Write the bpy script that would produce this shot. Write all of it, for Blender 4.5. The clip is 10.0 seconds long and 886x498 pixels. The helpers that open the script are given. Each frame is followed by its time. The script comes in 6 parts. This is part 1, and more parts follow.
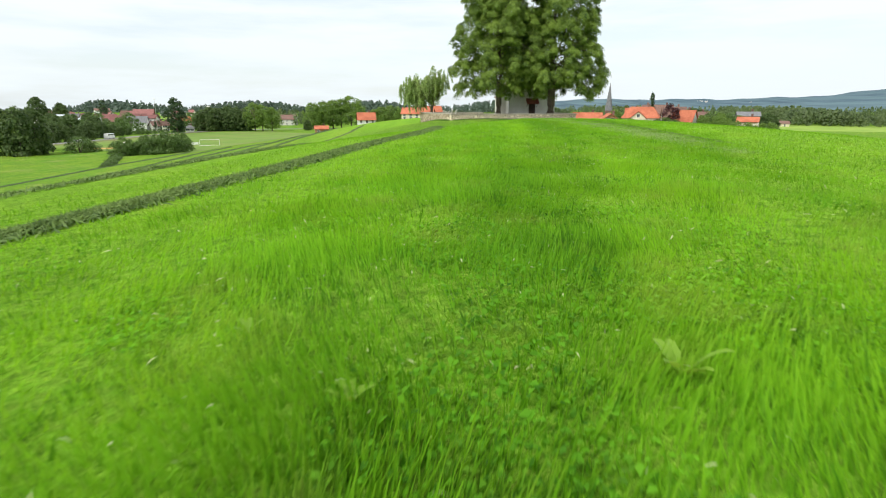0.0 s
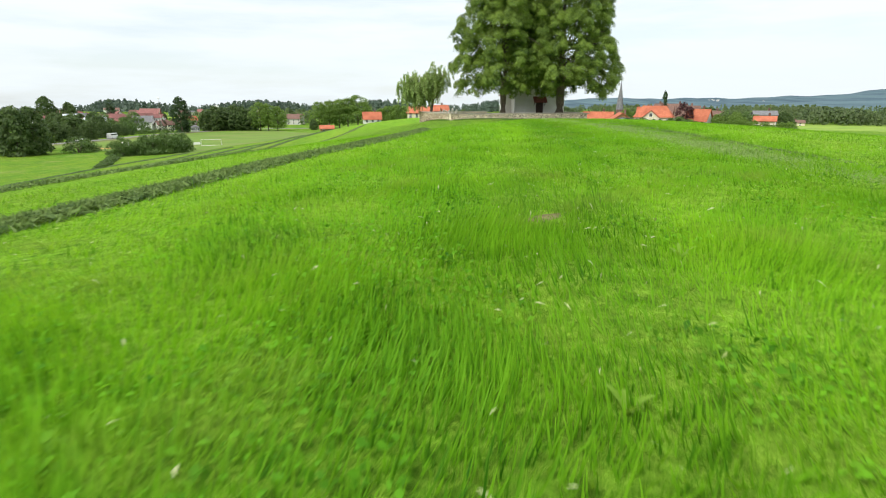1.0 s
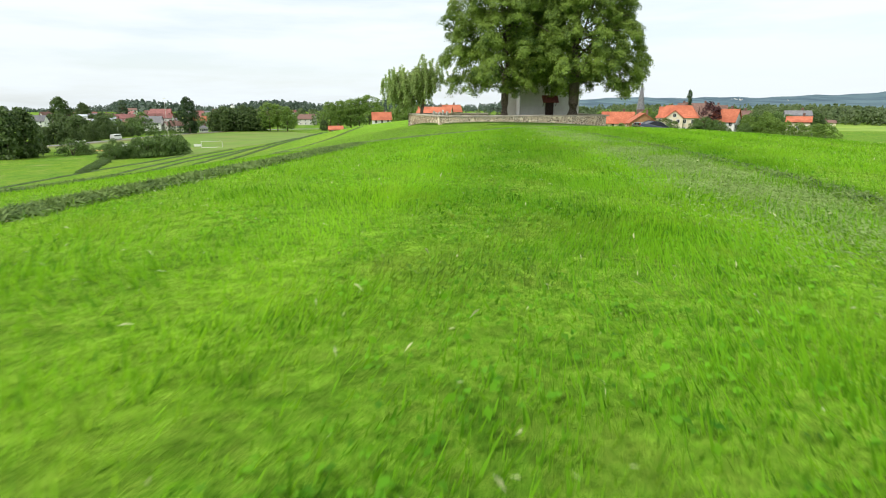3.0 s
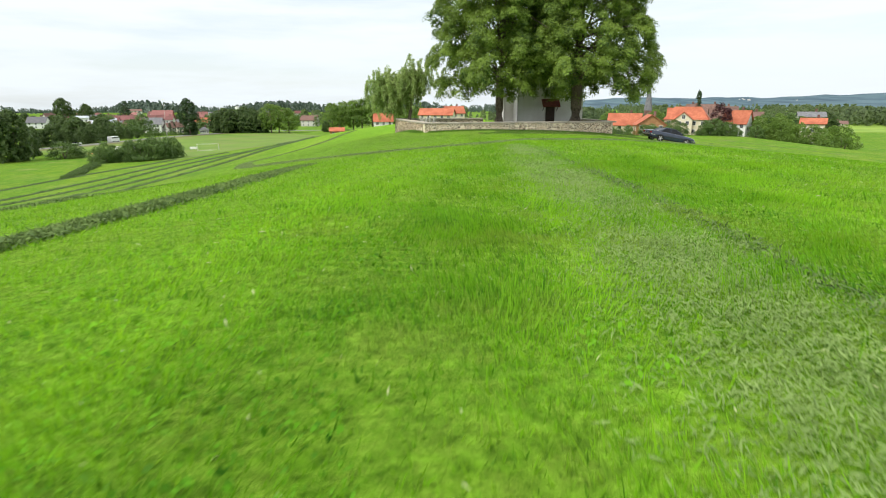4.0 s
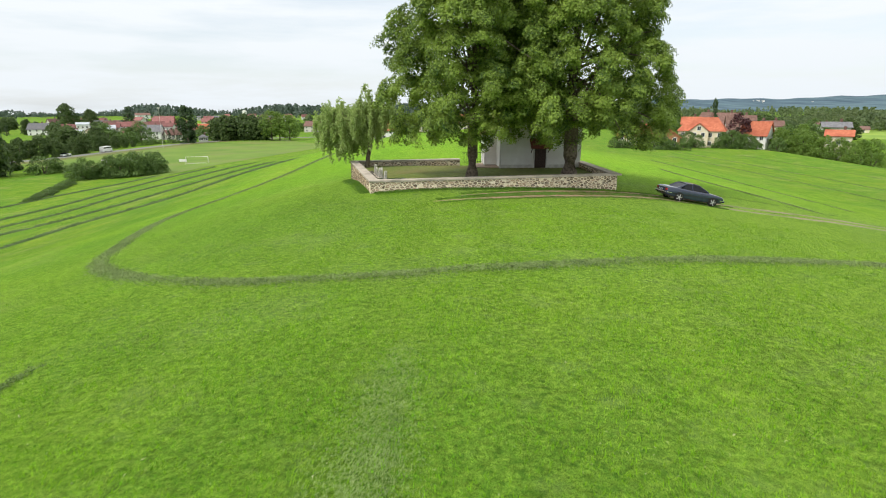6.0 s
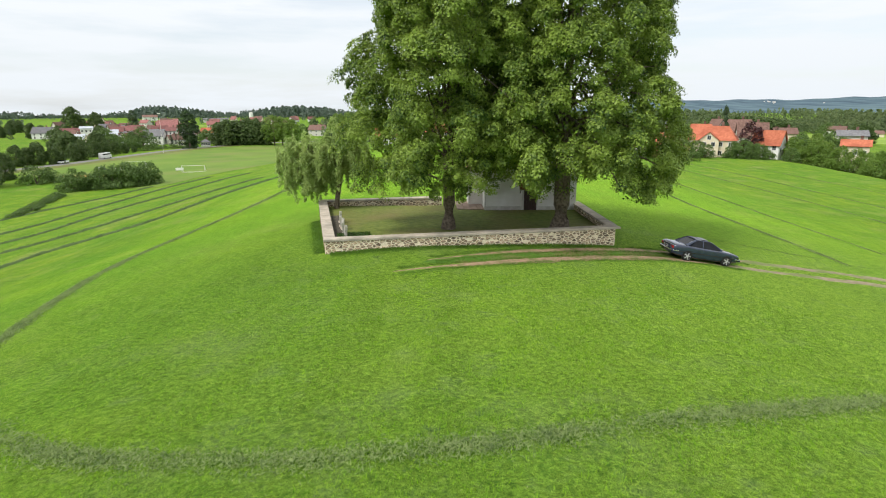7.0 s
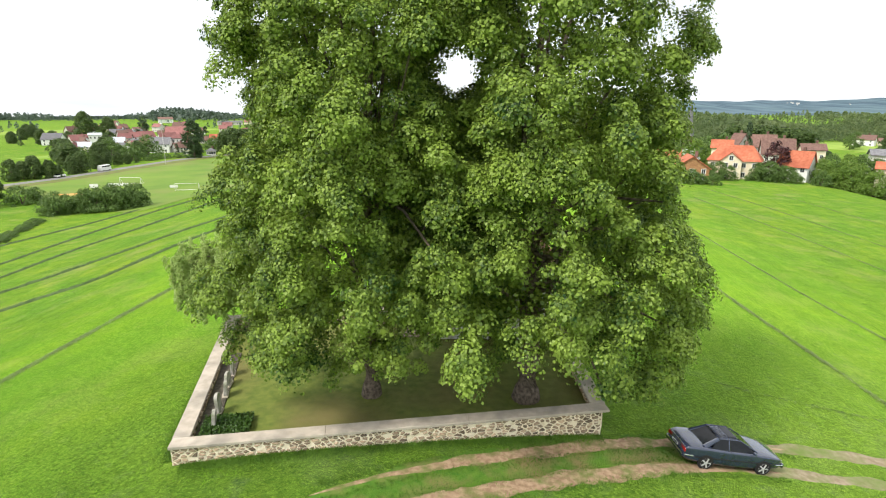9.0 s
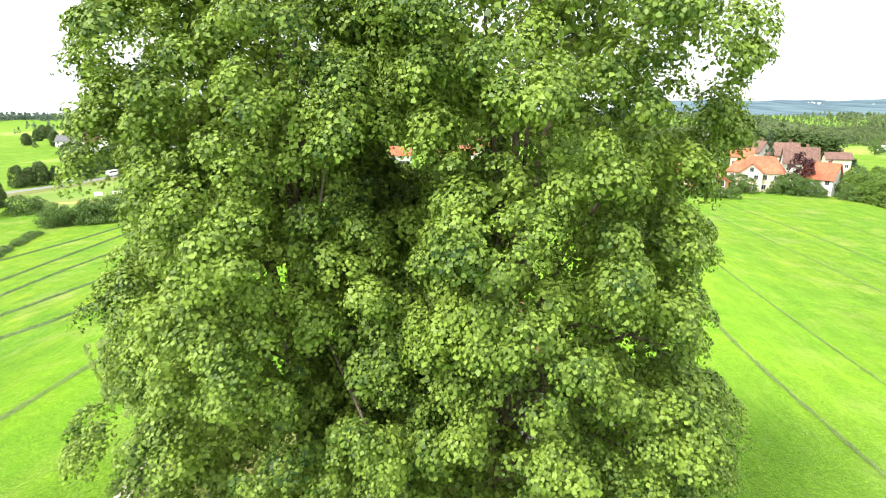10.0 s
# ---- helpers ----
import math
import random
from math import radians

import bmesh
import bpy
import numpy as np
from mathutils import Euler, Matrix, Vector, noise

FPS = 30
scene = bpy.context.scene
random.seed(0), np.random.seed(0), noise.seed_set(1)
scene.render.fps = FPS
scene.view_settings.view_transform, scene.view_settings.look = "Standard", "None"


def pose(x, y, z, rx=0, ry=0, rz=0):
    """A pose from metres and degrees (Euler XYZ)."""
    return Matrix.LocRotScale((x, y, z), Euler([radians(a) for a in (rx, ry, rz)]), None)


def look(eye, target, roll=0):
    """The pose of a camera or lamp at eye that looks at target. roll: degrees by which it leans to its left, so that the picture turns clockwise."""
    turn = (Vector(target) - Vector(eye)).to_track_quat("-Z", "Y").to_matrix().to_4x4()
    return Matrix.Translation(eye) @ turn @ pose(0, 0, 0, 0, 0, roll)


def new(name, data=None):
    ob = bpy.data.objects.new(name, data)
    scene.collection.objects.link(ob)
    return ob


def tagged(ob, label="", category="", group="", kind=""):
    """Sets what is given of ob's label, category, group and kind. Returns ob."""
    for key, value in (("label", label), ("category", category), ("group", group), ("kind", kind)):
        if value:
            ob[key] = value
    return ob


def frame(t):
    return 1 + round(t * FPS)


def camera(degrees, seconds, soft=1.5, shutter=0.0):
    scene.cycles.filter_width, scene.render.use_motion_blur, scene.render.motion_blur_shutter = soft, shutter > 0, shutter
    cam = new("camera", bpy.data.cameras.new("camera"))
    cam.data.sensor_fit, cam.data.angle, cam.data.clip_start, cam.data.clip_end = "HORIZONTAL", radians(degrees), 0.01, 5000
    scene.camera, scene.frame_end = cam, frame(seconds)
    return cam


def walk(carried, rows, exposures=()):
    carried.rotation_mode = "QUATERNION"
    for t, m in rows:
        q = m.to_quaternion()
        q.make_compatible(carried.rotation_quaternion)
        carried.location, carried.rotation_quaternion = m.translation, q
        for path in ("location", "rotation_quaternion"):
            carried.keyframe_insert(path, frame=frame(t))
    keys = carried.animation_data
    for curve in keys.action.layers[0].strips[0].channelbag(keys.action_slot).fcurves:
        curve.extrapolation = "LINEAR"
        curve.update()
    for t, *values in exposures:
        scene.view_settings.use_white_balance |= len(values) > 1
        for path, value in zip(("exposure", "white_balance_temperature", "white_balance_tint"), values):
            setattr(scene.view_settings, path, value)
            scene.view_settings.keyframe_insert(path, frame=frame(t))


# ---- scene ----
cam = camera(76.56, 10.0, soft=1.05, shutter=0.12)
ROWS = [
    (0.0, 0.000, 0.000, 1.200, 0.00, -14.45, 0.18),
    (0.5, 0.476, 2.814, 1.136, 0.46, -14.50, 0.16),
    (1.0, 1.139, 5.703, 1.138, 0.93, -14.53, 0.13),
    (1.5, 1.893, 8.585, 1.122, 1.39, -14.54, 0.09),
    (2.0, 2.650, 11.462, 1.154, 1.85, -14.55, 0.05),
    (3.5, 4.409, 20.254, 1.321, 3.07, -14.55, 0.02),
    (4.0, 5.164, 23.324, 1.602, 3.34, -14.52, -0.03),
    (4.5, 5.926, 26.391, 2.131, 3.58, -14.48, -0.07),
    (5.0, 6.655, 29.423, 2.801, 3.84, -14.44, -0.10),
    (6.5, 9.076, 38.449, 5.846, 4.82, -14.37, -0.13),
    (7.0, 9.957, 41.454, 7.081, 5.25, -14.34, -0.12),
    (7.5, 10.759, 44.353, 8.361, 5.66, -14.32, -0.10),
    (8.0, 11.599, 47.259, 9.613, 6.03, -14.32, -0.09),
    (8.5, 12.403, 50.247, 10.887, 6.41, -14.34, -0.05),
    (9.0, 13.119, 53.231, 12.304, 6.93, -14.39, -0.00),
    (9.5, 13.804, 56.238, 13.698, 7.61, -14.45, 0.04),
    (10.0, 14.402, 59.277, 15.073, 8.40, -14.51, 0.07),
]
SIZE = 1.12                           # true metres to a unit of the plan, by the length of the car and the height of the door
walk(cam, [(t, pose(x * SIZE, y * SIZE, z * SIZE, 0, 0, yaw) @ pose(0, 0, 0, 90 + pitch) @ pose(0, 0, 0, 0, 0, roll)) for t, x, y, z, yaw, pitch, roll in ROWS],
     exposures=((0.0, 0.17, 6500, 7), (4.0, 0.17, 6500, 8), (5.0, 0.13, 6500, 9), (6.5, 0.08, 6550, 10), (8.0, 0.15, 6550, 11), (9.0, 0.44, 6600, 11), (9.5, 0.72, 6600, 10), (10.0, 1.17, 6600, 9)))

# ---- world, sun and exposure ----
SUN_AZ, SUN_EL = 226.0, 49.0          # degrees; azimuth counted from +x towards +y, where the sun stands
world = bpy.data.worlds.new("sky")
scene.world = world
world.use_nodes = True
wn, wl = world.node_tree.nodes, world.node_tree.links
wn.clear()
w_out = wn.new("ShaderNodeOutputWorld")
w_bg = wn.new("ShaderNodeBackground")
w_sky = wn.new("ShaderNodeTexSky")
w_sky.sky_type, w_sky.sun_disc = "NISHITA", False
w_sky.sun_elevation, w_sky.sun_rotation = radians(SUN_EL), radians(90 - SUN_AZ)
w_tc = wn.new("ShaderNodeTexCoord")
w_map = wn.new("ShaderNodeMapping")
w_map.inputs["Scale"].default_value = (2.2, 2.2, 16.0)
w_cl = wn.new("ShaderNodeTexNoise")
w_cl.inputs["Scale"].default_value, w_cl.inputs["Detail"].default_value, w_cl.inputs["Roughness"].default_value = 1.6, 6.0, 0.55
w_rp = wn.new("ShaderNodeValToRGB")
w_rp.color_ramp.elements[0].position, w_rp.color_ramp.elements[1].position = 0.36, 0.58
w_rp.color_ramp.elements[0].color = (0.7, 0.7, 0.7, 1)
w_mix = wn.new("ShaderNodeMix")
w_mix.data_type = "RGBA"
# an overcast sky is paler above than along the horizon
w_sep = wn.new("ShaderNodeSeparateXYZ")
w_up = wn.new("ShaderNodeValToRGB")
w_up.color_ramp.elements[0].position, w_up.color_ramp.elements[1].position = 0.0, 0.95
w_up.color_ramp.elements[0].color, w_up.color_ramp.elements[1].color = (0.59, 0.63, 0.665, 1), (0.92, 0.93, 0.92, 1)
w_mul = wn.new("ShaderNodeMix")
w_mul.data_type, w_mul.blend_type = "RGBA", "MULTIPLY"
w_mul.inputs["Factor"].default_value = 1.0
w_mul.inputs["B"].default_value = (10.0, 10.0, 10.0, 1)
wl.new(w_tc.outputs["Generated"], w_sep.inputs["Vector"])
wl.new(w_sep.outputs["Z"], w_up.inputs["Fac"])
wl.new(w_up.outputs["Color"], w_mul.inputs["A"])
wl.new(w_mul.outputs["Result"], w_mix.inputs["B"])
wl.new(w_tc.outputs["Generated"], w_map.inputs["Vector"])
wl.new(w_map.outputs["Vector"], w_cl.inputs["Vector"])
wl.new(w_cl.outputs["Fac"], w_rp.inputs["Fac"])
wl.new(w_rp.outputs["Color"], w_mix.inputs["Factor"])
wl.new(w_sky.outputs["Color"], w_mix.inputs["A"])
wl.new(w_mix.outputs["Result"], w_bg.inputs["Color"])
w_bg.inputs["Strength"].default_value = 0.138
wl.new(w_bg.outputs["Background"], w_out.inputs["Surface"])

sun = new("sun", bpy.data.lights.new("sun", "SUN"))
sun.data.energy, sun.data.angle, sun.data.color = 2.8, radians(14), (1.0, 0.95, 0.86)
sv = Vector((math.cos(radians(SUN_AZ)) * math.cos(radians(SUN_EL)), math.sin(radians(SUN_AZ)) * math.cos(radians(SUN_EL)), math.sin(radians(SUN_EL))))
sun.matrix_basis = look(sv * 50, (0, 0, 0))


# ---- materials ----
def material(name, colors, scale=5.0, detail=4.0, rough=0.8, bump=0.0, bump_scale=30.0, metallic=0.0, spots=None, spot_scale=0.6, spec=0.3, island=0.0, coat=0.0, ramp=(0.35, 0.65), stretch=None):
    """A node material: noise between two colours, a second larger noise towards a third, fine relief."""
    m = bpy.data.materials.new(name)
    m.use_nodes = True
    n, l = m.node_tree.nodes, m.node_tree.links
    b = n["Principled BSDF"]
    b.inputs["Roughness"].default_value, b.inputs["Metallic"].default_value = rough, metallic
    b.inputs["Specular IOR Level"].default_value, b.inputs["Coat Weight"].default_value = spec, coat
    tc = n.new("ShaderNodeTexCoord")
    where = tc.outputs["Object"]
    if stretch:
        mp = n.new("ShaderNodeMapping")
        mp.inputs["Scale"].default_value = stretch
        l.new(where, mp.inputs["Vector"])
        where = mp.outputs["Vector"]
    nz = n.new("ShaderNodeTexNoise")
    nz.inputs["Scale"].default_value, nz.inputs["Detail"].default_value = scale, detail
    l.new(where, nz.inputs["Vector"])
    rp = n.new("ShaderNodeValToRGB")
    rp.color_ramp.elements[0].position, rp.color_ramp.elements[1].position = ramp
    rp.color_ramp.elements[0].color, rp.color_ramp.elements[1].color = (*colors[0], 1), (*colors[1], 1)
    l.new(nz.outputs["Fac"], rp.inputs["Fac"])
    col = rp.outputs["Color"]
    if spots:
        n2 = n.new("ShaderNodeTexNoise")
        n2.inputs["Scale"].default_value, n2.inputs["Detail"].default_value = spot_scale, 5.0
        l.new(where, n2.inputs["Vector"])
        r2 = n.new("ShaderNodeValToRGB")
        r2.color_ramp.elements[0].position, r2.color_ramp.elements[1].position = 0.45, 0.7
        l.new(n2.outputs["Fac"], r2.inputs["Fac"])
        mx = n.new("ShaderNodeMix")
        mx.data_type = "RGBA"
        mx.inputs["B"].default_value = (*spots, 1)
        l.new(r2.outputs["Color"], mx.inputs["Factor"])
        l.new(col, mx.inputs["A"])
        col = mx.outputs["Result"]
    if island:
        g = n.new("ShaderNodeNewGeometry")
        oi = n.new("ShaderNodeObjectInfo")
        ad = n.new("ShaderNodeMath")
        ad.operation = "ADD"
        l.new(g.outputs["Random Per Island"], ad.inputs[0])
        l.new(oi.outputs["Random"], ad.inputs[1])
        fr = n.new("ShaderNodeMath")
        fr.operation = "FRACT"
        l.new(ad.outputs[0], fr.inputs[0])
        mr = n.new("ShaderNodeMapRange")
        mr.inputs["To Min"].default_value, mr.inputs["To Max"].default_value = 1 - island, 1 + island
        l.new(fr.outputs[0], mr.inputs["Value"])
        hs = n.new("ShaderNodeHueSaturation")
        l.new(mr.outputs["Result"], hs.inputs["Value"])
        l.new(col, hs.inputs["Color"])
        col = hs.outputs["Color"]
    l.new(col, b.inputs["Base Color"])
    if bump:
        n3 = n.new("ShaderNodeTexNoise")
        n3.inputs["Scale"].default_value, n3.inputs["Detail"].default_value = bump_scale, 4.0
        l.new(tc.outputs["Object"], n3.inputs["Vector"])
        bp = n.new("ShaderNodeBump")
        bp.inputs["Strength"].default_value, bp.inputs["Distance"].default_value = bump, 0.05
        l.new(n3.outputs["Fac"], bp.inputs["Height"])
        l.new(bp.outputs["Normal"], b.inputs["Normal"])
    return m


def sward_bands(n, l, where):
    """Paler and darker bands of the sward, along a bending line. where: a socket of places on the ground."""
    sp = n.new("ShaderNodeSeparateXYZ")
    l.new(where, sp.inputs["Vector"])

    def calc(op, a, b, c=None):
        x = n.new("ShaderNodeMath")
        x.operation = op
        for k, v in enumerate((a, b, c)):
            if isinstance(v, float):
                x.inputs[k].default_value = v
            elif v is not None:
                l.new(v, x.inputs[k])
        return x.outputs[0]
    bend = calc("MULTIPLY_ADD", sp.outputs["Y"], -0.0029, 0.27)
    row = calc("MULTIPLY_ADD", bend, sp.outputs["Y"], -0.6)
    wob = n.new("ShaderNodeTexNoise")
    wob.inputs["Scale"].default_value, wob.inputs["Detail"].default_value = 0.7, 4.0
    l.new(where, wob.inputs["Vector"])
    off = calc("ADD", calc("SUBTRACT", sp.outputs["X"], row), calc("MULTIPLY_ADD", wob.outputs["Fac"], 1.2, -0.6))
    r = n.new("ShaderNodeValToRGB")
    stops = ((0.0, 1.0), (0.36, 1.14), (0.44, 1.12), (0.475, 0.92), (0.54, 0.91), (0.57, 1.08), (0.66, 1.04), (0.72, 0.9), (0.80, 1.1), (1.0, 1.0))
    while len(r.color_ramp.elements) < len(stops):
        r.color_ramp.elements.new(0.5)
    for e, (p, v) in zip(r.color_ramp.elements, stops):
        e.position, e.color = p, (v * (1 + 0.35 * (v - 1)), v, v, 1)
    l.new(calc("MULTIPLY_ADD", off, 1 / 16.0, 0.5), r.inputs["Fac"])
    return r.outputs["Color"]


def leaf_material(name, dark, light, trans=0.35, vary=0.35, patch=0.35, rough=0.5, swath=False):
    """Thin leaves: colour by island and by patches, light coming through."""
    m = bpy.data.materials.new(name)
    m.use_nodes = True
    n, l = m.node_tree.nodes, m.node_tree.links
    b, out = n["Principled BSDF"], n["Material Output"]
    b.inputs["Roughness"].default_value, b.inputs["Specular IOR Level"].default_value = rough, 0.12 if swath else 0.3
    g = n.new("ShaderNodeNewGeometry")
    tc = n.new("ShaderNodeTexCoord")
    nz = n.new("ShaderNodeTexNoise")
    nz.inputs["Scale"].default_value, nz.inputs["Detail"].default_value = patch, 3.0
    l.new(tc.outputs["Object"], nz.inputs["Vector"])
    ad = n.new("ShaderNodeMath")
    ad.operation = "MULTIPLY_ADD"
    l.new(g.outputs["Random Per Island"], ad.inputs[0])
    ad.inputs[1].default_value = vary
    l.new(nz.outputs["Fac"], ad.inputs[2])
    rp = n.new("ShaderNodeValToRGB")
    rp.color_ramp.elements[0].position, rp.color_ramp.elements[1].position = 0.38, 0.85
    rp.color_ramp.elements[0].color, rp.color_ramp.elements[1].color = (*dark, 1), (*light, 1)
    l.new(ad.outputs[0], rp.inputs["Fac"])
    tone = rp.outputs["Color"]
    if swath:
        mp = n.new("ShaderNodeMapping")
        mp.inputs["Scale"].default_value, mp.inputs["Rotation"].default_value = (1.0, 0.02, 1.0), (0, 0, radians(3))
        sz = n.new("ShaderNodeTexNoise")
        sz.inputs["Scale"].default_value, sz.inputs["Detail"].default_value, sz.inputs["Roughness"].default_value = 0.55, 2.0, 0.6
        sr = n.new("ShaderNodeValToRGB")
        for e, (at, c) in zip(sr.color_ramp.elements, ((0.40, (0.76, 0.84, 0.76)), (0.60, (1.22, 1.13, 1.05)))):
            e.position, e.color = at, (*c, 1)
        sm = n.new("ShaderNodeMix")
        sm.data_type, sm.blend_type = "RGBA", "MULTIPLY"
        sm.inputs["Factor"].default_value = 0.55
        l.new(tc.outputs["Object"], mp.inputs["Vector"])
        l.new(mp.outputs["Vector"], sz.inputs["Vector"])
        l.new(sz.outputs["Fac"], sr.inputs["Fac"])
        l.new(tone, sm.inputs["A"])
        l.new(sr.outputs["Color"], sm.inputs["B"])
        band = n.new("ShaderNodeMix")
        band.data_type, band.blend_type = "RGBA", "MULTIPLY"
        band.inputs["Factor"].default_value = 1.0
        l.new(sm.outputs["Result"], band.inputs["A"])
        l.new(sward_bands(n, l, tc.outputs["Object"]), band.inputs["B"])
        tone = band.outputs["Result"]
        # dry spots in the sward
        dz = n.new("ShaderNodeTexNoise")
        dz.inputs["Scale"].default_value, dz.inputs["Detail"].default_value, dz.inputs["Roughness"].default_value = 1.1, 6.0, 0.65
        dr = n.new("ShaderNodeValToRGB")
        for e, (at, c) in zip(dr.color_ramp.elements, ((0.52, 0.0), (0.68, 0.45))):
            e.position, e.color = at, (c, c, c, 1)
        dm = n.new("ShaderNodeMix")
        dm.data_type = "RGBA"
        dm.inputs["B"].default_value = (0.235, 0.27, 0.055, 1)
        l.new(tc.outputs["Object"], dz.inputs["Vector"])
        l.new(dz.outputs["Fac"], dr.inputs["Fac"])
        l.new(dr.outputs["Color"], dm.inputs["Factor"])
        l.new(tone, dm.inputs["A"])
        tone = dm.outputs["Result"]
    l.new(tone, b.inputs["Base Color"])
    t = n.new("ShaderNodeBsdfTranslucent")
    hs = n.new("ShaderNodeHueSaturation")
    hs.inputs["Hue"].default_value, hs.inputs["Value"].default_value = 0.48, 1.75 if swath else 1.5
    l.new(tone, hs.inputs["Color"])
    l.new(hs.outputs["Color"], t.inputs["Color"])
    ms = n.new("ShaderNodeMixShader")
    ms.inputs["Fac"].default_value = trans
    l.new(b.outputs["BSDF"], ms.inputs[1])
    l.new(t.outputs["BSDF"], ms.inputs[2])
    l.new(ms.outputs["Shader"], out.inputs["Surface"])
    return m


def meadow_material():
    m = bpy.data.materials.new("meadow")
    m.use_nodes = True
    n, l = m.node_tree.nodes, m.node_tree.links
    b = n["Principled BSDF"]
    b.inputs["Roughness"].default_value, b.inputs["Specular IOR Level"].default_value = 0.9, 0.04
    b.inputs["Sheen Weight"].default_value, b.inputs["Sheen Roughness"].default_value, b.inputs["Sheen Tint"].default_value = 0.36, 0.55, (0.56, 0.86, 0.10, 1)
    tc = n.new("ShaderNodeTexCoord")

    def noise_of(scale, detail, stretch=None, rot=0.0, rough=0.6):
        z = n.new("ShaderNodeTexNoise")
        z.inputs["Scale"].default_value, z.inputs["Detail"].default_value, z.inputs["Roughness"].default_value = scale, detail, rough
        if stretch:
            mp = n.new("ShaderNodeMapping")
            mp.inputs["Scale"].default_value, mp.inputs["Rotation"].default_value = stretch, (0, 0, rot)
            l.new(tc.outputs["Object"], mp.inputs["Vector"])
            l.new(mp.outputs["Vector"], z.inputs["Vector"])
        else:
            l.new(tc.outputs["Object"], z.inputs["Vector"])
        return z.outputs["Fac"]

    def ramp_of(fac, stops):
        r = n.new("ShaderNodeValToRGB")
        while len(r.color_ramp.elements) < len(stops):
            r.color_ramp.elements.new(0.5)
        for e, (p, c) in zip(r.color_ramp.elements, stops):
            e.position, e.color = p, (*c, 1)
        l.new(fac, r.inputs["Fac"])
        return r.outputs["Color"]

    def mix_of(fac, a, c, mode="MIX"):
        x = n.new("ShaderNodeMix")
        x.data_type, x.blend_type = "RGBA", mode
        if isinstance(fac, float):
            x.inputs["Factor"].default_value = fac
        else:
            l.new(fac, x.inputs["Factor"])
        for s, v in (("A", a), ("B", c)):
            if isinstance(v, tuple):
                x.inputs[s].default_value = (*v, 1)
            else:
                l.new(v, x.inputs[s])
        return x.outputs["Result"]

    G0, G1, G2 = MEADOW
    col = ramp_of(noise_of(0.35, 6.0), [(0.3, G0), (0.5, G1), (0.72, G2)])
    fine = ramp_of(noise_of(17.0, 4.0, rough=0.75), [(0.36, (0.5, 0.56, 0.5)), (0.64, (1.4, 1.34, 1.3))])
    col = mix_of(1.0, col, fine, "MULTIPLY")
    # tufts a hand or two wide, with darker gaps between them
    tuft = ramp_of(noise_of(5.5, 4.0, rough=0.7), [(0.38, (0.42, 0.5, 0.4)), (0.48, (0.98, 0.98, 0.95)), (0.63, (1.36, 1.28, 1.15))])
    col = mix_of(0.65, col, tuft, "MULTIPLY")
    # mowing swaths run up and down the slope
    swath = ramp_of(noise_of(0.55, 2.0, (1.0, 0.02, 1.0), radians(3)), [(0.40, (0.76, 0.84, 0.76)), (0.60, (1.22, 1.13, 1.05))])
    col = mix_of(0.55, col, swath, "MULTIPLY")
    col = mix_of(1.0, col, sward_bands(n, l, tc.outputs["Object"]), "MULTIPLY")
    broad = ramp_of(noise_of(0.09, 5.0, rough=0.6), [(0.38, (0.80, 0.93, 0.95)), (0.62, (1.26, 1.07, 0.98))])
    col = mix_of(1.0, col, broad, "MULTIPLY")
    mid = ramp_of(noise_of(2.3, 6.0, rough=0.7), [(0.32, (0.68, 0.72, 0.62)), (0.68, (1.3, 1.22, 1.15))])
    col = mix_of(0.5, col, mid, "MULTIPLY")
    # wheel and rake marks, fine streaks along the rows
    marks = ramp_of(noise_of(2.6, 3.0, (1.0, 0.035, 1.0), radians(-4)), [(0.42, (0.72, 0.8, 0.7)), (0.6, (1.12, 1.08, 1.0))])
    col = mix_of(0.5, col, marks, "MULTIPLY")
    # straw-coloured thin spots
    thin = ramp_of(noise_of(0.16, 7.0, rough=0.65), [(0.53, (0, 0, 0)), (0.74, (0.45, 0.45, 0.45))])
    col = mix_of(thin, col, STRAW)
    dry = ramp_of(noise_of(1.1, 6.0, rough=0.65), [(0.54, (0, 0, 0)), (0.70, (0.3, 0.3, 0.3))])
    col = mix_of(dry, col, (0.21, 0.25, 0.045))
    # darker, bluer green on the rounded top about the chapel, fading outwards
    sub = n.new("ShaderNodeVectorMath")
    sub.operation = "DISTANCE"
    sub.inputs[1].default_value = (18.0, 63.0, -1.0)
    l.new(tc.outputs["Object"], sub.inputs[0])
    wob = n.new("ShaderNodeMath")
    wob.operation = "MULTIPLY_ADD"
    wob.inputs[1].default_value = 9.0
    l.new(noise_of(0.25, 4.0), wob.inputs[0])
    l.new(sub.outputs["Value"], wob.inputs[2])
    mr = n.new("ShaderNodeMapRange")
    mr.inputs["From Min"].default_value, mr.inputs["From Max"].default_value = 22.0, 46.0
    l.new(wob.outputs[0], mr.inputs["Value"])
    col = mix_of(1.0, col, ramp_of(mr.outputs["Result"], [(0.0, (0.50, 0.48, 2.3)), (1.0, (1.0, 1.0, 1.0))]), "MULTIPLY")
    # drier, yellower grass down in the valley
    sp = n.new("ShaderNodeSeparateXYZ")
    l.new(tc.outputs["Object"], sp.inputs["Vector"])
    low = n.new("ShaderNodeMapRange")
    low.inputs["From Min"].default_value, low.inputs["From Max"].default_value = -2.5, -7.5
    l.new(sp.outputs["Z"], low.inputs["Value"])
    col = mix_of(1.0, col, ramp_of(low.outputs["Result"], [(0.0, (1.0, 1.0, 1.0)), (1.0, (1.3, 0.96, 3.0))]), "MULTIPLY")
    # other fields and verges far off
    vor = n.new("ShaderNodeTexVoronoi")
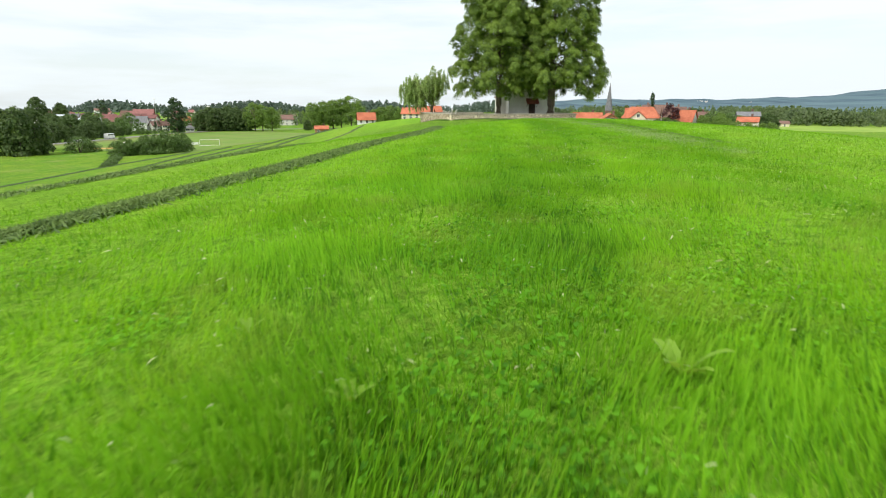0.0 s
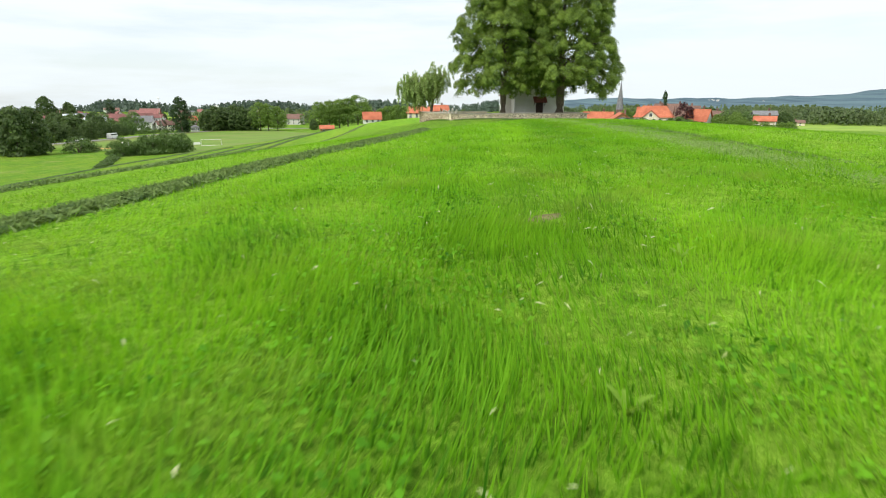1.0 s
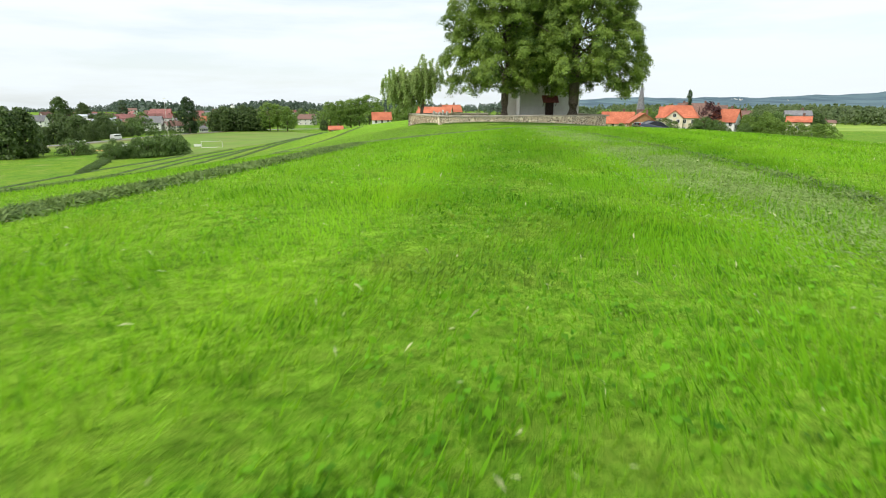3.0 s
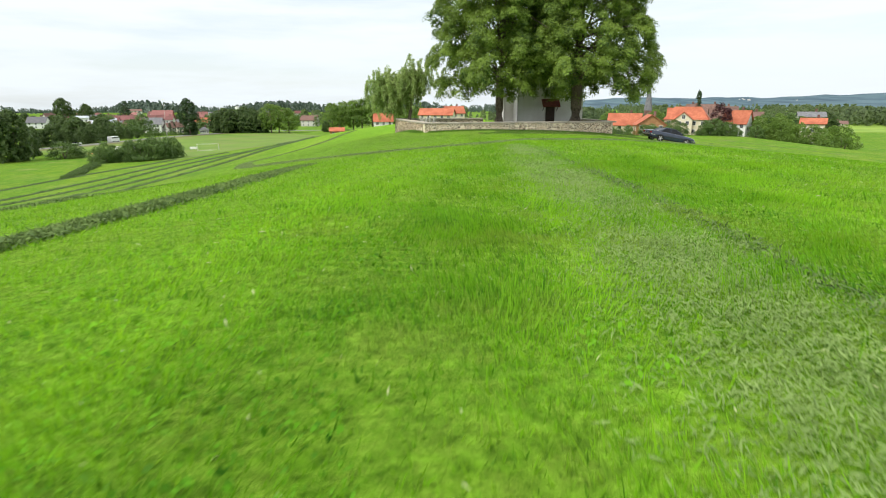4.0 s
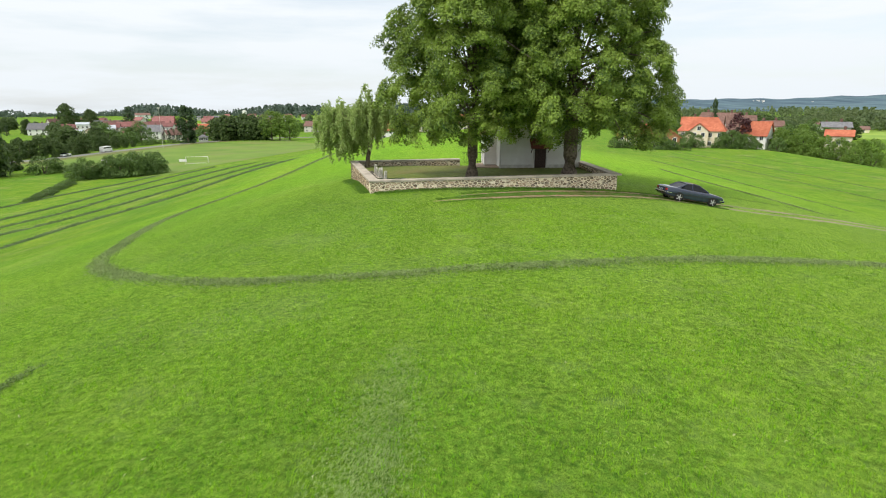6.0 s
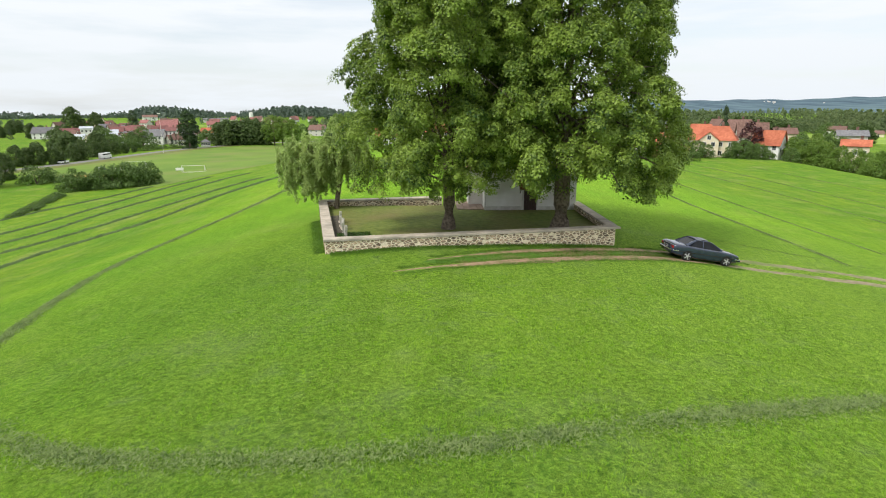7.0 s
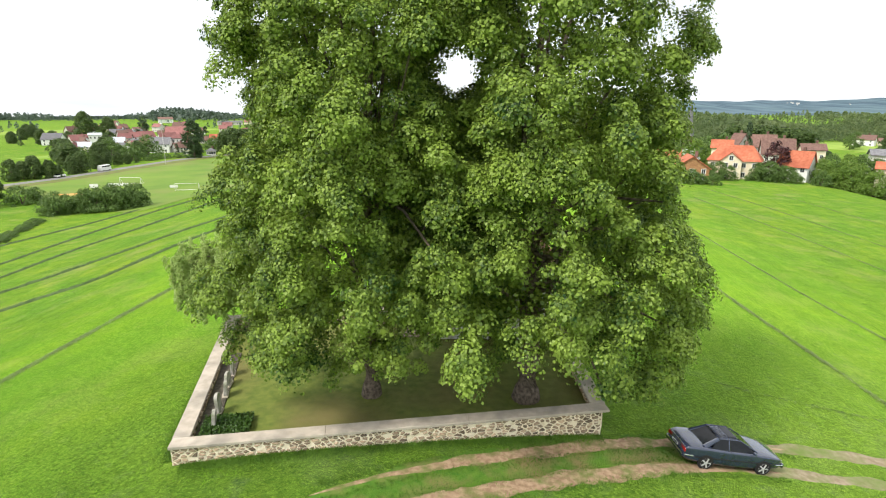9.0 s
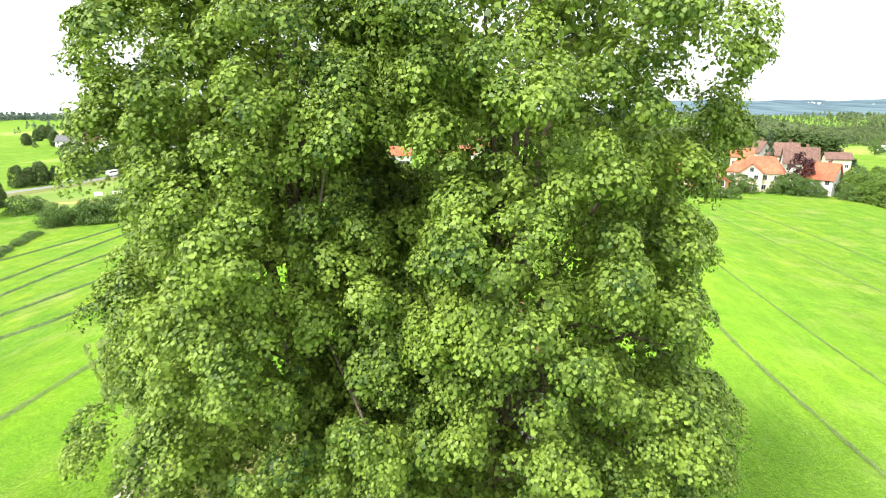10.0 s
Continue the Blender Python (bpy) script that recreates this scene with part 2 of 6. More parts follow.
    vor.inputs["Scale"].default_value = 0.006
    l.new(tc.outputs["Object"], vor.inputs["Vector"])
    fields = ramp_of(vor.outputs["Color"], [(0.0, (0.75, 0.85, 0.7)), (0.5, (1.0, 1.0, 1.0)), (1.0, (1.25, 1.1, 0.9))])
    col = mix_of(0.6, col, fields, "MULTIPLY")
    l.new(col, b.inputs["Base Color"])
    # tufts catch the light unevenly
    gloss = ramp_of(noise_of(6.0, 6.0, rough=0.75), [(0.36, (0.22, 0.22, 0.22)), (0.64, (0.85, 0.85, 0.85))])
    l.new(mix_of(1.0, gloss, ramp_of(low.outputs["Result"], [(0.0, (1.0, 1.0, 1.0)), (1.0, (0.4, 0.4, 0.4))]), "MULTIPLY"), b.inputs["Sheen Weight"])
    bp = n.new("ShaderNodeBump")
    bp.inputs["Strength"].default_value, bp.inputs["Distance"].default_value = 1.0, 0.09
    l.new(noise_of(9.0, 6.0, rough=0.75), bp.inputs["Height"])
    l.new(bp.outputs["Normal"], b.inputs["Normal"])
    return m


MEADOW = ((0.046, 0.158, 0.006), (0.070, 0.208, 0.007), (0.115, 0.255, 0.010))
STRAW = (0.25, 0.27, 0.045)
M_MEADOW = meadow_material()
M_GRASS = leaf_material("grass_blades", (0.034, 0.14, 0.005), (0.165, 0.375, 0.016), 0.45, 0.65, 1.5, 0.6, True)
# darker copy of the grass blades, with shade put into its colour
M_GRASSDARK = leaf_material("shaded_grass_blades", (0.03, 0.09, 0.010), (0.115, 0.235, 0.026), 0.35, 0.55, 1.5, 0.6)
M_HAY = leaf_material("cut_grass", (0.03, 0.058, 0.018), (0.085, 0.14, 0.04), 0.15, 0.5, 2.0, 0.7)
M_DRY = leaf_material("dry_cut_grass", (0.16, 0.26, 0.06), (0.27, 0.38, 0.12), 0.3, 0.35, 2.0, 0.7)
M_LINDEN = leaf_material("linden_leaves", (0.018, 0.060, 0.010), (0.24, 0.348, 0.054), 0.22, 0.42, 0.6, 0.5)
M_WILLOW = leaf_material("willow_leaves", (0.22, 0.32, 0.09), (0.38, 0.49, 0.18), 0.4, 0.4, 0.8)
M_FOLIAGE = leaf_material("foliage", (0.085, 0.165, 0.03), (0.19, 0.295, 0.055), 0.45, 0.35, 0.3)
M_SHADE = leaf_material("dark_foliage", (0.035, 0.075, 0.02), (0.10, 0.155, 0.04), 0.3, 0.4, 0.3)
M_HEDGE = leaf_material("hedge_leaves", (0.05, 0.105, 0.024), (0.12, 0.20, 0.045), 0.25, 0.45, 0.3)
M_POPLAR = leaf_material("dark_column_leaves", (0.02, 0.05, 0.016), (0.055, 0.10, 0.03), 0.2, 0.4, 0.3)
M_CONIFER = leaf_material("conifer_needles", (0.03, 0.06, 0.028), (0.07, 0.115, 0.045), 0.2, 0.4, 0.3)
M_COPPER = leaf_material("copper_leaves", (0.03, 0.012, 0.014), (0.075, 0.025, 0.025), 0.2, 0.4, 0.3)
M_BARK = material("bark", ((0.075, 0.058, 0.044), (0.21, 0.17, 0.13)), 7, 6, 0.95, 0.9, 14)
M_PLASTER = material("white_plaster", ((0.74, 0.72, 0.69), (0.82, 0.81, 0.78)), 1.2, 6, 0.9, 0.15, 60, spots=(0.66, 0.63, 0.58), spot_scale=0.5)
M_CONCRETE = material("pale_coping", ((0.44, 0.385, 0.315), (0.56, 0.495, 0.415)), 2.5, 8, 0.9, 0.3, 40, spots=(0.30, 0.275, 0.23), spot_scale=0.9, island=0.06)
M_MORTAR = material("mortar", ((0.74, 0.65, 0.48), (0.88, 0.80, 0.63)), 6, 6, 0.95, 0.5, 50)
M_STONE = material("field_stone", ((0.17, 0.115, 0.07), (0.46, 0.36, 0.25)), 2.2, 5, 0.85, 0.5, 25, island=0.6)
M_DIRT = material("dirt", ((0.26, 0.17, 0.105), (0.43, 0.305, 0.20)), 5.0, 8, 0.95, 0.7, 20, spots=(0.13, 0.17, 0.04), spot_scale=1.7)
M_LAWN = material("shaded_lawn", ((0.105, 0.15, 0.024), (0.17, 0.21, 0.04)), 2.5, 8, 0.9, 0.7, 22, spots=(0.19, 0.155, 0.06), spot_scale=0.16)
M_TILE = material("roof_tiles", ((0.20, 0.08, 0.05), (0.34, 0.15, 0.09)), 4, 6, 0.85, 0.4, 30, island=0.2)

M_IRON = material("dark_iron", ((0.02, 0.02, 0.02), (0.05, 0.045, 0.04)), 20, 4, 0.5, 0.1, 60, 0.7)
M_WOOD = material("brown_wood", ((0.09, 0.05, 0.03), (0.17, 0.1, 0.06)), 6, 5, 0.7, 0.3, 30)
M_DARKWOOD = material("dark_planks", ((0.035, 0.022, 0.018), (0.08, 0.045, 0.035)), 9, 5, 0.6, 0.3, 30, island=0.15)
M_REDTILE = material("dark_red_tiles", ((0.13, 0.035, 0.03), (0.24, 0.07, 0.05)), 6, 5, 0.8, 0.3, 30, island=0.2)
M_PALESTONE = material("pale_stone", ((0.5, 0.48, 0.45), (0.64, 0.62, 0.58)), 3, 5, 0.85, 0.2, 40)
M_PAVING = material("reddish_paving", ((0.26, 0.19, 0.15), (0.4, 0.3, 0.24)), 3, 6, 0.9, 0.3, 30, island=0.2)
M_GRAVE = material("weathered_stone", ((0.28, 0.27, 0.24), (0.5, 0.48, 0.43)), 5, 7, 0.9, 0.5, 30, spots=(0.22, 0.24, 0.15), spot_scale=3)
M_PAINT = material("midnight_paint", ((0.024, 0.034, 0.066), (0.034, 0.046, 0.084)), 3, 3, 0.25, 0, metallic=0.2, spec=0.5, coat=1.0)
M_CHROME = material("chrome", ((0.6, 0.6, 0.6), (0.75, 0.75, 0.75)), 20, 2, 0.15, 0, metallic=1.0)
M_RIM = material("alloy", ((0.5, 0.5, 0.51), (0.66, 0.66, 0.68)), 20, 2, 0.35, 0, metallic=0.25)
M_RUBBER = material("rubber", ((0.012, 0.012, 0.012), (0.025, 0.025, 0.025)), 30, 3, 0.85, 0.2, 80)
M_CARGLASS = material("dark_glass", ((0.01, 0.012, 0.014), (0.014, 0.016, 0.02)), 3, 2, 0.06, 0, spec=0.22, coat=0.0)
M_REDLAMP = material("red_lamp", ((0.35, 0.01, 0.012), (0.45, 0.02, 0.02)), 30, 2, 0.2, 0, spec=0.6)
M_LAMP = material("clear_lamp", ((0.55, 0.56, 0.58), (0.7, 0.7, 0.7)), 30, 2, 0.12, 0, spec=0.7)
M_WHITE = material("white_paint", ((0.72, 0.72, 0.7), (0.82, 0.82, 0.8)), 3, 3, 0.5)
M_ORANGE = material("orange_sheet", ((0.5, 0.22, 0.05), (0.62, 0.34, 0.1)), 3, 3, 0.7)
M_ASPHALT = material("asphalt", ((0.16, 0.155, 0.15), (0.24, 0.235, 0.225)), 1.5, 7, 0.9, 0.2, 40)
M_ROOFRED = material("orange_red_roof", ((0.38, 0.11, 0.06), (0.52, 0.175, 0.10)), 1.5, 6, 0.85, 0.5, 6, spots=(0.32, 0.09, 0.05), spot_scale=0.25, island=0.1)
# crimson muted to put the haze over the town into the roof colour
M_ROOFCRIM = material("hazed_crimson_roof", ((0.18, 0.075, 0.072), (0.29, 0.135, 0.125)), 1.5, 6, 0.85, 0.4, 6, island=0.28)
M_ROOFBROWN = material("brown_roof", ((0.13, 0.075, 0.06), (0.22, 0.13, 0.11)), 1.5, 6, 0.85, 0.5, 6, island=0.15)
M_ROOFGREY = material("grey_roof", ((0.11, 0.11, 0.12), (0.2, 0.2, 0.21)), 1.5, 6, 0.8, 0.4, 6, island=0.15)
M_REDRENDER = material("red_render", ((0.36, 0.10, 0.09), (0.44, 0.15, 0.13)), 0.7, 5, 0.9, 0.1, 20)
M_PALEMETAL = material("pale_metal_roof", ((0.40, 0.44, 0.50), (0.52, 0.55, 0.60)), 0.7, 4, 0.5, 0.1, 20)
M_CREAM = material("cream_render", ((0.66, 0.58, 0.42), (0.74, 0.67, 0.52)), 0.7, 5, 0.9, 0.1, 20)
M_OCHRE = material("larch_boards", ((0.30, 0.15, 0.07), (0.42, 0.23, 0.11)), 2, 5, 0.8, 0.2, 15)
M_PANE = material("window_pane", ((0.03, 0.035, 0.04), (0.06, 0.065, 0.07)), 2, 2, 0.12, 0, spec=0.3)
# bluish haze of the distance is put into the hill colour
M_HILL = material("hazed_distant_woods", ((0.034, 0.070, 0.10), (0.085, 0.140, 0.172)), 0.02, 12, 1.0, 0, spots=(0.10, 0.165, 0.18), spot_scale=0.008, ramp=(0.44, 0.58), stretch=(1.0, 0.10, 0.4))
M_VERGE = material("rough_verge", ((0.10, 0.125, 0.03), (0.17, 0.17, 0.05)), 0.4, 8, 0.95, 0.4, 3)
M_BRIGHT = material("bright_meadow", ((0.17, 0.28, 0.035), (0.25, 0.35, 0.05)), 0.05, 6, 0.95, 0.2, 2)
M_PITCH = material("olive_field_grass", ((0.105, 0.19, 0.022), (0.15, 0.24, 0.03)), 0.06, 9, 0.95, 0.4, 3, spots=(0.17, 0.20, 0.05), spot_scale=0.05)
# greens greyed so that the colour carries the haze over the far woods
M_FARWOOD = leaf_material("hazed_far_foliage", (0.075, 0.12, 0.048), (0.15, 0.20, 0.075), 0.4, 0.2, 0.012)
M_IVY = leaf_material("ivy_leaves", (0.015, 0.045, 0.008), (0.05, 0.11, 0.016), 0.2, 0.5, 2.0, 0.4)
M_CLOVER = leaf_material("clover_leaves", (0.032, 0.13, 0.006), (0.14, 0.36, 0.016), 0.35, 0.7, 1.5, 0.6, True)
M_STRAW = leaf_material("pale_straw", (0.30, 0.36, 0.12), (0.5, 0.52, 0.28), 0.25, 0.5, 1.5, 0.6)
M_DOCK = leaf_material("dock_leaves", (0.16, 0.3, 0.02), (0.26, 0.42, 0.05), 0.4, 0.3, 3.0, 0.5)
M_HAYMIX = leaf_material("wilting_cut_grass", (0.09, 0.15, 0.045), (0.23, 0.31, 0.11), 0.2, 0.5, 2.0, 0.7)
# needles made paler and bluer: haze painted into the skyline trees
M_SKYWOOD = leaf_material("hazed_skyline_spruces", (0.05, 0.08, 0.065), (0.095, 0.135, 0.10), 0.2, 0.5, 0.02)
M_HAYMID = leaf_material("half_dry_cut_grass", (0.065, 0.12, 0.034), (0.175, 0.26, 0.07), 0.15, 0.5, 2.0, 0.7)
M_PALETRACK = material("grassy_track", ((0.22, 0.175, 0.11), (0.32, 0.265, 0.185)), 4, 8, 0.95, 0.5, 25, spots=(0.13, 0.19, 0.04), spot_scale=0.7)
M_WORN = material("trampled_grass", ((0.06, 0.165, 0.014), (0.11, 0.215, 0.024)), 3.5, 8, 0.95, 0.7, 25, spots=(0.22, 0.17, 0.075), spot_scale=0.7)
M_SOIL = material("dark_soil", ((0.05, 0.045, 0.035), (0.12, 0.105, 0.08)), 6, 7, 0.95, 0.6, 30)
M_BARESOIL = material("bare_soil", ((0.12, 0.115, 0.04), (0.21, 0.175, 0.075)), 9, 8, 0.95, 0.7, 30, spots=(0.10, 0.17, 0.025), spot_scale=4.0)


# ---- building helpers ----
def mesh_of(bm, name, mat):
    me = bpy.data.meshes.new(name)
    bm.to_mesh(me)
    bm.free()
    me.materials.append(mat)
    return me


def part(name, bm, mat, parent, label="", at=None):
    ob = new(name, mesh_of(bm, name, mat) if isinstance(bm, bmesh.types.BMesh) else bm)
    ob.parent = parent
    if at is not None:
        ob.matrix_basis = at
    return tagged(ob, label)


def thing(name, label, category, at=None, group="", kind=""):
    ob = new(name)
    ob.empty_display_size = 0.2
    if at is not None:
        ob.matrix_basis = at
    return tagged(ob, label, category, group, kind)


def box(bm, size, at=(0, 0, 0), rz=0.0, bevel=0.0, segs=1):
    g = bmesh.ops.create_cube(bm, size=1.0, matrix=pose(at[0], at[1], at[2], 0, 0, rz) @ Matrix.Diagonal((*size, 1)))
    if bevel:
        es = list({e for v in g["verts"] for e in v.link_edges})
        bmesh.ops.bevel(bm, geom=es, offset=bevel, segments=segs, affect="EDGES", profile=0.6)
    return bm


def rod(bm, a, b, r0, r1=None, n=8):
    a, b = Vector(a), Vector(b)
    d = b - a
    m = Matrix.Translation((a + b) / 2) @ d.to_track_quat("Z", "Y").to_matrix().to_4x4()
    bmesh.ops.create_cone(bm, cap_ends=True, segments=n, radius1=r0, radius2=r0 if r1 is None else r1, depth=d.length, matrix=m)
    return bm


def prism(bm, outline, x0, x1, axis="x"):
    """Extrude an outline of (a, z) pairs along x (a is y) or y (a is x)."""
    mk = (lambda a, z, s: (s, a, z)) if axis == "x" else (lambda a, z, s: (a, s, z))
    lo = [bm.verts.new(mk(a, z, x0)) for a, z in outline]
    hi = [bm.verts.new(mk(a, z, x1)) for a, z in outline]
    bm.faces.new(lo)
    bm.faces.new(hi[::-1])
    for i in range(len(lo)):
        j = (i + 1) % len(lo)
        bm.faces.new((lo[j], lo[i], hi[i], hi[j]))
    bmesh.ops.recalc_face_normals(bm, faces=bm.faces)
    return bm


def raw_mesh(name, verts, faces_n, idx, mat, smooth=False):
    """A mesh from numpy arrays: verts (N, 3), corners per face, flat index list."""
    me = bpy.data.meshes.new(name)
    me.vertices.add(len(verts))
    me.vertices.foreach_set("co", np.ascontiguousarray(verts, dtype=np.float32).ravel())
    me.loops.add(len(idx))
    me.loops.foreach_set("vertex_index", np.ascontiguousarray(idx, dtype=np.int32))
    nf = len(idx) // faces_n
    me.polygons.add(nf)
    me.polygons.foreach_set("loop_start", np.arange(nf, dtype=np.int32) * faces_n)
    if smooth:
        me.polygons.foreach_set("use_smooth", np.ones(nf, dtype=bool))
    me.update(calc_edges=True)
    me.materials.append(mat)
    return me


def leaf_cloud(name, centres, normals, sizes, mat, rng, width=0.8, long=1.0, folded=True):
    """Many folded leaves of two quads each, or small bent ones of a single quad."""
    N = len(centres)
    nrm = normals / np.maximum(np.linalg.norm(normals, axis=1, keepdims=True), 1e-6)
    ref = rng.normal(size=(N, 3))
    ref[:, 2] -= 0.8
    t = np.cross(nrm, ref)
    t /= np.maximum(np.linalg.norm(t, axis=1, keepdims=True), 1e-6)
    d = np.cross(t, nrm)
    s = sizes[:, None]
    h = width * 0.5
    shape = ((0.0, -0.5, 0.0), (-h, -0.22, 0.10), (-h * 0.72, 0.22, 0.08), (0.0, 0.55, -0.12), (h * 0.72, 0.22, 0.08), (h, -0.22, 0.10))
    if not folded:
        v = np.empty((N, 4, 3), dtype=np.float32)
        for k, (a, b, c) in enumerate(((0.0, -0.5, 0.0), (-h, -0.08, 0.14), (0.0, 0.55, -0.1), (h, -0.08, 0.14))):
            v[:, k] = centres + s * (a * t + b * long * d + c * nrm)
        return raw_mesh(name, v.reshape(-1, 3), 4, np.arange(4 * N, dtype=np.int32), mat)
    v = np.empty((N, 6, 3), dtype=np.float32)
    for k, (a, b, c) in enumerate(shape):
        v[:, k] = centres + s * (a * t + b * long * d + c * nrm)
    base = np.arange(N, dtype=np.int32)[:, None] * 6
    idx = (base + np.array([0, 3, 2, 1, 0, 5, 4, 3], dtype=np.int32)).ravel()
    return raw_mesh(name, v.reshape(-1, 3), 4, idx, mat)


# ---- the lie of the land ----
def sstep(a, b, v):
    u = np.clip((v - a) / (b - a), 0.0, 1.0)
    return u * u * (3 - 2 * u)


def land(x, y):
    """Height of the ground: a low hill with its crest along the line of flight, falling to both sides and beyond."""
    c = 0.12 + 0.2 * np.exp(-((y - 28) / 16.0) ** 2) - 0.85 * sstep(38, 72, y) - 0.7 * sstep(72, 110, y) - 9.0 * sstep(95, 290, y)
    # behind the chapel the back of the hill runs on as a broad shoulder
    c = c + (9.0 * sstep(95, 290, y) - 3.5 * sstep(110, 300, y)) * (1 - sstep(4, 28, x))
    broad = sstep(80, 150, y)
    axis = 8 - 9 * (1 - sstep(0, 60, y))
    u, r = np.maximum(0.0, axis - x), np.maximum(0.0, x - np.maximum(axis + 2, 10))
    left = 1 - np.exp(-(u / (50.0 + 11.0 * broad)) ** (2 + 0.45 * broad))
    right = 1 - np.exp(-(r / 39.0) ** 1.9)
    z = c + (-15.4 - c) * left + (-9.2 - c) * right
    z = z - 0.55 * (1 - np.exp(-u / 5.0)) * (1 - sstep(45, 70, y))
    z = z + 0.4 * np.exp(-(x ** 2 + (y - 74) ** 2) / 60.0)
    z = z - 0.28 * np.exp(-((x - 25.5) ** 2 + (y - 75.5) ** 2) / 26.0)
    d = np.hypot(x, y)
    east = sstep(20, 60, x)
    far = sstep(260 - 18 * east, 420 - 75 * east, d)
    z = z - 6.0 * sstep(92, 132, x) * (1 - far)
    z = z * (1 - far) - 16.5 * far
    z = z - 0.03 * np.maximum(0.0, d - 1450) * (1 - sstep(-0.05, 0.22, x / np.maximum(y, 1.0)))
    return z


def land_at(x, y):
    return float(land(np.float64(x), np.float64(y)))


def spaced(lo, hi, step, far, grow):
    mid = list(np.arange(lo, hi + 1e-6, step))
    out, s = [], step
    v = hi
    while v < far[1]:
        s *= grow
        v += s
        out.append(v)
    low, s, v = [], step, lo
    while v > far[0]:
        s *= grow
        v -= s
        low.append(v)
    return np.array(low[::-1] + mid + out)


gx, gy = spaced(-110, 120, 1.2, (-4300, 4300), 1.08), spaced(-8, 250, 1.2, (-600, 4700), 1.08)
X, Y = np.meshgrid(gx, gy)
ZG = land(X, Y)
gi = np.arange(X.size, dtype=np.int32).reshape(X.shape)
quads = np.stack([gi[:-1, :-1], gi[:-1, 1:], gi[1:, 1:], gi[1:, :-1]], -1).reshape(-1)
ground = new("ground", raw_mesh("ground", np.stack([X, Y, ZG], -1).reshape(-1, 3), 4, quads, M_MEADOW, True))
tagged(ground, "bright green freshly mown hillside meadow", "meadow", kind="structure")


# ---- linden trees ----
def limb(bm, pts, r0, r1, n=10):
    """A tapered, bent limb through points."""
    rings = []
    for i, p in enumerate(pts):
        a = Vector(pts[max(i - 1, 0)])
        b = Vector(pts[min(i + 1, len(pts) - 1)])
        q = (b - a).to_track_quat("Z", "Y")
        r = r0 + (r1 - r0) * i / (len(pts) - 1)
        rings.append([bm.verts.new(Vector(p) + q @ Vector((r * math.cos(2 * math.pi * k / n), r * math.sin(2 * math.pi * k / n), 0))) for k in range(n)])
    for a, b in zip(rings, rings[1:]):
        for k in range(n):
            bm.faces.new((a[k], a[(k + 1) % n], b[(k + 1) % n], b[k]))
    bm.faces.new(rings[-1])
    bm.faces.new(rings[0][::-1])
    return bm


def crown_points(rng, profile, centre, lean, n_clump, per_clump, clump_r, squash=0.75, inner=0.42):
    """Leaf places in clumps over the outside of a crown. profile: (height, radius) pairs."""
    hs, rs = np.array([p[0] for p in profile]), np.array([p[1] for p in profile])
    w = np.maximum(np.interp(np.linspace(hs[0], hs[-1], 200), hs, rs), 0.3)
    hh = np.interp(rng.random(n_clump), np.cumsum(w) / w.sum(), np.linspace(hs[0], hs[-1], 200))
    an = rng.random(n_clump) * 2 * math.pi
    rad = np.interp(hh, hs, rs)
    lob = 1 + 0.06 * np.sin(an * 3 + hh * 0.55 + 1.0) + 0.06 * np.sin(an * 5 - hh * 0.9) + 0.04 * np.sin(an * 2 + hh * 1.7)
    depth = np.where(rng.random(n_clump) < inner, 0.35 + 0.45 * rng.random(n_clump), 0.74 + 0.3 * rng.random(n_clump))
    rr = rad * lob * depth
    cx = centre[0] + lean[0] * hh / hs[-1] + rr * np.cos(an)
    cy = centre[1] + lean[1] * hh / hs[-1] + rr * np.sin(an)
    C = np.stack([cx, cy, centre[2] + hh], 1)
    size = clump_r * (0.55 + 0.8 * rng.random(len(C)))
    out = np.stack([np.cos(an), np.sin(an), 0.35 + 0 * an], 1)
    pts, nrm = [], []
    for c, s, o in zip(C, size, out):
        k = max(6, int(per_clump * (s / clump_r) ** 2))
        d = rng.normal(size=(k, 3))
        d /= np.linalg.norm(d, axis=1, keepdims=True)
        d += 0.45 * o
        d[:, 2] += 0.25
        d /= np.linalg.norm(d, axis=1, keepdims=True)
        p = c + d * s * (0.3 + 0.8 * rng.random((k, 1)) ** 0.6) * np.array([1.15, 1.15, squash])
        r2 = np.linalg.norm(p[:, :2] - c[:2], axis=1) / s
        p[:, 2] -= 0.3 * s * r2 ** 2
        pts.append(p)
        nrm.append(d + 0.6 * rng.normal(size=(k, 3)) + np.array([0, 0, 0.5]))
    return np.concatenate(pts), np.concatenate(nrm), C


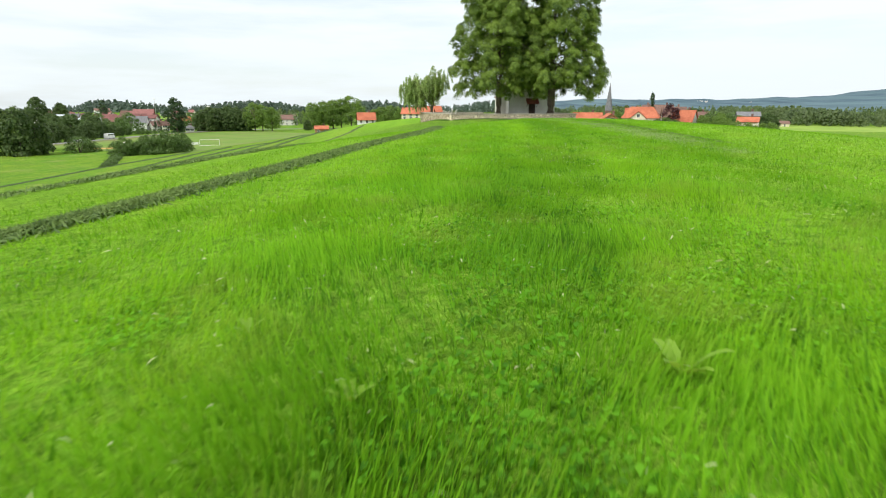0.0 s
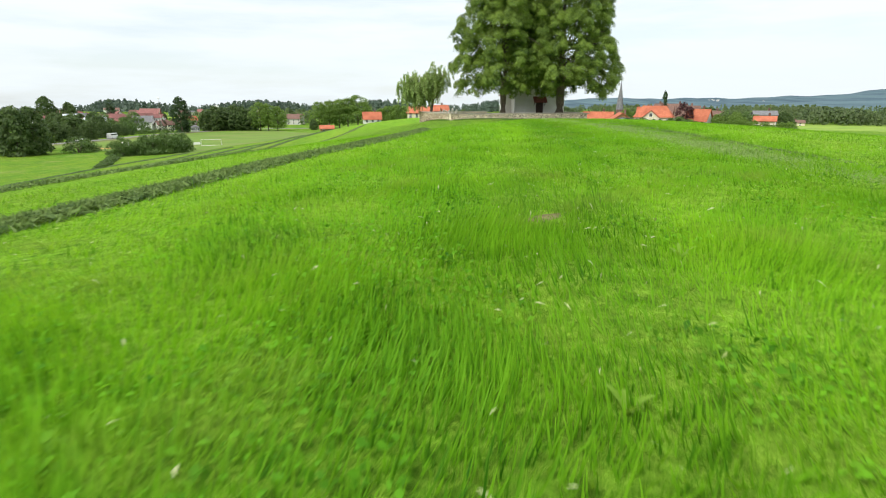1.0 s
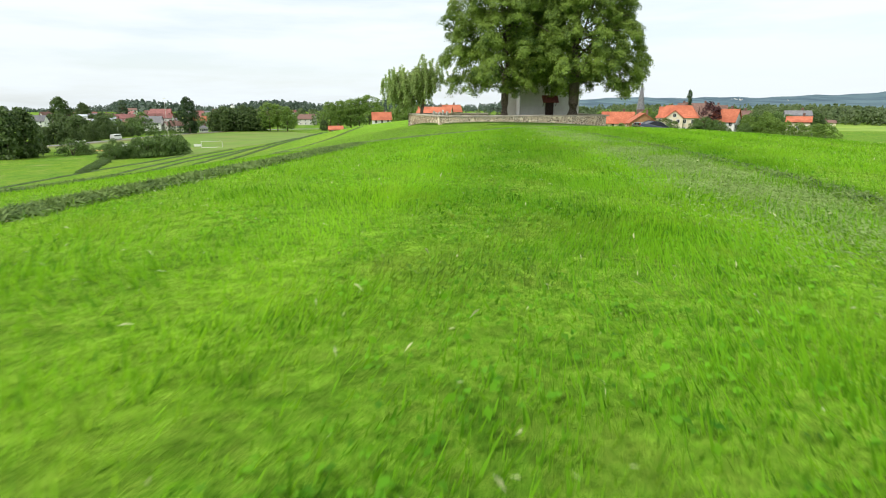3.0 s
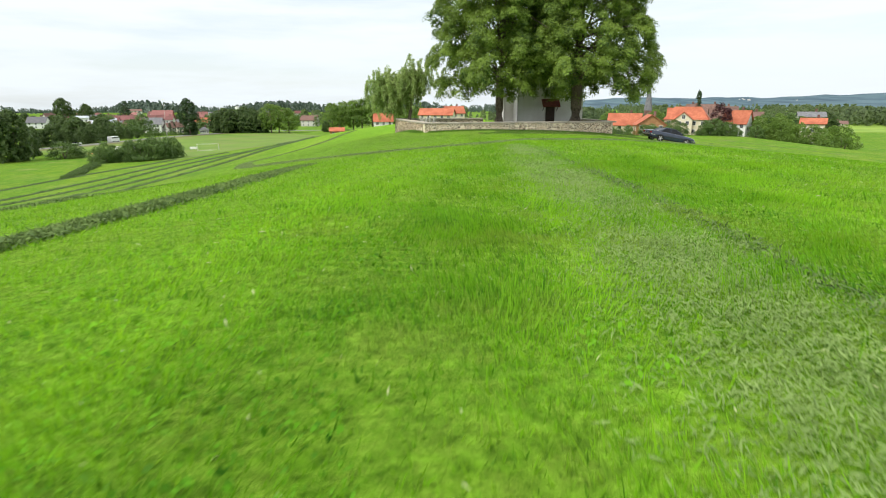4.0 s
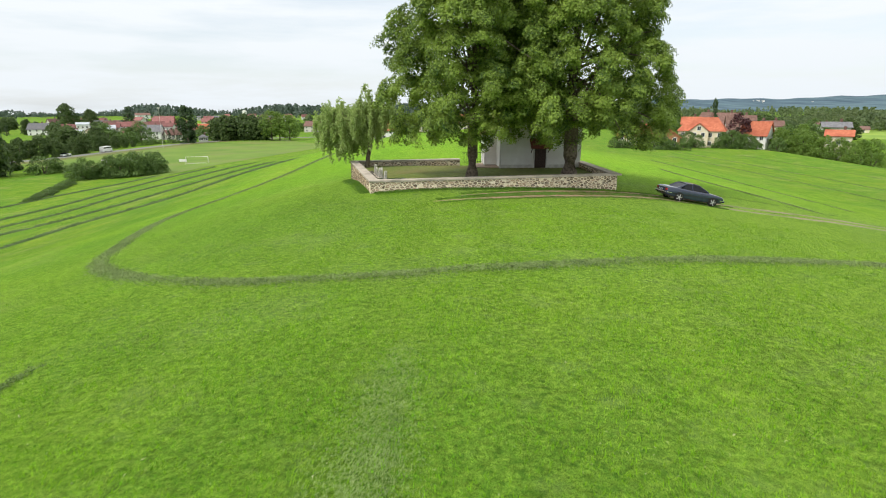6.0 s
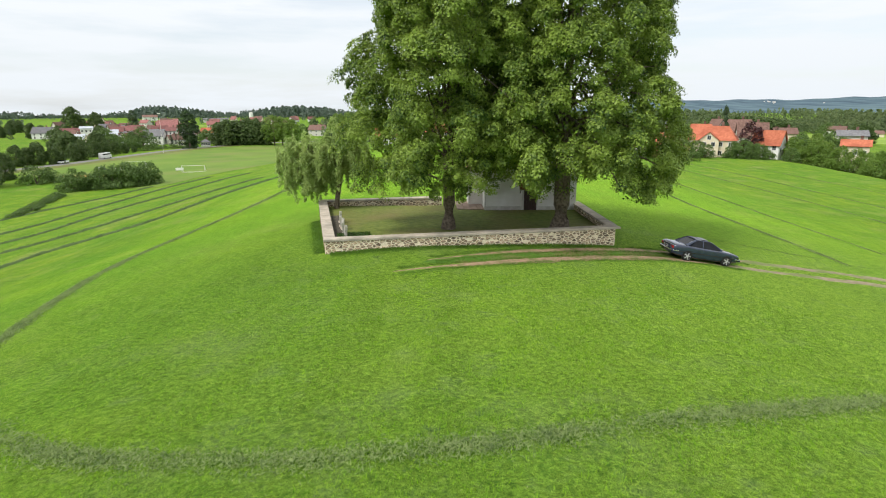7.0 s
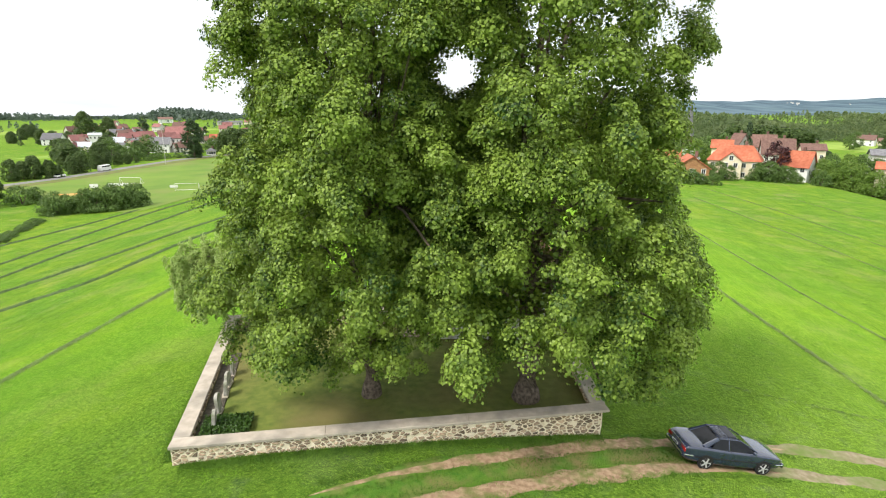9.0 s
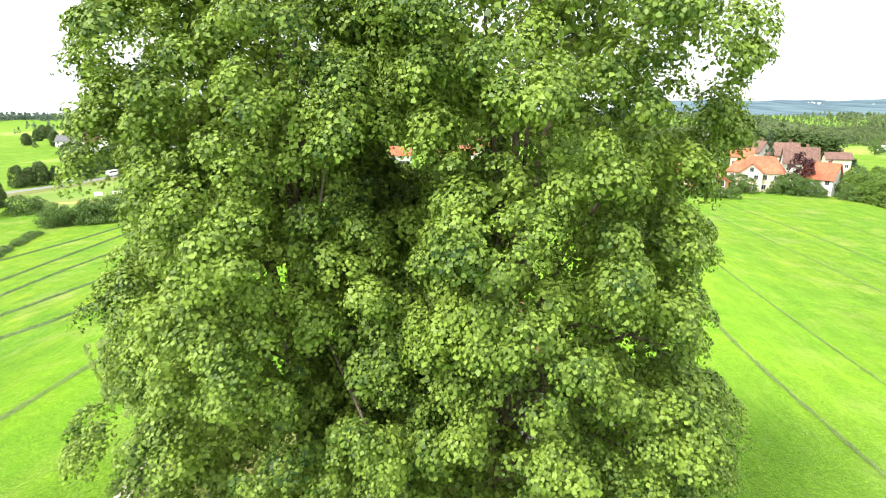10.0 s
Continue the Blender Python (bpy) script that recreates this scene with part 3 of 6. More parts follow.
def bough_leaves(rng, profile, lean, n_bough, per_spray, gap=None, low=()):
    """Leaf places on drooping sprays, the sprays on rounded boughs, the boughs round a crown. profile: (height, radius) pairs."""
    hs, rs = np.array([p[0] for p in profile]), np.array([p[1] for p in profile])
    grid = np.linspace(hs[0], hs[-1], 200)
    w = np.cumsum(np.maximum(np.interp(grid, hs, rs), 0.3))
    boughs = []
    while len(boughs) < n_bough:
        # of a few places take the one furthest from the boughs that stand already
        best, far = None, -1.0
        for _ in range(10):
            h, an = float(np.interp(rng.random() * w[-1], w, grid)), rng.random() * 2 * math.pi
            size = 0.9 + 1.3 * rng.random() ** 1.3
            r = np.interp(h, hs, rs) * (1 + 0.07 * math.sin(an * 3 + h * 0.5) + 0.05 * math.sin(an * 5 - h * 0.8)) - (0.55 + 0.75 * rng.random()) * size
            c = np.array([lean[0] * h / hs[-1] + r * math.cos(an), lean[1] * h / hs[-1] + r * math.sin(an), h])
            d = min((np.linalg.norm(c - q[0]) for q in boughs), default=9.0)
            if d > far:
                best, far = (c, an, size), d
        boughs.append(best)
    boughs += [(np.array(p[:3]), math.atan2(p[1], p[0]), p[3]) for p in low]
    pts, nrm, size, centres = [], [], [], []
    for c, an, R in boughs:
        out = np.array([math.cos(an), math.sin(an), 0.0])
        for _ in range(int(17 * (R / 1.45) ** 1.8)):
            d = rng.normal(size=3) + 0.75 * out + np.array([0, 0, 0.45])
            d /= np.linalg.norm(d)
            p = c + d * R * rng.uniform(0.68, 1.04) * np.array([1, 1, 0.9])
            if gap is not None and gap(p, 0.5 * rng.random()):
                continue
            centres.append(p)
            # a spray: overlapping leaves along a hanging twig
            r = 0.26 + 0.42 * rng.random() ** 1.4
            axis = 0.5 * d + 0.4 * out + np.array([0, 0, 0.55])
            axis /= np.linalg.norm(axis)
            k = int(per_spray * (r / 0.48) ** 2)
            e = rng.normal(size=(k, 3)) + 1.1 * axis
            e /= np.linalg.norm(e, axis=1, keepdims=True)
            run = d + np.array([0, 0, -0.35]) + 0.5 * rng.normal(size=3)
            q = p + e * r * (0.68 + 0.34 * rng.random((k, 1))) * np.array([1.1, 1.1, 0.8]) + run * r * rng.uniform(-0.35, 0.35, (k, 1))
            away = np.linalg.norm((q - p)[:, :2], axis=1) / r
            q[:, 2] -= 0.26 * r * np.minimum(away, 1.8) ** 2
            pts.append(q)
            nrm.append(e + 0.32 * rng.normal(size=(k, 3)) + np.array([0, 0, 0.3]))
            size.append(rng.uniform(0.85, 1.15) * (0.06 + 0.085 * rng.random(k) ** 1.2))
    # sparser leaves within, which close the crown
    n = 120 * n_bough
    h = np.interp(rng.random(n) * w[-1], w, grid)
    an, r = rng.random(n) * 2 * math.pi, np.interp(h, hs, rs) * (0.35 + 0.42 * rng.random(n))
    q = np.stack([lean[0] * h / hs[-1] + r * np.cos(an), lean[1] * h / hs[-1] + r * np.sin(an), h], 1)
    if gap is not None:
        q = q[[not gap(p, 0.0) for p in q]]
    pts.append(q)
    nrm.append(rng.normal(size=q.shape) + np.array([0, 0, 0.6]))
    size.append(0.14 + 0.10 * rng.random(len(q)))
    return np.concatenate(pts), np.concatenate(nrm), np.concatenate(size), np.array(centres)


def linden(label, base, profile, lean, seed, trunk_r, n_bough, per_spray, gap=None, low=()):
    rng = np.random.default_rng(seed)
    rnd = random.Random(seed)
    tree = thing("linden_tree", label, "tree", pose(*base), "linden trees by the chapel")
    near = (lambda p, m: gap(p + np.array(base), m)) if gap else None
    P, Nn, S, C = bough_leaves(rng, profile, lean, n_bough, per_spray, near, low)
    crown = new("crown", leaf_cloud("crown", P, Nn, S, M_LINDEN, rng, 0.98, folded=False))
    crown.parent = tree
    tagged(crown, "dense heart-shaped green leaves in clumps")
    top = profile[-1][0]
    bm = bmesh.new()
    limb(bm, [(0, 0, -0.35), (0, 0, 0.05), (0.03, 0.02, 0.5), (0.05, 0.03, 1.5), (lean[0] * 0.2, lean[1] * 0.2, top * 0.22)], trunk_r * 1.0, trunk_r * 0.72, 16)
    for v in bm.verts:
        if v.co.z < 0.5:
            k = 1 + 0.3 * (0.5 - v.co.z) ** 1.5 * (1 + 0.35 * math.sin(5 * math.atan2(v.co.y, v.co.x)))
            v.co.x *= k
            v.co.y *= k
    part("trunk", bm, M_BARK, tree, "thick furrowed grey-brown trunk")
    # limbs reach for some of the sprays
    for i in range(30):
        c = Vector(C[rng.integers(len(C))])
        a = Vector((lean[0] * 0.2, lean[1] * 0.2, top * (0.13 + 0.3 * rnd.random())))
        if i < 4:
            c = Vector((lean[0] + rnd.uniform(-1.5, 1.5), lean[1] + rnd.uniform(-1.5, 1.5), top * rnd.uniform(0.8, 0.95)))
        m = a.lerp(c, 0.5) + Vector((0, 0, 0.12 * (c - a).length))
        if near and any(near(np.array(q), 0.5) for q in (m, m.lerp(c, 0.3), m.lerp(c, 0.6), m.lerp(c, 0.8), c)):
            continue
        bm = bmesh.new()
        limb(bm, [a, a.lerp(m, 0.6), m, m.lerp(c, 0.6), c], trunk_r * (0.30 if i < 4 else 0.16), 0.03, 7)
        part("limb", bm, M_BARK, tree)
    return tree


def crown_gap(p, margin):
    """The window of sky between the two crowns, and a hollow in the nearer one."""
    d = 75.0 - p[1]
    window = math.hypot((p[0] - 11.0 - 0.06 * d) / (0.85 + margin), (p[2] - 13.4 + 0.1 * d) / (1.05 + margin)) < 1
    return window or math.dist(p, (7.2, 70.9, 7.6)) < 0.8 + margin or math.dist(p, (8.7, 70.9, 4.2)) < 0.6 + margin


LAWN_Z = -0.35
linden("broad old linden with dense green crown on the walled lawn", (7.15, 75.6, LAWN_Z),
       ((3.6, 3.0), (4.1, 5.0), (5.2, 5.9), (7.0, 6.0), (9.5, 5.3), (12.0, 4.8), (14.5, 4.9), (16.5, 4.9), (18.5, 4.0), (20.3, 2.0), (21.0, 0.8)),
       (0.2, 0.0), 11, 0.46, 105, 225, crown_gap,
       ((-1.0, -3.6, 3.2, 0.9), (-4.2, -2.6, 3.3, 0.9), (0.4, -1.2, 2.5, 0.6), (0.2, -1.0, 3.1, 0.8), (-4.6, 0.4, 3.2, 0.9)))
linden("taller old linden with dense crown beside the chapel door", (14.05, 76.1, LAWN_Z),
       ((3.7, 3.2), (4.2, 5.2), (5.2, 6.0), (7.0, 6.2), (9.5, 5.6), (12.0, 5.2), (14.0, 5.4), (16.5, 5.2), (18.5, 4.4), (20.5, 2.4), (21.4, 0.8)),
       (0.2, 0.0), 23, 0.62, 115, 225, crown_gap,
       ((-2.1, -5.6, 4.5, 1.0), (-2.2, -5.3, 3.9, 0.7), (4.2, -2.6, 3.1, 0.9), (4.9, -1.2, 3.1, 0.9), (4.4, -2.4, 2.5, 0.55), (2.4, -4.2, 3.3, 0.9), (4.9, 1.0, 3.2, 0.9)))


# ---- churchyard wall ----
WA, WB, WD, WE = Vector((1.10, 70.42, 0)), Vector((17.07, 74.95, 0)), Vector((-3.05, 82.8, 0)), Vector((15.95, 83.9, 0))
BACK = (WB - WA).normalized()
TOP = 0.11
THICK = 0.5


def stone_cells(length, z0, z1, seed, gap=0.019, flat=1.6):
    """Irregular flat-lying field stones fitted to one another: a list of outlines (along, height)."""
    rnd = random.Random(seed)
    z0, z1 = z0 * flat, z1 * flat
    pts, z, r = [], z0 + 0.1, 0
    while z < z1 + 0.05:
        s = -0.1 + 0.13 * (r % 2)
        while s < length + 0.2:
            pts.append((s + rnd.uniform(-0.06, 0.06), z + rnd.uniform(-0.085, 0.085)))
            s += rnd.uniform(0.17, 0.46)
        z += 0.185
        r += 1
    out = []
    for x, z in pts:
        poly = [(x - 0.21, z - 0.20), (x + 0.17, z - 0.23), (x + 0.24, z + 0.08), (x + 0.18, z + 0.22), (x - 0.17, z + 0.21), (x - 0.25, z + 0.05)]
        cuts = [((a - x), (b - z), ((a * a + b * b) - (x * x + z * z)) / 2) for a, b in pts if 1e-9 < abs(a - x) + abs(b - z) < 0.85]
        cuts += [(-1, 0, -0.01), (1, 0, length - 0.01), (0, 1, z1), (0, -1, -z0)]
        for nx, nz, c in cuts:
            ln = math.hypot(nx, nz)
            c -= gap * ln
            res = []
            for k in range(len(poly)):
                p, q = poly[k], poly[(k + 1) % len(poly)]
                dp, dq = nx * p[0] + nz * p[1] - c, nx * q[0] + nz * q[1] - c
                if dp <= 0:
                    res.append(p)
                if (dp < 0 < dq) or (dq < 0 < dp):
                    f = dp / (dp - dq)
                    res.append((p[0] + f * (q[0] - p[0]), p[1] + f * (q[1] - p[1])))
            poly = res
            if len(poly) < 3:
                break
        if len(poly) >= 3:
            cx, cz = sum(p[0] for p in poly) / len(poly), sum(p[1] for p in poly) / len(poly)
            if max(abs(p[0] - cx) for p in poly) > 0.05 and max(abs(p[1] - cz) for p in poly) > 0.05:
                k = rnd.uniform(0.74, 1.0)
                if rnd.random() > 0.08:
                    out.append((cx, cz / flat, [((p[0] - cx) * k, (p[1] - cz) * k / flat) for p in poly]))
    return out


def stone_into(bm, poly, m, rnd):
    """A stone with a bulging, rounded face towards -y, added to bm."""
    n = len(poly)
    rings = []
    for f, y in ((1.0, 0.03), (0.97, -0.008), (0.80, -0.026)):
        rings.append([bm.verts.new(m @ Vector((p[0] * f, y + (rnd.uniform(-0.007, 0.007) if y < 0 else 0), p[1] * f))) for p in poly])
    top = bm.verts.new(m @ Vector((0, -0.034 - rnd.uniform(0, 0.012), 0)))
    for a, b in zip(rings, rings[1:]):
        for k in range(n):
            bm.faces.new((a[k], a[(k + 1) % n], b[(k + 1) % n], b[k])).smooth = True
    for k in range(n):
        bm.faces.new((rings[2][k], rings[2][(k + 1) % n], top)).smooth = True


wall = thing("churchyard_wall", "low field-stone wall with pale mortar and concrete coping", "wall")


def stretch(p, q, face, seed, each, lap=(-0.07, -0.31), zlow=-1.25):
    """One straight run of wall from p to q. face: +1 when stones show on its right-hand side."""
    d = (q - p)
    L = d.length
    rz = math.degrees(math.atan2(d.y, d.x))
    run = new("stretch")
    run.parent = wall
    run.empty_display_size = 0.2
    run.matrix_basis = pose(p.x, p.y, 0, 0, 0, rz)
    bm = bmesh.new()
    box(bm, (L, THICK, 2.2), (L / 2, 0, TOP - 0.12 - 1.1))
    part("core", bm, M_MORTAR, run)
    rnd = random.Random(seed)
    count = 0
    for side in face:
        bm = bmesh.new()
        for cx, cz, poly in stone_cells(L, zlow, TOP - 0.125, seed + int(side)):
            m = pose(cx if side > 0 else L - cx, -side * THICK / 2, cz, 0, 0, 0 if side > 0 else 180)
            w = p + d.normalized() * cx
            if each and side > 0 and count < 300 and cz > land_at(w.x + 0.15, w.y - 0.45) - 0.04:
                count += 1
                one = bmesh.new()
                stone_into(one, poly, Matrix.Identity(4), rnd)
                part("stone", one, M_STONE, run, at=m)
            else:
                stone_into(bm, poly, m, rnd)
        if bm.verts:
            ob = part("stones", bm, M_STONE, run, "rough grey and brown field stones")
            tagged(ob, kind="stuff")
        else:
            bm.free()
    # coping slabs
    n = max(1, round(L / 5.6))
    for i in range(n):
        a, b = L * i / n + (0.006 if i else lap[0]), L * (i + 1) / n - (0.006 if i < n - 1 else lap[1])
        bm = bmesh.new()
        box(bm, (b - a, 0.64, 0.12), ((a + b) / 2, 0, TOP - 0.06 + 0.004 * (i % 2)), 0, 0.012)
        part("coping", bm, M_CONCRETE, run, "pale concrete coping slab")
    return run


stretch(WA - BACK * 0.25, WB, (1,), 5, True)
stretch(WD, WA + (WD - WA).normalized() * 0.255, (1, -1), 31, False, (-0.31, 0.072), -1.7)
BACK_END = WD + BACK * 9.2
stretch(WD + BACK * 0.33, BACK_END, (1,), 57, False, (0.0, 0.0))
stretch(WB - (WB - WE).normalized() * 0.33, WE, (-1, 1), 83, False, (0.0, 0.0))
STUB = WD + BACK * 12.0
stretch(STUB, STUB + BACK * 1.3, (1,), 91, False, (0.0, 0.0))

# iron gate between the wall ends
gate = thing("iron_gate", "thin dark iron gate between the wall ends", "gate", pose(BACK_END.x, BACK_END.y, -0.35, 0, 0, math.degrees(math.atan2(BACK.y, BACK.x))))
for z in (0.15, 0.95):
    bm = bmesh.new()
    rod(bm, (0.25, 0, z), (2.7, 0, z), 0.02)
    part("rail", bm, M_IRON, gate)
bar = mesh_of(rod(bmesh.new(), (0, 0, 0.0), (0, 0, 1.05), 0.012, n=6), "bar", M_IRON)
for i in range(17):
    part("bar", bar, None, gate, at=pose(0.35 + i * 0.145, 0, 0.0))

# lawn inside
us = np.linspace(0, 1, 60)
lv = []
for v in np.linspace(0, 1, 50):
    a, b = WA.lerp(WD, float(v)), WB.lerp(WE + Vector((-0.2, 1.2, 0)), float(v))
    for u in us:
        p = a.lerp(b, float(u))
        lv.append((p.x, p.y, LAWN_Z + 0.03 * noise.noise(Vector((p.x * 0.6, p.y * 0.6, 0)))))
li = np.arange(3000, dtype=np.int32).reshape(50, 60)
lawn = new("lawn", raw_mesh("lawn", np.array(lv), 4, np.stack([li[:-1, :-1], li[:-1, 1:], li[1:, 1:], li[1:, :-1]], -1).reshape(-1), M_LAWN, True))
tagged(lawn, "shaded worn lawn with brown patches inside the wall", "lawn", kind="structure")

# ---- chapel ----
chapel = thing("chapel", "small white plastered chapel with brown tiled gable roof", "chapel", pose(9.25, 82.2, LAWN_Z, 0, 0, 5.7))
CW, CD, CE, CR = 6.7, 6.2, 4.0, 6.5
bm = bmesh.new()
prism(bm, [(0, -0.4), (CW, -0.4), (CW, CE), (CW / 2, CR), (0, CE)], 0.0, 0.35, "y")
front = part("front_wall", bm, M_PLASTER, chapel)
for nm, x0, x1 in (("side_wall", 0.0, 0.35), ("side_wall", CW - 0.35, CW)):
    bm = bmesh.new()
    box(bm, (x1 - x0, CD - 0.7, CE + 0.4), ((x0 + x1) / 2, CD / 2, CE / 2 - 0.2))
    part(nm, bm, M_PLASTER, chapel)
bm = bmesh.new()
prism(bm, [(0, -0.4), (CW, -0.4), (CW, CE), (CW / 2, CR), (0, CE)], CD - 0.35, CD, "y")
part("back_wall", bm, M_PLASTER, chapel)
roof = thing("roof", "", "")
roof.parent = chapel
slope = math.atan2(CR - CE, CW / 2)
for sgn in (-1, 1):
    bm = bmesh.new()
    L = (CW / 2 + 0.4) / math.cos(slope)
    box(bm, (L, CD + 0.7, 0.08), (0, 0, 0))
    ux, uz = math.cos(slope), math.sin(slope)
    mid = Vector((CW / 2 + sgn * (CW / 2 + 0.4) / 2, CD / 2, CR + 0.06 - (CW / 2 + 0.4) / 2 * math.tan(slope)))
    pl = part("roof_plane", bm, M_TILE, roof, at=pose(mid.x, mid.y, mid.z, 0, sgn * math.degrees(slope), 0))
    tile = mesh_of(box(bmesh.new(), (0.36, 0.30, 0.03), (0, 0, 0), 0, 0.006), "tile", M_TILE)
    cols = int((CD + 0.7) / 0.34)
    for r in range(int(L / 0.34)):
        for c in range(cols):
            if (r * cols + c) < 150:
                part("tile", tile, None, pl, at=pose(sgn * (-L / 2 + 0.2 + r * 0.34) * -1 * -1, -CD / 2 - 0.15 + c * 0.34, 0.06 + 0.004 * (c % 2), 0, -3 * sgn, 0))
bm = bmesh.new()
box(bm, (0.2, CD + 0.7, 0.12), (CW / 2, CD / 2, CR + 0.1), 0, 0.04)
part("ridge", bm, M_TILE, roof)
bm = bmesh.new()
for sgn in (-1, 1):
    a = Vector((CW / 2, -0.25, CR - 0.02))
    b = Vector((CW / 2 + sgn * (CW / 2 + 0.4), -0.25, CR - 0.02 - (CW / 2 + 0.4) * math.tan(slope)))
    rod(bm, a, b, 0.07, n=6)
part("bargeboard", bm, M_WOOD, chapel, "dark brown bargeboards")
door = thing("door", "", "")
door.parent = chapel
bm = bmesh.new()
box(bm, (0.95, 0.08, 1.7), (3.35, -0.03, 0.85), 0, 0.01)
part("leaf", bm, M_DARKWOOD, door, "dark brown plank door")
for i in range(5):
    bm = bmesh.new()
    box(bm, (0.17, 0.03, 1.64), (2.98 + i * 0.185, -0.085, 0.85), 0, 0.008)
    part("plank", bm, M_DARKWOOD, door)
for x in (2.83, 3.87):
    bm = bmesh.new()
    box(bm, (0.1, 0.14, 1.74), (x, -0.06, 0.87), 0, 0.01)
    part("jamb", bm, M_PALESTONE, door)
bm = bmesh.new()
box(bm, (1.14, 0.14, 0.1), (3.35, -0.06, 1.79), 0, 0.01)
part("lintel", bm, M_PALESTONE, door)
bm = bmesh.new()
rod(bm, (2.98, -0.1, 1.0), (2.98, -0.18, 1.0), 0.025)
part("door_handle", bm, M_IRON, door, "black iron door handle")
awning = thing("canopy", "", "")
awning.parent = chapel
bm = bmesh.new()
box(bm, (1.75, 1.15, 0.05), (0, 0, 0))
sheet = part("canopy_roof", bm, M_REDTILE, awning, "small dark red tiled canopy over the door", at=pose(3.3, -0.55, 2.0, 40, 0, 0))
tile = mesh_of(box(bmesh.new(), (0.19, 0.26, 0.03), (0, 0, 0), 0, 0.006), "tile", M_REDTILE)
for r in range(5):
    for c in range(9):
        part("tile", tile, None, sheet, at=pose(-0.78 + c * 0.195, -0.46 + r * 0.23, 0.045, -4, 0, 0))
for x in (2.6, 4.0):
    bm = bmesh.new()
    rod(bm, (x, -0.02, 1.25), (x, -0.8, 1.7), 0.035, n=6)
    part("bracket", bm, M_DARKWOOD, awning)
bm = bmesh.new()
rod(bm, (0.06, -0.07, -0.1), (0.06, -0.07, CE - 0.05), 0.045)
part("downpipe", bm, M_PALESTONE, chapel, "pale downpipe at the corner")
bm = bmesh.new()
box(bm, (CW + 0.06, 0.06, 0.28), (CW / 2, -0.03, 0.12), 0, 0.01)
part("plinth", bm, M_PALESTONE, chapel)
# low annex on the side of the chapel
annex = thing("annex", "", "")
annex.parent = chapel
bm = bmesh.new()
prism(bm, [(-1.05, -0.4), (0.0, -0.4), (0.0, 3.0), (-1.05, 2.55)], 2.2, 4.9, "y")
part("wall", bm, M_PLASTER, annex)
bm = bmesh.new()
box(bm, (1.35, 3.1, 0.07), (0, 0, 0), 0, 0.01)
part("lean_to_roof", bm, M_TILE, annex, "low brown lean-to roof", at=pose(-0.6, 3.55, 2.82, 0, -23.2, 0))
bm = bmesh.new()
rod(bm, (-1.0, 2.14, 0), (-1.0, 2.14, 2.5), 0.035)
part("downpipe", bm, M_PALESTONE, annex)
# paved strip before the chapel
strip = thing("paved_path", "reddish paved path beside the chapel wall", "path", pose(8.3, 84.0, LAWN_Z + 0.02, 0, 0, 8), kind="structure")
slab = mesh_of(box(bmesh.new(), (0.48, 0.48, 0.08), (0, 0, 0), 0, 0.01), "slab", M_PAVING)
for i in range(4):
    for j in range(7):
        part("slab", slab, None, strip, at=pose(-1.0 + i * 0.5, -1.5 + j * 0.5, 0.0, 0, 0, 0.8 * ((i * 3 + j) % 3 - 1)))

# ---- gravestones along the inner side of the wall ----
def gravestone(at, w, h, label, top):
    g = thing("gravestone", label, "gravestone", at, "old gravestones by the wall")
    bm = bmesh.new()
    box(bm, (w + 0.14, 0.26, 0.12), (0, 0, 0.05), 0, 0.02)
    part("base", bm, M_CONCRETE, g)
    bm = bmesh.new()
    n = 8
    pts = [(-w / 2, 0.1), (w / 2, 0.1), (w / 2, h - top)]
    pts += [(w / 2 * math.cos(math.pi * k / n), h - top + top * math.sin(math.pi * k / n)) for k in range(1, n)]
    pts += [(-w / 2, h - top)]
    prism(bm, pts, -0.07, 0.07, "y")
    bmesh.ops.bevel(bm, geom=bm.edges[:], offset=0.012, segments=1, affect="EDGES")
    part("slab", bm, M_GRAVE, g)
    return g


INW = (WD - WA).normalized()
bm = bmesh.new()
box(bm, (8.2, 0.75, 0.08), (0, 0, 0), 0, 0.02)
bed = WA + INW * 4.6 + BACK * 0.68
tagged(new("flower_bed", mesh_of(bm, "flower_bed", M_SOIL)), "dark bare soil strip along the inner wall", "bed", kind="structure").matrix_basis = pose(bed.x, bed.y, LAWN_Z + 0.02, 0, 0, math.degrees(math.atan2(INW.y, INW.x)))
for k, (s, w, h, tilt, tp) in enumerate(((1.5, 0.42, 0.85, 4, 0.15), (2.7, 0.5, 0.95, -3, 0.2), (4.2, 0.45, 0.75, 5, 0.1), (5.2, 0.6, 0.7, -4, 0.22), (6.3, 0.5, 0.8, 2, 0.16))):
    p = WA + INW * s + BACK * 0.95
    gravestone(pose(p.x, p.y, LAWN_Z, tilt, 0, 107 + tilt), w, h, "weathered grey standing gravestone" if k % 2 else "leaning weathered pale gravestone with rounded top", tp)

# ---- dirt track ----
def smooth_line(pts, step=0.35):
    """Points of a smooth curve through plan points."""
    P = [Vector((a, b, 0)) for a, b in pts]
    out = []
    for i in range(len(P) - 1):
        p0, p1, p2, p3 = P[max(i - 1, 0)], P[i], P[i + 1], P[min(i + 2, len(P) - 1)]
        n = max(2, int((p2 - p1).length / step))
        for k in range(n):
            u = k / n
            out.append(0.5 * ((2 * p1) + (p2 - p0) * u + (2 * p0 - 5 * p1 + 4 * p2 - p3) * u * u + (3 * p1 - p0 - 3 * p2 + p3) * u ** 3))
    out.append(P[-1])
    return out


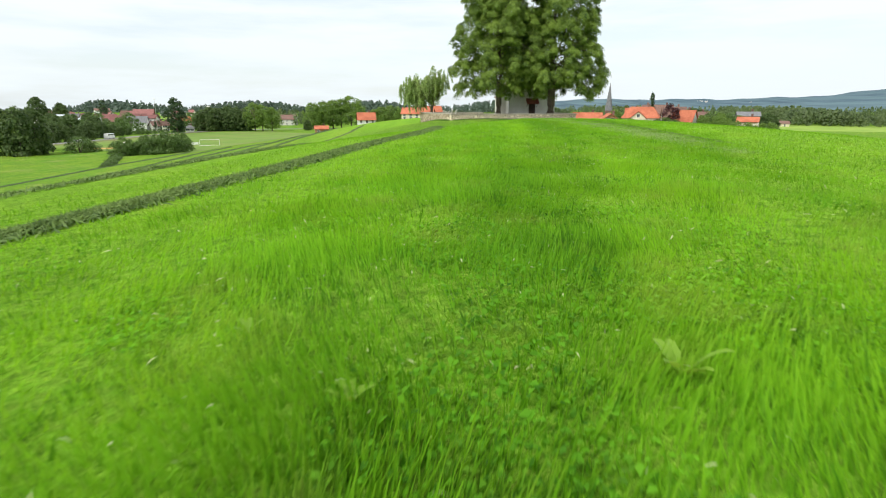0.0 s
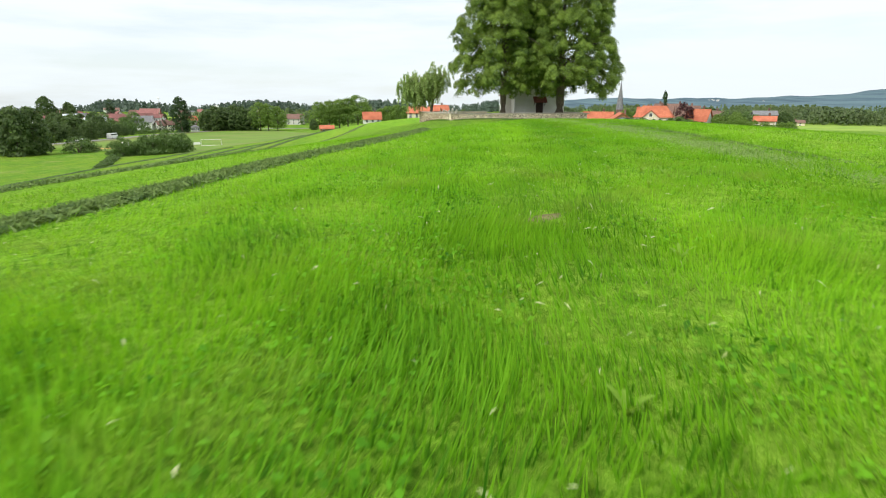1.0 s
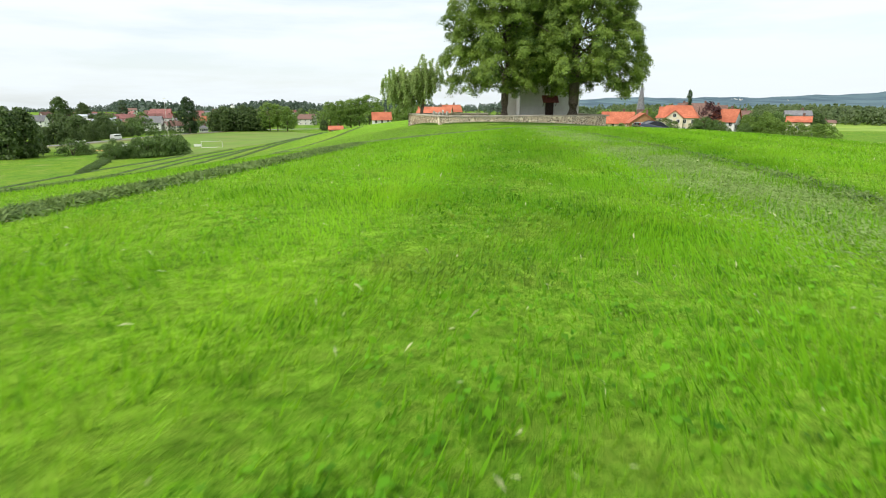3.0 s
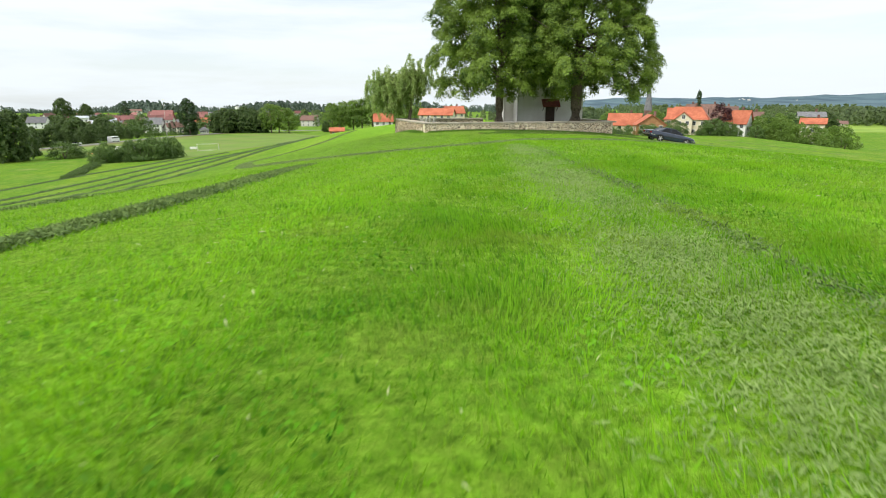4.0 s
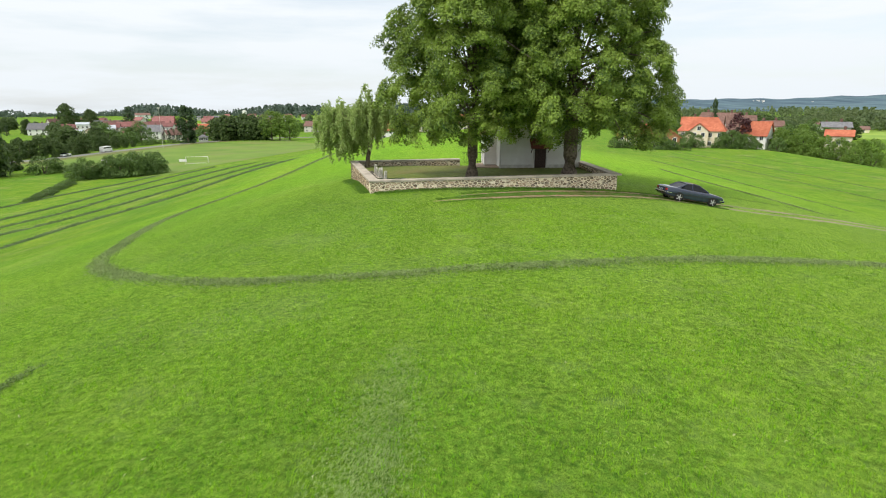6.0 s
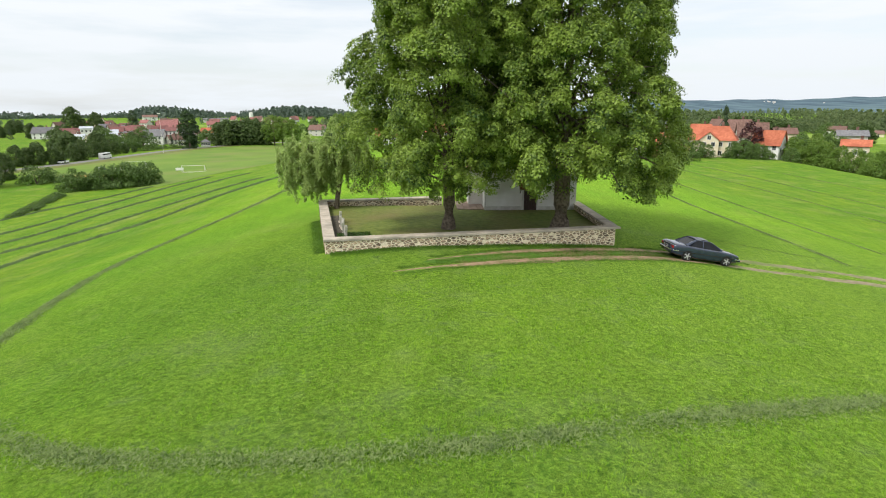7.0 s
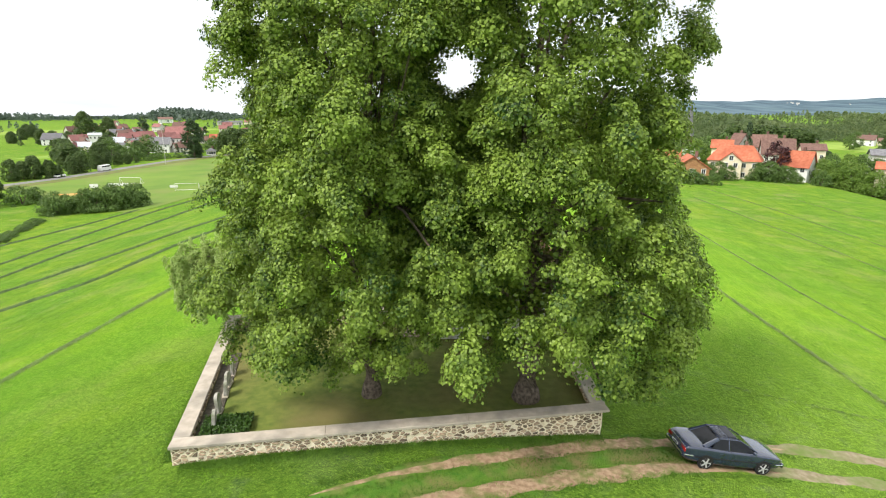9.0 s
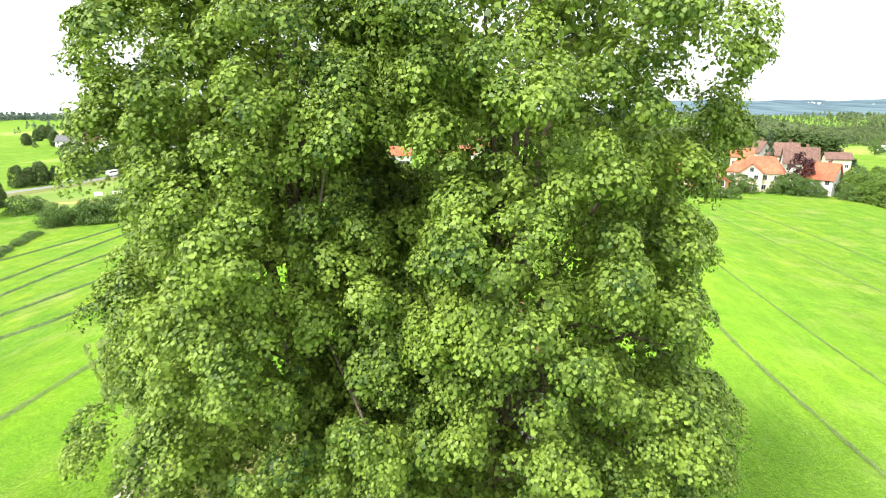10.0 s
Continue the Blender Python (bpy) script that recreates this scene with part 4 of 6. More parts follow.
def strip_mesh(name, line, width, mat, lift, ragged, seed, across=6, crown=0.0, taper=2.0):
    rng = np.random.default_rng(seed)
    V = []
    n = len(line)
    for i, p in enumerate(line):
        d = (line[min(i + 1, n - 1)] - line[max(i - 1, 0)]).normalized()
        s = Vector((-d.y, d.x, 0))
        end = min(1.0, (i + 0.3) / (taper / 0.35), (n - 1 - i + 0.3) / (taper / 0.35))
        wl = width / 2 * end * (1 + ragged * noise.noise(Vector((i * 0.21, seed, 0))) + 0.5 * ragged * rng.normal() * 0.4)
        wr = width / 2 * end * (1 + ragged * noise.noise(Vector((i * 0.21, seed + 9, 0))) + 0.5 * ragged * rng.normal() * 0.4)
        for k in range(across + 1):
            f = k / across * 2 - 1
            q = p + s * (f * (wl if f < 0 else wr))
            h = crown * (1 - f * f) * end * (0.75 + 0.5 * noise.noise(Vector((q.x * 1.4, q.y * 1.4, seed)))) if crown else 0.0
            if crown and abs(f) < 0.99:
                h += 0.06 * crown / 0.2 * rng.normal() * 0.5
            V.append((q.x, q.y, land_at(q.x, q.y) + lift * (1 if abs(f) < 0.9 else -1) + h))
    g = np.arange(n * (across + 1), dtype=np.int32).reshape(n, across + 1)
    return raw_mesh(name, np.array(V), 4, np.stack([g[:-1, :-1], g[1:, :-1], g[1:, 1:], g[:-1, 1:]], -1).reshape(-1), mat, True)


RUT_NEAR = smooth_line([(5.2, 66.9), (7.5, 68.0), (10.4, 69.2), (14.6, 71.0), (19.6, 73.2), (24.6, 74.6)])
RUT_FAR = smooth_line([(6.6, 69.0), (9.5, 70.7), (13.4, 72.4), (19.2, 74.75), (25.6, 76.6)])
WORN = smooth_line([(6.4, 68.6), (10.0, 70.2), (14.0, 71.9), (19.4, 74.1), (23.0, 75.2)])
PALE_NEAR = smooth_line([(22.5, 74.1), (24.6, 74.6), (27.6, 75.0), (31.0, 75.3), (40, 76.8), (52, 79.8), (66, 84.2)])
PALE_FAR = smooth_line([(23.4, 76.0), (25.6, 76.6), (28.7, 77.0), (32.1, 77.2), (40, 78.8), (52, 81.8), (66, 86.2)])
tagged(new("worn_ground", strip_mesh("worn_ground", WORN, 2.9, M_WORN, 0.007, 0.5, 7, taper=4.0)), "trampled brownish grass between the wheel tracks", "ground", kind="structure")
for nm, ln, wd, sd, mt, lb in (("track", RUT_NEAR, 1.08, 3, M_DIRT, "worn bare-earth wheel track through the grass"), ("track", RUT_FAR, 0.95, 4, M_DIRT, "worn bare-earth wheel track through the grass"),
                               ("track", PALE_NEAR, 1.0, 5, M_PALETRACK, "pale grassed-over wheel track on the meadow"), ("track", PALE_FAR, 0.95, 6, M_PALETRACK, "pale grassed-over wheel track on the meadow")):
    tagged(new(nm, strip_mesh(nm, ln, wd, mt, 0.014 if mt is M_DIRT else 0.010, 0.7, sd, taper=7.0 if mt is M_DIRT else 2.0)), lb, "track", kind="structure")
for k, pts in enumerate(([(1.76, 10.35), (1.95, 10.5), (2.1, 10.68)],)):
    tagged(new("bare_patch", strip_mesh("bare_patch", smooth_line(pts, 0.06), 0.25, M_BARESOIL, 0.008, 0.6, 20 + k, taper=0.9)), "small bare earth spot in the short grass", "bare ground", kind="structure")


# ---- windrows of cut grass ----
def windrow(pts, width, height, seed, tufts, label="raked windrow of drying cut grass on the meadow", size=0.16, mat=None, flat=0.8, ends=4.0, spread=0.42):
    mat = mat or M_HAY
    rng = np.random.default_rng(seed)
    line = smooth_line(pts)
    row = thing("windrow", label, "windrow", group="windrows on the meadow")
    if height > 0.07:
        part("ridge", strip_mesh("ridge", line, width, mat, 0.02, 0.45, seed, 6, height, ends), None, row)
    n = int(tufts * len(line))
    if n:
        k = rng.integers(len(line) - 1, size=n)
        fade = np.minimum(1.0, np.minimum(k + 1, len(line) - 1 - k) / (ends / 0.35))
        ok = rng.random(n) < fade ** 0.8 * (0.75 + 0.4 * np.sin(k * 0.35 + seed) * np.sin(k * 0.083))
        k, fade = k[ok], fade[ok]
        n = len(k)
        base = np.array([line[i] for i in k]) + np.array([(line[i + 1] - line[i]) * rng.random() for i in k])
        dd = np.array([(line[i + 1] - line[i]).normalized() for i in k])
        off = np.clip(rng.normal(size=n) * spread, -1.6, 1.6) * width / 2 * (0.45 + 0.55 * fade)
        q = base + np.stack([-dd[:, 1], dd[:, 0], 0 * off], 1) * off[:, None]
        f = np.abs(off) / (width / 2)
        q[:, 2] = land(q[:, 0], q[:, 1]) + height * fade * np.maximum(0, 1 - f * f) * (0.5 + 0.7 * rng.random(n)) + 0.02
        nr = rng.normal(size=(n, 3)) + np.array([0, 0, flat])
        me = leaf_cloud("cut_grass", q, nr, size * (0.6 + 0.9 * rng.random(n)), mat, rng, 0.24, 1.6, folded=False)
        tagged(part("cut_grass", me, None, row), kind="stuff")
    return row


windrow([(-6.3, 0), (-5.3, 4), (-4.2, 8.5), (-3.2, 13), (-2.4, 18), (-1.3, 23), (-0.6, 28), (-0.35, 33), (-0.6, 38), (-1.05, 42.5), (-1.4, 46)], 0.8, 0.07, 1, 560, size=0.085, mat=M_HAYMID, ends=9.0, flat=0.8)
windrow([(-11, 4), (-10.2, 10), (-9.6, 15), (-8.8, 22), (-8.6, 32), (-9.2, 42), (-10.5, 52)], 0.75, 0.07, 2, 150, size=0.10, mat=M_HAYMID, ends=6.0, flat=1.2)
windrow([(6.5, 12), (6.6, 15), (6.75, 20), (6.9, 26), (6.85, 31), (6.8, 36), (6.75, 42), (6.6, 46)], 1.5, 0.025, 3, 1500, "flat greyish windrow of drying cut grass", 0.036, M_DRY, 2.2, 9.0, 0.6)
# dark blades stand in for the shadowed groove beside the flat windrow
windrow([(7.45, 14), (7.55, 20), (7.7, 26), (7.6, 31), (7.35, 36), (6.95, 43)], 0.5, 0.03, 5, 130, "thin dark line on the mown grass", 0.05, M_HAYMID, 1.6, 8.0, 0.5)
windrow([(42, 70), (32, 62.5), (23.5, 58), (16.5, 55), (11.2, 52.9), (8.9, 52.2), (6.7, 51.7), (3.7, 51.7), (0.4, 52.0), (-2.4, 53.1), (-5.4, 54.9), (-8.6, 57.8), (-10.3, 60.3), (-11.6, 63.4), (-13.6, 68), (-15.8, 74), (-17.6, 82), (-18.0, 92), (-17.8, 103), (-17.6, 114), (-18, 132)], 1.2, 0.06, 4, 250, "long curved windrow of cut grass turning on the meadow", 0.075, M_HAYMIX, 1.4)
for k, pts in enumerate((
        ((-44.9, 94.2), (-44.0, 101.5), (-39.9, 106.5), (-35.1, 111.7), (-32.5, 123.6), (-29.3, 132.0), (-26.6, 138.6)),
        ((-56.9, 107.0), (-52.7, 112.1), (-48.5, 118.7), (-44.2, 127.2), (-39.7, 138.7), (-35.1, 149.2)),
        ((-64.4, 115.0), (-61.2, 122.5), (-61.5, 137.3), (-61.7, 156.8), (-65.2, 191.4), (-62.9, 205.7)),
        ((-72.5, 123.8), (-71.0, 134.7), (-73.2, 153.9), (-76.6, 182.1), (-76.8, 207.9)),
        ((-86.4, 138.9), (-86.0, 153.3), (-84.3, 169.9), (-84.4, 189.7)),
        )):
    a, b = Vector(pts[0]), (Vector(pts[0]) - Vector(pts[1])).normalized()
    windrow([tuple(a + b * 60), tuple(a + b * 30), *pts], 0.85, 0.28, 10 + k, 10, size=0.16)
for k, pts in enumerate((((34.2, 80.5), (32.8, 92), (32.1, 98), (31.6, 104), (31.3, 113)), ((42.8, 90), (41.2, 105), (40.5, 116), (40.1, 127), (39.9, 148)), ((60.4, 112), (58.9, 136), (57.6, 151), (56.3, 166), (54.6, 186)), ((70.6, 128), (68.6, 154), (67.2, 172), (65.4, 189), (63.2, 208)), ((82.2, 146), (81.1, 162), (80.5, 169), (79.9, 175), (78.2, 200)))):
    windrow(pts, (0.6, 0.45, 0.5, 0.55, 0.4)[k], 0.06, 30 + k, (70, 45, 40, 45, 30)[k], size=0.11, mat=M_HAYMIX, flat=1.5)
windrow([(22.4, 82.8), (24.7, 81.9), (26.4, 81.6), (29.2, 81.3), (31.9, 81.2), (36, 81.0)], 0.4, 0.03, 38, 25, "thin dark line on the mown grass", 0.09, M_HAYMID, 1.6)


# ---- the car on the track ----
def loft(bm, stations, ring):
    """Skin rings of points over stations; ring(station) gives the points."""
    loops = [[bm.verts.new(p) for p in ring(s)] for s in stations]
    n = len(loops[0])
    for a, b in zip(loops, loops[1:]):
        for k in range(n):
            bm.faces.new((a[k], b[k], b[(k + 1) % n], a[(k + 1) % n]))
    bm.faces.new(loops[0])
    bm.faces.new(loops[-1][::-1])
    bmesh.ops.recalc_face_normals(bm, faces=bm.faces)
    for f in bm.faces:
        f.smooth = True
    return bm


def saloon(at):
    car = thing("car", "dark blue older saloon car parked on the dirt track", "car", at)
    S = ((-2.43, 0.66, 0.44, 0.80), (-2.38, 0.78, 0.34, 0.93), (-2.1, 0.86, 0.28, 0.985), (-1.4, 0.9, 0.22, 0.99), (-0.4, 0.905, 0.19, 0.955), (0.6, 0.905, 0.19, 0.935),
         (1.1, 0.9, 0.2, 0.925), (1.7, 0.875, 0.22, 0.875), (2.2, 0.82, 0.27, 0.79), (2.38, 0.74, 0.34, 0.72), (2.43, 0.62, 0.42, 0.64))

    def ring(s):
        x, w, b, t = s
        half = [(w * 0.90, b), (w * 0.99, b + 0.09), (w, b + 0.16), (w * 1.0, (b + t) / 2), (w * 0.99, t - 0.11), (w * 0.975, t - 0.06), (w * 0.94, t - 0.025), (w * 0.88, t - 0.008), (w * 0.5, t + 0.012)]
        return [(x, y, z) for y, z in half] + [(x, -y, z) for y, z in half[::-1]]
    body = part("body", loft(bmesh.new(), S, ring), M_PAINT, car, "glossy midnight blue bodywork")
    # cabin: a dark inside, panes of tinted glass, painted roof and pillars
    bm = bmesh.new()
    prism(bm, [(-1.40, 0.9), (1.0, 0.9), (0.15, 1.35), (-0.82, 1.35)], -0.55, 0.55, "y")
    part("cabin", bm, M_RUBBER, car, "dark cabin inside")

    def pane(name, quad, inward, label):
        bm = bmesh.new()
        o = [bm.verts.new(p) for p in quad]
        k = [bm.verts.new(Vector(p) + Vector(inward) * 0.02) for p in quad]
        bm.faces.new(o)
        bm.faces.new(k[::-1])
        for a in range(4):
            b = (a + 1) % 4
            bm.faces.new((o[b], o[a], k[a], k[b]))
        bmesh.ops.recalc_face_normals(bm, faces=bm.faces)
        part(name, bm, M_CARGLASS, car, label)
    pane("windscreen", ((1.12, -0.70, 0.94), (1.12, 0.70, 0.94), (0.17, 0.54, 1.38), (0.17, -0.54, 1.38)), (-1, 0, 0), "sloping dark windscreen")
    pane("rear_window", ((-1.52, -0.56, 0.985), (-1.52, 0.56, 0.985), (-0.86, 0.47, 1.385), (-0.86, -0.47, 1.385)), (1, 0, 0), "sloping dark rear window")
    for sy in (-1, 1):
        pane("side_window", ((-0.38, sy * 0.80, 0.94), (1.02, sy * 0.78, 0.93), (0.16, sy * 0.60, 1.38), (-0.38, sy * 0.61, 1.38)), (0, -sy, 0), "dark tinted side window")
        pane("side_window", ((-1.22, sy * 0.78, 0.955), (-0.36, sy * 0.80, 0.94), (-0.36, sy * 0.61, 1.38), (-0.84, sy * 0.60, 1.38)), (0, -sy, 0), "dark tinted side window")
    bm = bmesh.new()
    grid = [[bm.verts.new((-0.90 + 1.10 * i / 6, -0.60 + 1.2 * j / 8, 1.375 + 0.055 * (1 - (j / 4 - 1) ** 4) * (1 - 0.5 * abs(i / 3 - 1) ** 3))) for j in range(9)] for i in range(7)]
    for i in range(6):
        for j in range(8):
            bm.faces.new((grid[i][j], grid[i + 1][j], grid[i + 1][j + 1], grid[i][j + 1])).smooth = True
    solid = bmesh.ops.solidify(bm, geom=bm.faces[:], thickness=0.03)
    bmesh.ops.recalc_face_normals(bm, faces=bm.faces)
    roof = part("roof", bm, M_PAINT, car)
    bm = bmesh.new()
    box(bm, (0.42, 0.84, 0.012), (-0.12, 0, 1.432), 0, 0.005)
    part("sunroof", bm, M_CARGLASS, roof, "dark glass sunroof")
    for sy in (-1, 1):
        for a, b, r in (((1.06, 0.70, 0.97), (0.17, 0.56, 1.385), 0.035), ((-1.50, 0.66, 0.94), (-0.86, 0.535, 1.325), 0.115), ((-0.35, 0.785, 0.97), (-0.38, 0.60, 1.385), 0.035), ((-0.86, 0.575, 1.378), (0.18, 0.575, 1.378), 0.035)):
            bm = bmesh.new()
            rod(bm, (a[0], sy * a[1], a[2]), (b[0], sy * b[1], b[2]), r, r * 0.8, 8)
            part("pillar", bm, M_PAINT, car)
        bm = bmesh.new()
        box(bm, (3.9, 0.02, 0.05), (-0.05, sy * 0.908, 0.56), 0, 0.008)
        part("side_trim", bm, M_RUBBER, car, "black side moulding")
        bm = bmesh.new()
        box(bm, (0.12, 0.17, 0.12), (0.78, sy * 0.95, 1.02), 0, 0.035, 2)
        part("mirror", bm, M_PAINT, car)
        for x in (-0.75, 0.35):
            bm = bmesh.new()
            box(bm, (0.2, 0.03, 0.035), (x, sy * 0.905, 0.80), 0, 0.01)
            part("door_handle", bm, M_PAINT, car)
        for x in (-0.42, 0.72):
            bm = bmesh.new()
            box(bm, (0.008, 0.006, 0.55), (x, sy * 0.905, 0.62))
            part("door_gap", bm, M_RUBBER, car)
        bm = bmesh.new()
        box(bm, (0.05, 0.36, 0.17), (-2.405, sy * 0.60, 0.76), 0, 0.02)
        part("tail_light", bm, M_REDLAMP, car, "red tail light")
        bm = bmesh.new()
        box(bm, (0.06, 0.36, 0.14), (2.385, sy * 0.52, 0.63), 0, 0.03, 2)
        part("headlight", bm, M_LAMP, car, "clear headlight")
        bm = bmesh.new()
        rod(bm, (2.415, sy * 0.12, 0.64), (2.435, sy * 0.12, 0.64), 0.07, 0.07, 12)
        part("grille", bm, M_CHROME, car)
    bm = bmesh.new()
    box(bm, (0.025, 1.36, 0.03), (-2.40, 0, 0.90), 0, 0.008)
    part("boot_strip", bm, M_CHROME, car, "bright metal strip on the boot lid")
    for x, z in ((-2.42, 0.52), (2.42, 0.46)):
        bm = bmesh.new()
        box(bm, (0.13, 1.62, 0.17), (x, 0, z), 0, 0.05, 2)
        bumper = part("bumper", bm, M_PAINT, car)
        bm = bmesh.new()
        box(bm, (0.02, 1.5, 0.075), (x + math.copysign(0.07, x), 0, z + 0.05), 0, 0.008)
        part("bright_strip", bm, M_CHROME, bumper, "bright metal strip")
        for sy in (-1, 1):
            bm = bmesh.new()
            box(bm, (0.42, 0.03, 0.045), (x - math.copysign(0.2, x), sy * 0.835, z + 0.05), -math.copysign(9.0, x) * sy, 0.01)
            part("bright_strip", bm, M_CHROME, bumper, "bright metal strip")
        bm = bmesh.new()
        box(bm, (0.012, 0.52, 0.11), (x + math.copysign(0.072, x), 0, z + (0.2 if x < 0 else -0.04)), 0, 0.004)
        plate = part("plate", bm, M_WHITE, car, "white number plate with a dark bar")
        bm = bmesh.new()
        box(bm, (0.004, 0.4, 0.06), (x + math.copysign(0.081, x), 0, z + (0.2 if x < 0 else -0.04)))
        part("plate_bar", bm, M_RUBBER, plate)
    bm = bmesh.new()
    bmesh.ops.create_cone(bm, cap_ends=True, segments=28, radius1=0.325, radius2=0.325, depth=0.21, matrix=pose(0, 0, 0, 90))
    bmesh.ops.bevel(bm, geom=[e for e in bm.edges if e.calc_face_angle(0) > 1.0], offset=0.035, segments=2, affect="EDGES")
    tyre_me = mesh_of(bm, "tyre", M_RUBBER)
    bm = bmesh.new()
    bmesh.ops.create_cone(bm, cap_ends=False, segments=28, radius1=0.235, radius2=0.235, depth=0.23, matrix=pose(0, 0, 0, 90))
    for s in (-1, 1):
        bmesh.ops.create_circle(bm, cap_ends=True, segments=20, radius=0.07, matrix=pose(0, s * 0.118, 0, 90))
        for k in range(5):
            box(bm, (0.2, 0.025, 0.06), (0, 0, 0))
            bm.verts.ensure_lookup_table()
            for v in bm.verts[-8:]:
                v.co = pose(0, s * 0.108, 0) @ pose(0, 0, 0, 0, 72 * k, 0) @ (v.co + Vector((0.13, 0, 0)))
    rim_me = mesh_of(bm, "rim", M_RIM)
    bm = bmesh.new()
    bmesh.ops.create_circle(bm, cap_ends=True, segments=24, radius=0.23, matrix=pose(0, 0.0, 0, 90))
    disc_me = mesh_of(bm, "disc", M_IRON)
    for x in (-1.38, 1.42):
        for sy in (-1, 1):
            wheel = part("wheel", tyre_me, None, car, at=pose(x, sy * 0.835, 0.32))
            part("rim", rim_me, None, wheel, "five-spoke alloy rim")
            part("disc", disc_me, None, wheel)
            bm = bmesh.new()
            bmesh.ops.create_cone(bm, cap_ends=True, segments=24, radius1=0.365, radius2=0.365, depth=0.04, matrix=pose(x, sy * 0.888, 0.33, 90))
            part("wheel_arch", bm, M_RUBBER, car)
    return car


CAR_X, CAR_Y, CAR_S = 21.98, 74.6, 0.88
hd = Vector((math.cos(radians(11.9)), math.sin(radians(11.9)), 0))
sd = Vector((-hd.y, hd.x, 0))


def under(a, b):
    return land_at(CAR_X + hd.x * a + sd.x * b, CAR_Y + hd.y * a + sd.y * b)


zf, zr, zl, zs = under(1.27, 0), under(-1.25, 0), under(0, 0.75), under(0, -0.75)
saloon(pose(CAR_X, CAR_Y, (zf + zr) / 2 + 0.01, 0, 0, 11.9) @ pose(0, 0, 0, math.degrees(math.atan2(zl - zs, 1.5)), math.degrees(math.atan2(zr - zf, 2.52)), 0) @ Matrix.Diagonal((CAR_S, CAR_S, CAR_S, 1)))


# ---- trees of the neighbourhood ----
def card_cloud(name, P, nrm, size, mat, rng):
    """Single folded-free leaf clumps of one quad each, for foliage far off."""
    n = nrm / np.maximum(np.linalg.norm(nrm, axis=1, keepdims=True), 1e-6)
    t = np.cross(n, rng.normal(size=n.shape))
    t /= np.maximum(np.linalg.norm(t, axis=1, keepdims=True), 1e-6)
    b = np.cross(n, t)
    s = size[:, None] * 0.5
    j = lambda: 0.55 + 0.75 * rng.random((len(P), 1))
    v = np.stack([P - s * t * j(), P - s * b * j(), P + s * t * j(), P + s * b * j()], 1)
    return raw_mesh(name, v.reshape(-1, 3), 4, np.arange(4 * len(P), dtype=np.int32), mat)


def proto_tree(seed, kind):
    """Meshes of trunk and crown of a tree one metre high."""
    rng = np.random.default_rng(seed)
    if kind == "round":
        prof = [(0.14, 0.16), (0.28, 0.33), (0.5, 0.37), (0.72, 0.32), (0.9, 0.19), (1.0, 0.05)]
        ncl, per, cr, sz, mat, inner = 100, 36, 0.095, 0.038, M_FOLIAGE, 0.3
    elif kind == "shade":
        prof = [(0.03, 0.20), (0.2, 0.33), (0.5, 0.36), (0.72, 0.28), (0.9, 0.17), (1.0, 0.04)]
        ncl, per, cr, sz, mat, inner = 110, 40, 0.11, 0.058, M_SHADE, 0.3
    elif kind == "thicket":
        prof = [(0.02, 0.42), (0.25, 0.52), (0.55, 0.48), (0.8, 0.32), (1.0, 0.08)]
        ncl, per, cr, sz, mat, inner = 100, 36, 0.13, 0.05, M_FOLIAGE, 0.3
    elif kind == "bush":
        prof = [(0.02, 0.55), (0.25, 0.62), (0.55, 0.55), (0.8, 0.36), (1.0, 0.1)]
        ncl, per, cr, sz, mat, inner = 100, 36, 0.15, 0.055, M_HEDGE, 0.3
    elif kind == "poplar":
        prof = [(0.01, 0.12), (0.14, 0.19), (0.5, 0.21), (0.8, 0.17), (0.95, 0.09), (1.0, 0.02)]
        ncl, per, cr, sz, mat, inner = 140, 56, 0.06, 0.03, M_POPLAR, 0.35
    elif kind == "copper":
        prof = [(0.1, 0.2), (0.3, 0.34), (0.6, 0.33), (0.85, 0.2), (1.0, 0.05)]
        ncl, per, cr, sz, mat, inner = 46, 34, 0.10, 0.055, M_COPPER, 0.3
    else:
        prof = [(0.05, 0.24), (0.3, 0.19), (0.6, 0.115), (0.85, 0.05), (1.0, 0.008)]
        ncl, per, cr, sz, mat, inner = 60, 30, 0.05, 0.035, M_CONIFER, 0.3
    if kind == "round" and seed % 3 == 0:
        mat = M_HEDGE
    P, Nn, C = crown_points(rng, prof, (0, 0, 0), (0, 0), ncl, per, cr, inner=inner)
    crown = card_cloud("crown", P, Nn, sz * (0.7 + 0.7 * rng.random(len(P))), mat, rng)
    bm = bmesh.new()
    if kind in ("bush", "thicket"):
        for k in range(3):
            rod(bm, (0, 0, -0.03), (0.2 * math.cos(k * 2.1), 0.2 * math.sin(k * 2.1), 0.6), 0.03, 0.01, 5)
    else:
        limb(bm, [(0, 0, -0.03), (0.004, 0, 0.2), (0, 0.006, 0.5), (0, 0, 0.85)], 0.026, 0.006, 7)
        for k in range(4):
            rod(bm, (0, 0, 0.22 + 0.1 * k), (0.16 * math.cos(k * 1.7), 0.16 * math.sin(k * 1.7), 0.4 + 0.1 * k), 0.012, 0.004, 5)
    return mesh_of(bm, "trunk", M_BARK), crown


